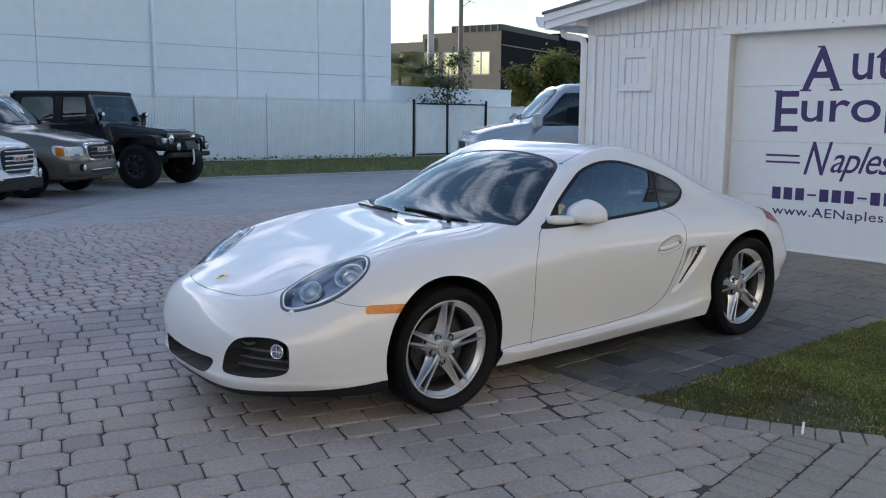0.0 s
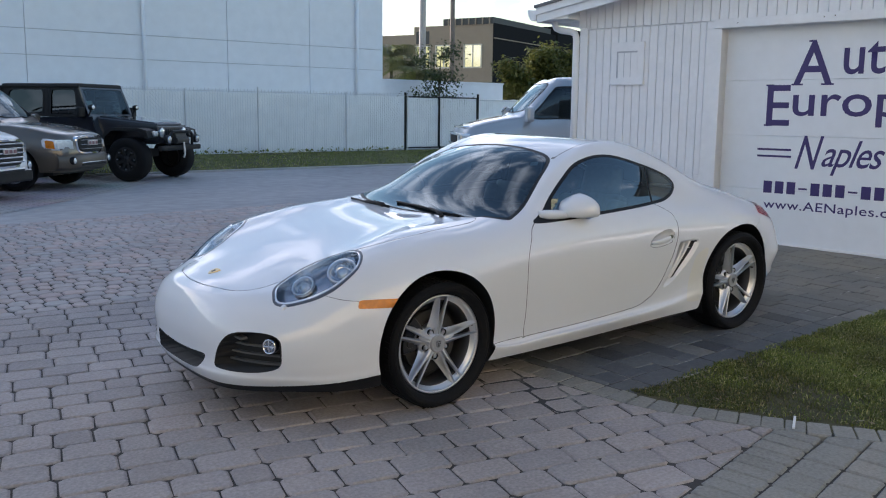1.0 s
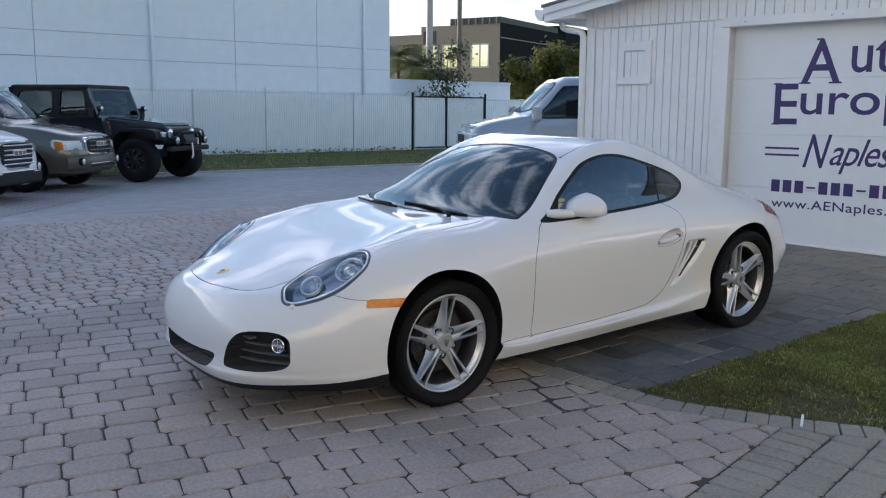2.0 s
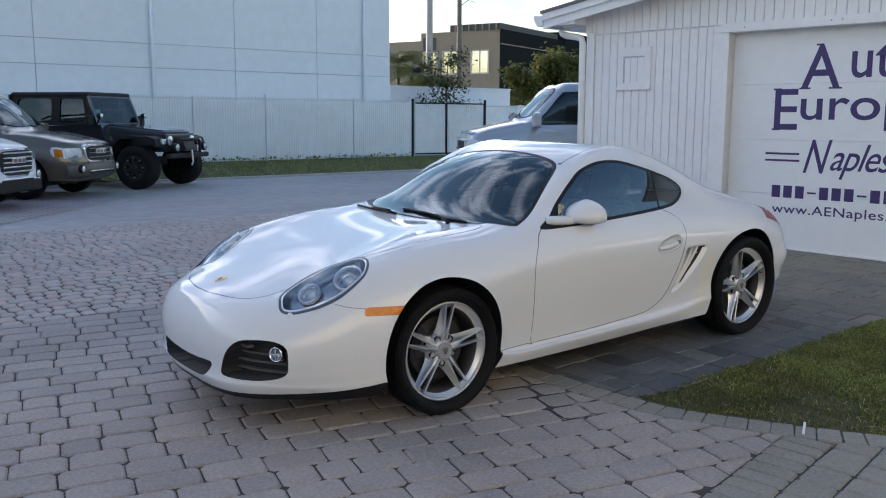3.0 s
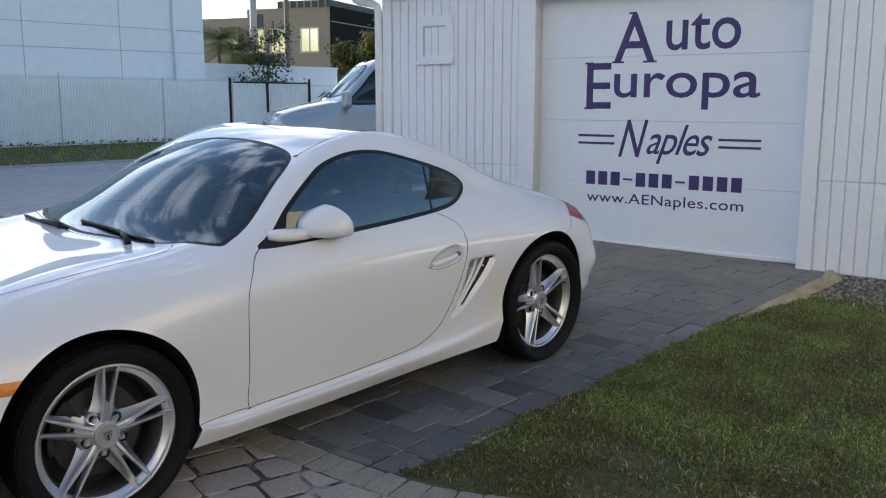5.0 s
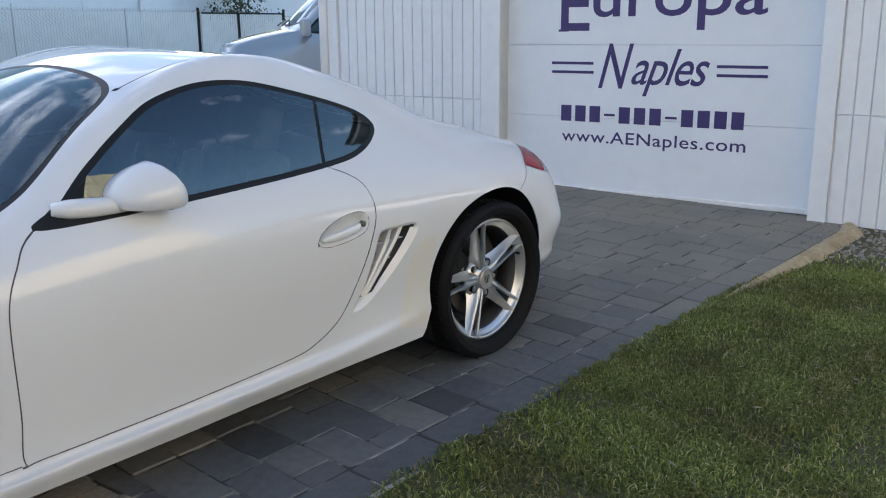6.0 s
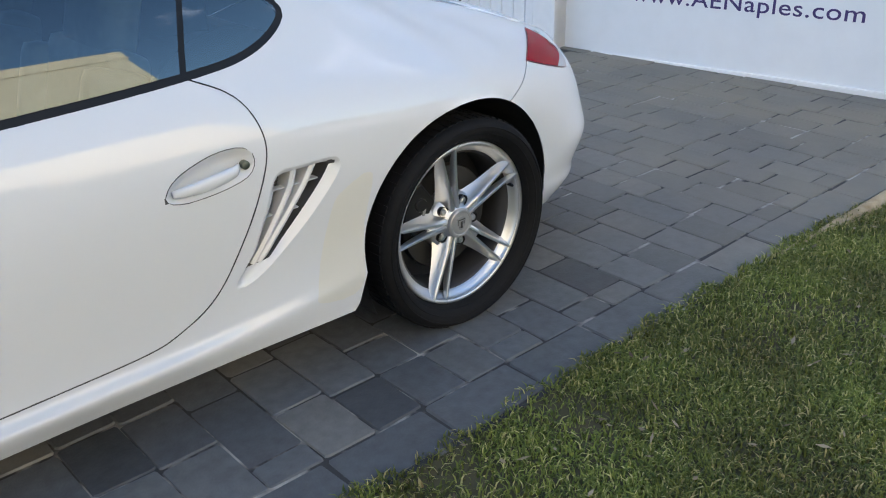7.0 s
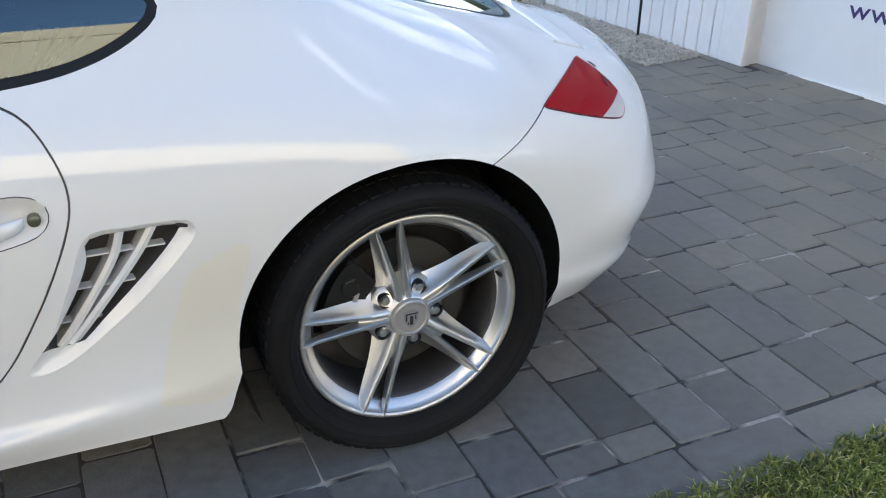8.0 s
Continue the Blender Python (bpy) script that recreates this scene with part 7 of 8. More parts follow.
def wells(vehicle, places, r, y1):
    for x, z in places:
        for side in (-1, 1):
            bm = bmesh.new()
            n = 16
            rings = [[bm.verts.new((x + r * math.cos(a), side * y, z + r * math.sin(a))) for a in (math.pi * (-.1 + 1.2 * k / n) for k in range(n + 1))] for y in (y1, y1 - .35)]
            for j in range(n):
                bm.faces.new((rings[0][j], rings[0][j + 1], rings[1][j + 1], rings[1][j]))
            bm.faces.new(rings[1])
            part("wheel_well", bm, M_gap, vehicle)


# the black off-roader
M_jeep = material("black_car_paint", (0.006, 0.008, 0.016), 0.3, 0.0, 1.0, 0.03)
M_hardtop = material("grained_black_hardtop", (0.010, 0.010, 0.011), 0.6, spec=0.3)
grain(M_hardtop, 200, 0.2, bump=0.2)
jeep = thing("off_roader", "black lifted off-roader with a hardtop and large tyres", "car", facing(4.05, 13.93, .595, -.804))
M_car_glass = glass("dark_car_glass", (0.14, 0.16, 0.17), 0.75, 1.7)


def pierced(loop, holes, place, thick):
    """A flat panel with openings through it: loops in two coordinates, laid out by place(u, v, depth)."""
    bm = bmesh.new()
    edges = []
    for ring in [loop] + holes:
        vs = [bm.verts.new((u, v, 0)) for u, v in ring]
        edges += [bm.edges.new((vs[k], vs[(k + 1) % len(vs)])) for k in range(len(vs))]
    bmesh.ops.triangle_fill(bm, use_beauty=True, edges=edges)
    front = bm.faces[:]
    for f in bmesh.ops.extrude_face_region(bm, geom=front)["geom"]:
        if isinstance(f, bmesh.types.BMVert):
            f.co.z = thick
    for v in bm.verts:
        v.co = Vector(place(v.co.x, v.co.y, v.co.z))
    return bm


def flat_pane(name, loop, place, depth, parent, mat, outward):
    """One flat sheet of glass whose face looks outward."""
    bm = bmesh.new()
    bm.faces.new([bm.verts.new(place(u, v, depth)) for u, v in loop])
    pane = part(name, bm, mat, parent)
    if pane.data.polygons[0].normal.dot(Vector(outward)) < 0:
        pane.data.flip_normals()
    return pane


def loop_of(points, n=5):
    return [(float(q[0]), float(q[1])) for q in outline(points, n)]


# tub with cut-out rear arches
bm = prism(bmesh.new(), [(.84, 1.255), (.70, .80), (.62, .62), (.62, .56), (1.90, .56), (1.93, .72), (2.05, .88), (2.2, .95), (2.64, .95), (2.8, .88), (2.9, .72), (2.93, .60), (3.03, .62), (3.03, 1.23), (1.2, 1.235)], -.765, .765)
bmesh.ops.bevel(bm, geom=[e for e in bm.edges if abs(e.verts[0].co.y - e.verts[1].co.y) < .01], offset=.02, segments=2, affect="EDGES")
part("tub", bm, M_jeep, jeep)
JEEP_DOOR = loop_of([(1.20, 1.30), (1.21, 1.5), (1.25, 1.73), (1.31, 1.785), (1.5, 1.79), (1.77, 1.785), (1.81, 1.74), (1.815, 1.5), (1.81, 1.32), (1.77, 1.285), (1.5, 1.28), (1.24, 1.28)])
JEEP_REAR = loop_of([(2.0, 1.35), (1.99, 1.5), (2.0, 1.72), (2.06, 1.79), (2.3, 1.795), (2.72, 1.79), (2.83, 1.73), (2.86, 1.5), (2.84, 1.35), (2.79, 1.31), (2.4, 1.305), (2.05, 1.31)])
JEEP_SIDE = [(.98, 1.24), (1.17, 1.80), (1.21, 1.86), (1.6, 1.875), (2.9, 1.86), (2.98, 1.80), (3.02, 1.24)]
for side in (-1, 1):
    def lay(u, v, d, side=side):
        return (u, side * (.755 - .075 * (v - 1.24) / .62 - d), v)

    hard = part("hardtop_side", pierced(JEEP_SIDE, [JEEP_DOOR, JEEP_REAR], lay, .035), M_hardtop, jeep, "grained black hardtop side")
    for what, loop in (("door_glass", JEEP_DOOR), ("rear_glass", JEEP_REAR)):
        flat_pane(what, loop, lay, .014, jeep, M_car_glass, (0, side, 0))
        mu, mv = sum(q[0] for q in loop) / len(loop), sum(q[1] for q in loop) / len(loop)
        part("window_seal", pierced([(mu + (u - mu) * 1.045, mv + (v - mv) * 1.06) for u, v in loop], [[(mu + (u - mu) * .97, mv + (v - mv) * .96) for u, v in loop]], lambda u, v, d: lay(u, v, d - .008), .012), M_black, jeep)
    part("door_line", tube(bmesh.new(), [lay(1.87, 1.80, -.001), lay(1.88, 1.26, -.001), (1.88, side * .767, 1.1), (1.86, side * .767, .70)], .005, 5), M_gap, jeep)
part("hardtop_roof", new_box(1.14, -.70, 1.80, 3.01, .70, 1.908, .05), M_hardtop, jeep, "grained black hardtop")
part("hardtop_back", new_box(2.985, -.74, 1.24, 3.02, .74, 1.86, .01), M_hardtop, jeep)


def screen_at(u, v, d):
    return (.93 + .225 * v + d * .9, u, 1.255 + .60 * v - d * .35)


frame_loop = [(-.735, 0), (.735, 0), (.685, 1), (-.685, 1)]
pane_loop = loop_of([(-.66, .10), (-.62, .07), (0, .06), (.62, .07), (.66, .10), (.65, .5), (.625, .86), (.59, .90), (0, .91), (-.59, .90), (-.625, .86), (-.65, .5)], 3)
windscreen = part("windscreen_frame", pierced(frame_loop, [pane_loop], screen_at, .04), M_jeep, jeep, "black flat windscreen frame")
flat_pane("windscreen", pane_loop, screen_at, .012, windscreen, M_screen, (-1, 0, .3))
part("dashboard", new_box(1.0, -.70, 1.0, 1.25, .70, 1.27, .03), M_leather, jeep)
bm = bmesh.new()
prism(bm, [(-.42, .72), (-.44, 1.11), (-.38, 1.15), (.86, 1.275), (.86, .72)], -.55, .55)
bmesh.ops.bevel(bm, geom=[e for e in bm.edges if e.calc_length() > .5], offset=.05, segments=3, affect="EDGES")
for v in bm.verts:
    v.co.y *= .80 + .25 * (v.co.x + .42)
part("hood", bm, M_jeep, jeep, smooth=False)
grille = part("grille", new_box(-.475, -.52, .74, -.43, .52, 1.09, .03), M_jeep, jeep)
for k in range(7):
    part("grille_slot", new_box(-.482, -.26 + k * .075, .80, -.47, -.215 + k * .075, 1.03, .01), M_gap, grille)
for side in (-1, 1):
    lamp = part("headlight", tube(bmesh.new(), [(-.43, side * .40, .95), (-.49, side * .40, .95)], .10, 20), M_chrome, jeep)
    part("lens", lathe_x(-.495, side * .40, .95, .092), M_lamp, lamp)
    part("indicator", new_box(-.535, side * .66 - .06, .88, -.45, side * .66 + .06, .985, .02), M_lamp, jeep)
    bm = bmesh.new()
    prism(bm, [(-.50, .86), (-.46, 1.0), (-.30, 1.045), (.35, 1.045), (.52, .92), (.60, .70), (.55, .70), (.46, .88), (.32, .99), (-.28, .99), (-.42, .95), (-.45, .84)], side * .58, side * .90)
    part("fender_flare", bm, M_hardtop, jeep)
    bm = bmesh.new()
    prism(bm, [(1.86, .62), (1.95, .85), (2.12, 1.0), (2.72, 1.0), (2.92, .85), (2.97, .68), (2.92, .68), (2.86, .84), (2.70, .95), (2.14, .95), (2.0, .83), (1.91, .62)], side * .74, side * .90)
    part("fender_flare", bm, M_hardtop, jeep)
    part("mirror", new_box(.98, side * .86 - .1, 1.24, 1.08, side * .86 + .08, 1.44, .03), M_black, jeep)
    spot = part("cowl_lamp", tube(bmesh.new(), [(.90, side * .735, 1.43), (.82, side * .735, 1.44)], .055, 16), M_black, jeep)
    part("lens", lathe_x(.815, side * .735, 1.44, .045), M_lamp, spot)
    part("lamp_bracket", tube(bmesh.new(), [(.94, side * .72, 1.27), (.87, side * .735, 1.40)], .018, 6), M_black, jeep)
    fog = part("bumper_lamp", tube(bmesh.new(), [(-.66, side * .52, .82), (-.73, side * .52, .82)], .085, 16), M_black, jeep)
    part("lens", lathe_x(-.735, side * .52, .82, .07), M_reflector, fog)
    part("side_step", tube(bmesh.new(), [(.62, side * .80, .52), (1.82, side * .80, .52)], .04, 8), M_black, jeep)
    part("door_handle", new_box(1.6, side * .80 - .015, 1.05, 1.72, side * .80 + .015, 1.08, .005), M_black, jeep)
    for x in (0, 2.42):
        w_ = road_wheel(jeep, x, side * .93, .43, .235, M_dark, 8, side, .30)
        for k in range(8):
            a = 2 * math.pi * k / 8
            part("lug", lathe(bmesh.new(), [(0, -.012 * -side), (.014, -.012 * -side), (.014, .02 * -side)], 8, centre=(x + .19 * math.cos(a), side * .93, .43 + .19 * math.sin(a))), M_silver, w_)
part("bumper", new_box(-.70, -.72, .60, -.58, .72, .70, .03), M_hardtop, jeep, "black steel winch bumper")
bm = bmesh.new()
tube(bm, [(-.66, -.42, .68), (-.68, -.40, .90), (-.68, -.34, .97), (-.68, .34, .97), (-.68, .40, .90), (-.66, .42, .68)], .03, 8)
part("bull_bar", bm, M_black, jeep)
part("winch", tube(bmesh.new(), [(-.66, -.22, .80), (-.66, .22, .80)], .07, 12), M_steel, jeep)
part("recovery_hook", tube(bmesh.new(), [(-.73, .0, .76), (-.75, .0, .52), (-.73, .02, .45)], .02, 6), M_silver, jeep)
part("fender_lamp", new_box(-.43, -.915, .93, -.33, -.89, .985, .01), M_lamp, jeep)
part("winch_guard", new_box(-.03, -.20, -.13, .03, .20, .13, .02, pose(-.655, 0, .86, 0, 18, 0)), M_steel, jeep, "grey tilted winch guard")
part("chassis", new_box(.1, -.38, .44, 3.0, .38, .60), M_gap, jeep)
part("seat_row", new_box(1.5, -.6, .8, 1.75, .6, 1.45, .05), M_leather, jeep)
part("wiper", tube(bmesh.new(), [(.90, .1, 1.275), (.945, .42, 1.34)], .008, 5), M_black, jeep)
part("wiper", tube(bmesh.new(), [(.90, -.4, 1.275), (.945, -.1, 1.34)], .008, 5), M_black, jeep)
part("windscreen_paper", new_box(-.004, -.08, -.10, .004, .08, .10, .001, pose(1.06, .50, 1.47, 0, 20, 0)), M_white, jeep, "white paper behind the windscreen")


# two sport-utility vehicles with the same build
def make_suv(name, label, m, paint, lower, chrome_bars, amber, wheelbase=2.87, h=1.80, low=.62, fore=0.0):
    car = thing(name, label, "car", m)
    L = wheelbase + .95
    C = [(-.82, 0, .98), (-.74, 0, 1.02), (-.3, 0, 1.11), (.04, 0, 1.16), (.30, 0, 1.21), (1.00, 0, h - .06), (1.65, 0, h), (2.9, 0, h - .02), (L - .25, 0, h - .08), (L - .02, 0, 1.3), (L, 0, 1.0)]
    Rl = [(-.84, 0, .96), (-.78, .55, .97), (-.3, .72, 1.08), (.06, .74, 1.13), (.42, .74, 1.19), (1.06, .62, h - .10), (1.65, .61, h - .045), (2.9, .60, h - .06), (L - .3, .60, h - .13), (L - .05, .58, 1.28), (L + .02, 0, 1.0)]
    Bl = [(-.88, 0, .86), (-.82, .68, .86), (-.3, .86, .97), (.06, .88, 1.02), (.42, .885, 1.05), (1.06, .885, 1.07), (1.9, .885, 1.08), (2.9, .88, 1.10), (L - .3, .85, 1.10), (L, .74, 1.05), (L + .06, 0, .95)]
    Wl = [(-.93, 0, .62), (-.86, .74, .62), (-.3, .92, .70), (.06, .935, .74), (.42, .935, .75), (1.06, .935, .75), (1.9, .935, .75), (2.9, .935, .75), (L - .3, .90, .75), (L + .02, .78, .7), (L + .1, 0, .7)]
    Fl = [(-.88, 0, .32), (-.80, .70, .32), (-.3, .86, .32), (.06, .87, .30), (.42, .87, .30), (1.06, .87, .30), (1.9, .87, .30), (2.9, .87, .30), (L - .3, .84, .36), (L, .72, .40), (L + .06, 0, .40)]
    src, nm = shell([C, Rl, Bl, Wl, Fl], [
        ("", circ(0, .37, .43, .5), 0, ""), ("", circ(wheelbase, .37, .43, .5), 0, ""),
        ("windscreen", top_shape([(.34, 0), (.38, .3), (.48, .62), (.56, .64), (.94, .56), (1.0, .3), (1.01, 0), (.88, -.3), (.38, -.3)], 1.17), .02, "seal"),
        ("door_glass", side_shape([(.56, 1.14), (.80, 1.33), (1.10, h - .17), (1.3, h - .13), (1.92, h - .13), (1.94, 1.4), (1.92, 1.14), (1.2, 1.12)], .4), .02, "seal"),
        ("rear_glass", side_shape([(2.02, 1.14), (2.0, 1.4), (2.03, h - .13), (2.5, h - .13), (2.78, h - .14), (2.82, 1.4), (2.78, 1.15), (2.4, 1.14)], .4), .02, "seal"),
        ("cladding", limited(lambda p: p[:, 2] - .60, lambda p: p[:, 2] < .7), 0, "")])
    finish(src, nm, car, {"body": (paint, "body_shell", ""), "windscreen": (M_screen, "windscreen", ""), "door_glass": (M_car_glass, "door_glass", ""), "rear_glass": (M_car_glass, "rear_glass", ""), "seal": (M_black, "window_seal", ""), "cladding": (lower, "cladding", "")})
    wells(car, ((0, .37), (wheelbase, .37)), .435, .88)
    part("underbody", new_box(-.6, -.7, .26, L - .1, .7, .36), M_gap, car)
    part("seat_row", new_box(1.5, -.6, .8, 1.75, .6, 1.4, .06), M_leather, car)
    part("dashboard", new_box(.38, -.7, .9, .75, .7, 1.1, .05), M_leather, car)
    bm, rings = bmesh.new(), []
    for k in range(17):
        y = -.84 + 1.68 * k / 16
        dx = .95 * max(0, abs(y) - .38) ** 2
        rings.append([bm.verts.new((px + dx, y, pz)) for px, pz in ((-.70, .36), (-.93, .36), (-.985, .41), (-.995, .50), (-.985, .59), (-.94, .632), (-.70, .65))])
    for a, b in zip(rings, rings[1:]):
        for k in range(6):
            bm.faces.new((a[k], a[k + 1], b[k + 1], b[k]))
    bumper = part("bumper", bm, lower, car, smooth=True)
    part("bumper_slot", new_box(-1.004, -.42, .425, -.95, .42, .465, .008), M_gap, bumper)
    part("bumper_foil", new_box(-1.012, -.44, .468, -.95, .44, .485, .006), M_chrome, bumper)
    mid, tall = (low + .945) / 2, (.945 - low) / 2

    def shield(w, h_, x0, x1):
        """A rounded plate across the nose, narrower at its foot and swept back at its ends."""
        ring = []
        for k in range(40):
            a = 2 * math.pi * k / 40
            y, z = (math.copysign(abs(q) ** .42, q) for q in (math.cos(a), math.sin(a)))
            ring.append((w * y * (1 + .07 * z), h_ * z))
        bm = bmesh.new()
        rings = [[bm.verts.new((x + d + .22 * (y * f) ** 2, y * f, mid + z * f)) for y, z in ring] for x, d, f in ((x1, 0, 1.0), (x0, .012, 1.0), (x0, 0, .975), (x0, 0, .5))]
        for a, b in zip(rings, rings[1:]):
            for k in range(40):
                bm.faces.new((a[k], a[(k + 1) % 40], b[(k + 1) % 40], b[k]))
        bm.faces.new(rings[-1])
        return bm

    g = part("grille", shield(.46, tall, -.968 - fore, -.86), M_chrome, car, "chrome-framed grille")
    part("grille_mesh", shield(.425, tall - .034, -.975 - fore, -.93), M_gap, g)
    for k in range(chrome_bars):
        z = low + .055 + (.85 - low) * (k + .5) / chrome_bars
        bm = new_box(-.983 - fore, -.375, z - .011, -.955 - fore, .375, z + .011, .004) if chrome_bars > 3 else new_box(-.980 - fore, -.38, z - .005, -.955 - fore, .38, z + .005, .002)
        part("grille_bar", bm, M_chrome if chrome_bars > 3 else M_grey, g)
    for y in (-.115, 0, .115):
        badge = part("badge", new_box(-.994 - fore, y - .052, mid - .04 + .03, -.966 - fore, y + .052, mid + .045 + .03, .008), M_badge, g, "plain bright bar badge")
        part("badge_face", new_box(-.998 - fore, y - .038, mid - .024 + .03, -.98 - fore, y + .038, mid + .030 + .03, .004), M_badge_red, badge)
    if not amber:
        part("valance", new_box(-.99, -.66, .27, -.80, .66, .445, .03), M_black, car)
        part("valance_strip", new_box(-1.002, -.60, .445, -.9, .60, .462, .004), M_chrome, car)
    for side in (-1, 1):
        bm = bmesh.new()
        prism(bm, [(-.955, .70), (-.935, .875), (-.74, .905), (-.66, .89), (-.68, .715)], side * .54, side * .875)
        bmesh.ops.bevel(bm, geom=bm.edges[:], offset=.025, segments=2, affect="EDGES")
        for v in bm.verts:
            v.co.x += .50 * max(0, abs(v.co.y) - .46) ** 1.2
        lamp = part("headlight", bm, M_suv_lamp, car, "clear headlight with amber corner")
        if amber:
            bm = prism(bmesh.new(), [(-.925, .728), (-.905, .852), (-.79, .872), (-.75, .86), (-.765, .738)], side * .77, side * .879)
            for v in bm.verts:
                v.co.x += .50 * (abs(v.co.y) - .46) ** 1.2
            part("indicator", bm, M_amber, lamp, "amber corner lens")
        fog = part("fog_light", tube(bmesh.new(), [(-.86, side * .62, .52), (-.965, side * .62, .52)], .07, 16), M_black, car)
        part("lens", lathe_x(-.968, side * .62, .52, .055), M_lamp, fog)
        mir = part("mirror", new_box(.62, side * 1.03 - .12, 1.12, .78, side * 1.03 + .1, 1.30, .05), paint, car)
        for x in (0, wheelbase):
            road_wheel(car, x, side * .925, .37, .235, M_silver, 6, side)
        part("door_handle", new_box(1.72, side * .93 - .02, .93, 1.9, side * .93 + .02, .97, .01), paint, car)
        part("wiper", tube(bmesh.new(), [(.34, side * .3 + .1, 1.235), (.46, side * .3 + .48, 1.30)], .01, 5), M_black, car)
        part("roof_rail", tube(bmesh.new(), [(1.5, side * .56, h + .0), (1.7, side * .56, h + .05), (2.9, side * .56, h + .04), (3.1, side * .56, h - .02)], .018, 6), M_black, car)
    return car


M_taupe = material("taupe_car_paint", (0.115, 0.098, 0.082), 0.3, 0.4, 1.0, 0.03)
M_taupe_low = material("taupe_bumper", (0.10, 0.085, 0.068), 0.4, 0.2)
M_white_car = material("plain_white_car_paint", (0.72, 0.73, 0.75), 0.35, 0.0, 1.0, 0.03)
M_badge = material("badge_grey", (0.62, 0.58, 0.58), 0.3, 0.6)
M_badge_red = material("badge_red", (0.26, 0.13, 0.14), 0.35)
M_suv_lamp = material("bright_headlight", (0.86, 0.87, 0.88), 0.12, 0.35, 1.0)
grain(M_suv_lamp, 14, 0.3)
make_suv("taupe_suv", "taupe sport-utility vehicle with a chrome-framed grille", facing(1.64, 12.92, .72, -.69), M_taupe, M_taupe_low, 3, True)
make_suv("white_suv", "white sport-utility vehicle with a barred chrome grille", facing(-.14, 11.23, .72, -.69), M_white_car, M_white_car, 5, False, low=.50, fore=.045)

# the silver van beside the garage
M_van = material("silver_van_paint", (0.42, 0.44, 0.46), 0.3, 0.5, 1.0, 0.04)
van = thing("cargo_van", "silver full-size van parked beside the garage", "van", facing(8.58, 8.44, -.85, .53) @ Matrix.Diagonal((1, 1, .96, 1)))
V_C = [(-.72, 0, 1.08), (-.66, 0, 1.14), (-.3, 0, 1.25), (.10, 0, 1.34), (.22, 0, 1.40), (.80, 0, 1.95), (1.3, 0, 2.05), (3.0, 0, 2.08), (4.6, 0, 2.05), (4.75, 0, 1.6)]
V_R = [(-.74, 0, 1.05), (-.69, .6, 1.10), (-.3, .74, 1.22), (.14, .78, 1.31), (.34, .80, 1.38), (.86, .78, 1.91), (1.3, .78, 2.0), (3.0, .78, 2.02), (4.5, .76, 2.0), (4.78, 0, 1.5)]
V_B = [(-.77, 0, .95), (-.72, .74, .98), (-.3, .88, 1.08), (.14, .92, 1.18), (.40, .94, 1.24), (.90, .95, 1.30), (1.3, .95, 1.32), (3.0, .95, 1.32), (4.6, .92, 1.3), (4.8, 0, 1.2)]
V_W = [(-.80, 0, .68), (-.75, .82, .70), (-.3, .97, .78), (.14, 1.0, .82), (.40, 1.0, .84), (.90, 1.01, .86), (1.3, 1.01, .86), (3.0, 1.01, .86), (4.65, .98, .86), (4.82, 0, .8)]
V_F = [(-.80, 0, .36), (-.75, .80, .36), (-.3, .95, .36), (.14, .97, .36), (.40, .97, .36), (.90, .97, .36), (1.3, .97, .36), (3.0, .97, .36), (4.65, .95, .42), (4.8, 0, .42)]
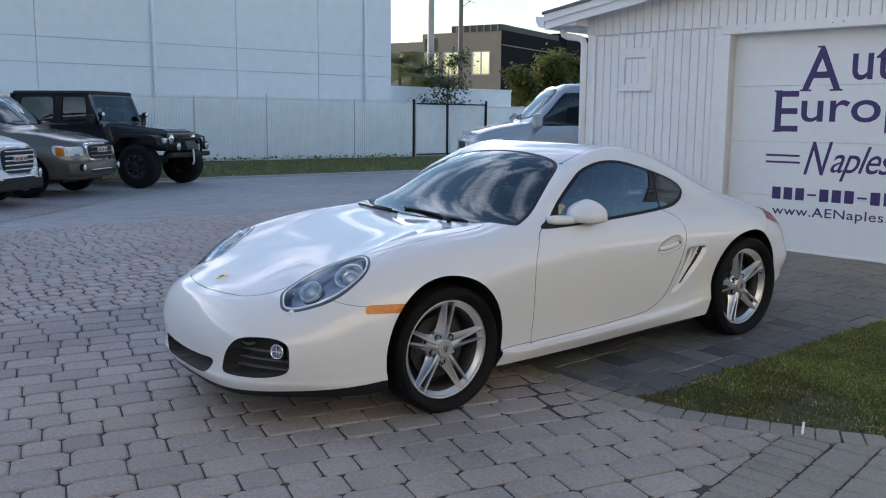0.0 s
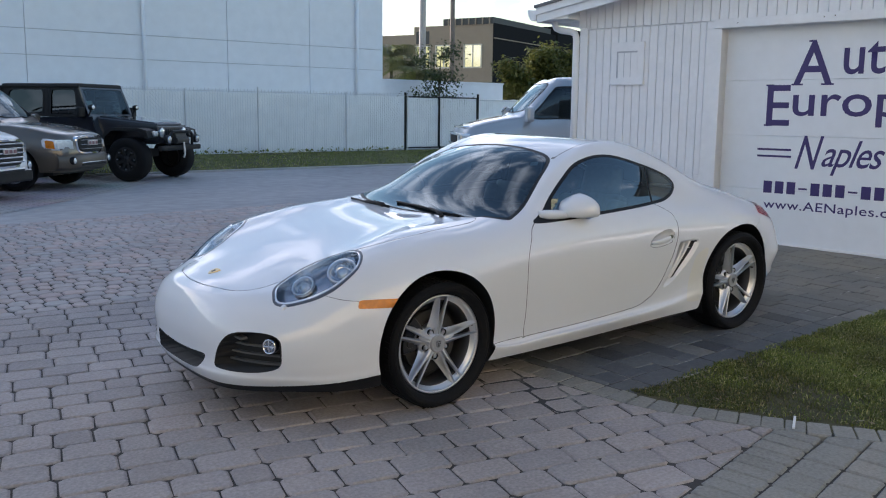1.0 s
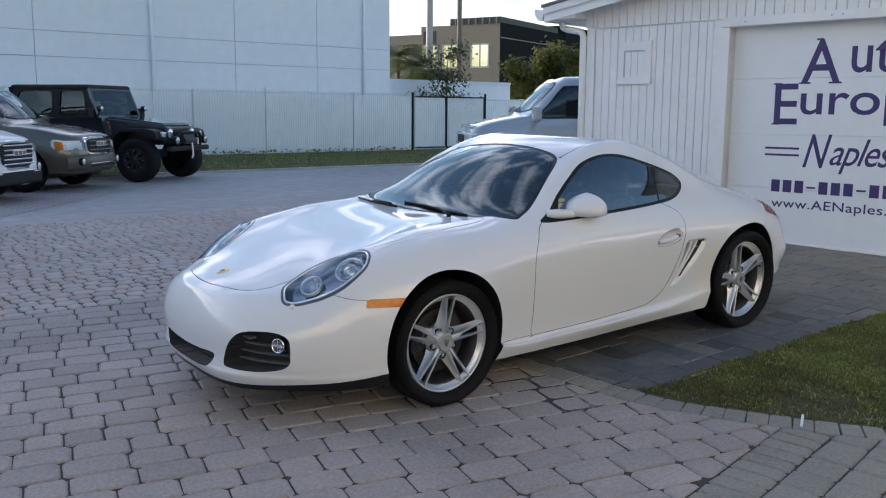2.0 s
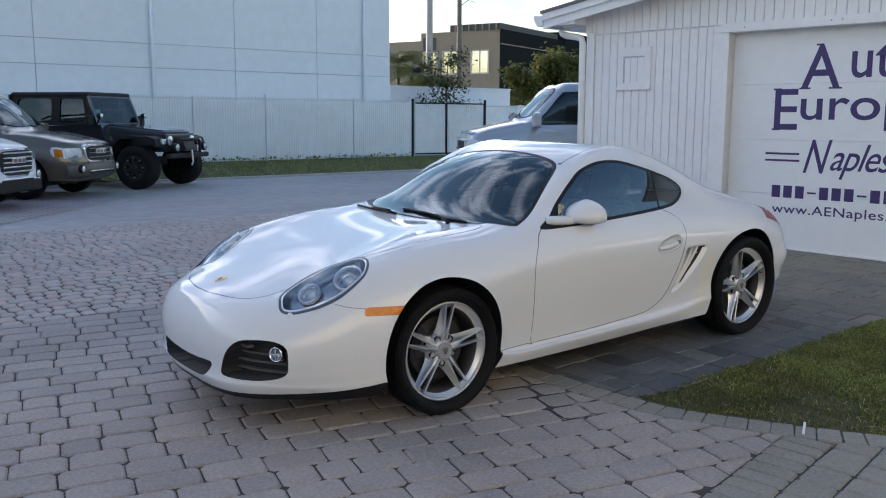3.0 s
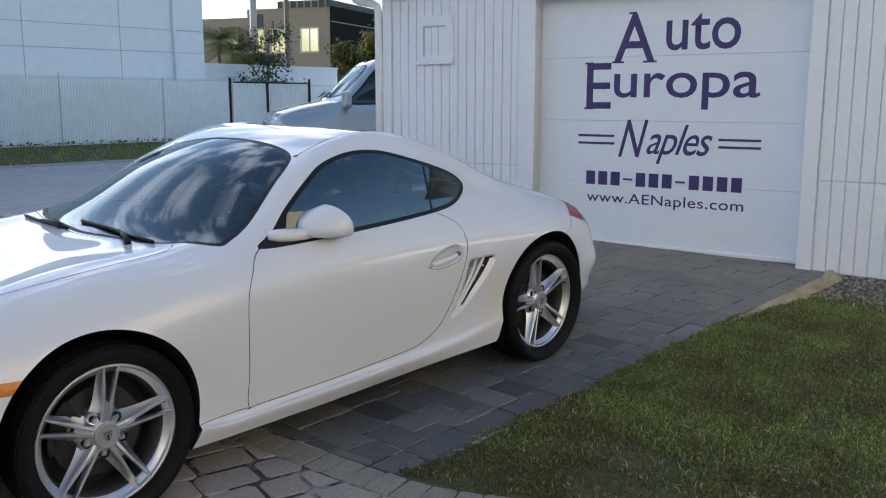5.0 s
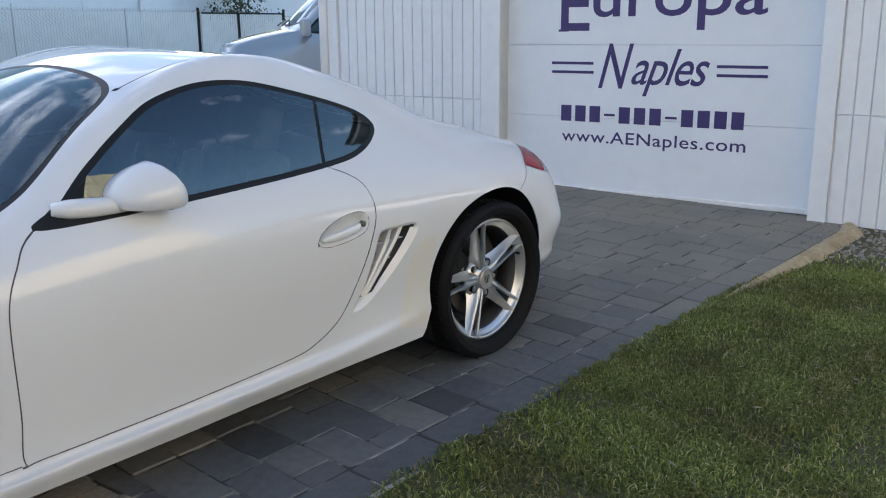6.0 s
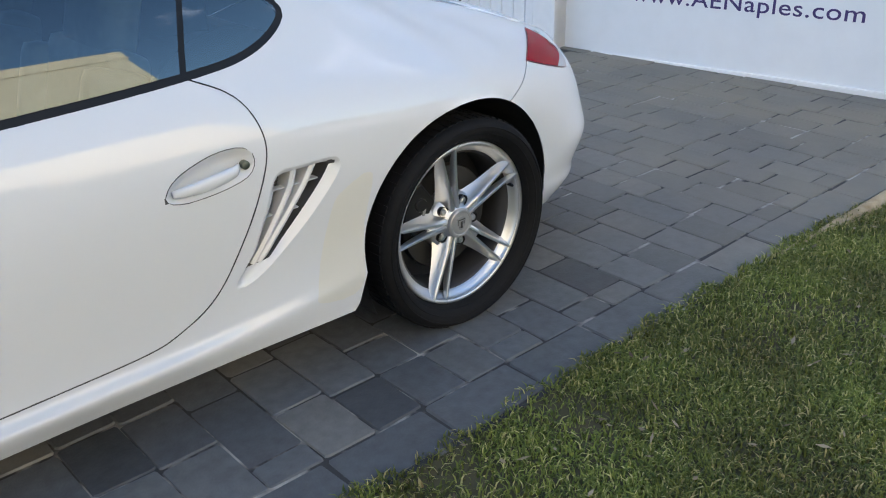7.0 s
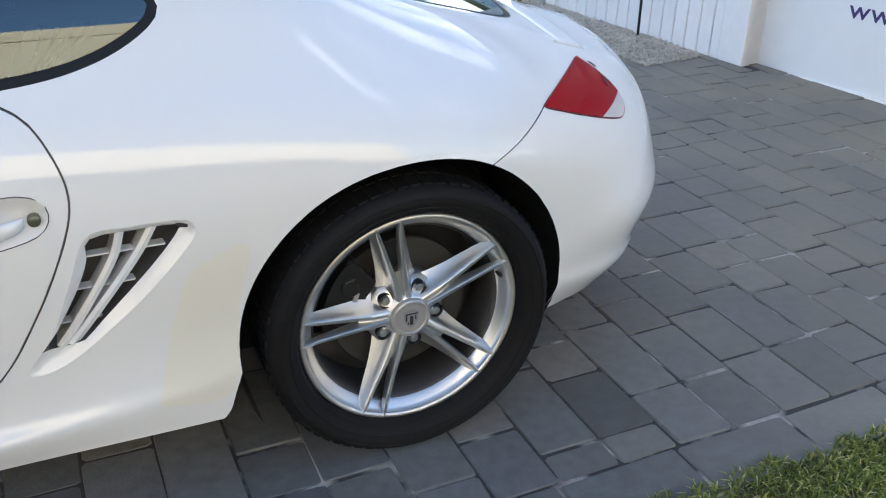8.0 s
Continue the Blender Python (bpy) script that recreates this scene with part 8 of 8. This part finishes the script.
src, nm = shell([V_C, V_R, V_B, V_W, V_F], [
    ("", circ(0, .36, .44, .5), 0, ""), ("", circ(3.5, .36, .44, .5), 0, ""),
    ("windscreen", top_shape([(.22, 0), (.26, .4), (.38, .76), (.48, .765), (.80, .74), (.82, .4), (.80, 0), (.7, -.4), (.3, -.4)], 1.3), .03, "seal"),
    ("door_glass", side_shape([(.47, 1.29), (.66, 1.56), (.88, 1.83), (1.0, 1.88), (1.5, 1.88), (1.56, 1.84), (1.56, 1.33), (1.5, 1.28), (1.0, 1.275)], .4), .03, "seal"),
    ("cargo_glass", side_shape([(1.85, 1.38), (1.84, 1.82), (1.95, 1.88), (2.9, 1.88), (3.0, 1.80), (3.0, 1.42), (2.9, 1.36)], .4), .03, "seal")])
finish(src, nm, van, {"body": (M_van, "body_shell", ""), "windscreen": (M_screen, "windscreen", ""), "door_glass": (M_car_glass, "door_glass", ""), "cargo_glass": (M_car_glass, "cargo_glass", ""), "seal": (M_black, "window_seal", "")})
wells(van, ((0, .36), (3.5, .36)), .445, .96)
part("underbody", new_box(-.6, -.8, .30, 4.6, .8, .40), M_gap, van)
part("bumper", new_box(-.88, -.92, .42, -.72, .92, .66, .04), M_chrome, van)
vg = part("grille", new_box(-.80, -.5, .76, -.74, .5, 1.0, .03), M_chrome, van)
part("grille_mesh", new_box(-.81, -.44, .80, -.78, .44, .96, .02), M_gap, vg)
part("seat_row", new_box(1.35, -.75, .9, 1.6, .75, 1.75, .08), M_leather, van)
part("side_badge", tube(bmesh.new(), [(.66, -1.005, .80), (.66, -1.02, .80)], .045, 16), M_dark, van)
part("side_moulding", new_box(.44, -1.018, .735, 4.4, -.995, .79, .006), M_van, van)
for side in (-1, 1):
    part("headlight", new_box(-.80, side * .70 - .17, .76, -.60, side * .70 + .17, 1.0, .04), M_lamp, van)
    part("indicator", new_box(-.72, side * .86 - .05, .62, -.5, side * .90 + .02, .74, .02), M_amber, van)
    arm = part("mirror", new_box(.32, side * 1.16 - .13, 1.22, .46, side * 1.16 + .13, 1.50, .05), M_van, van)
    part("mirror_arm", tube(bmesh.new(), [(.48, side * .95, 1.25), (.42, side * 1.08, 1.28)], .03, 6), M_black, arm)
    for x in (0, 3.5):
        road_wheel(van, x, side * .98, .36, .21, M_silver, 6, side)
    part("wiper", tube(bmesh.new(), [(.16, side * .35, 1.40), (.34, side * .35 + .45, 1.50)], .012, 5), M_black, van)
part("hood_ornament", new_box(-.72, -.70, 1.085, -.60, .70, 1.135, .02), M_chrome, van)
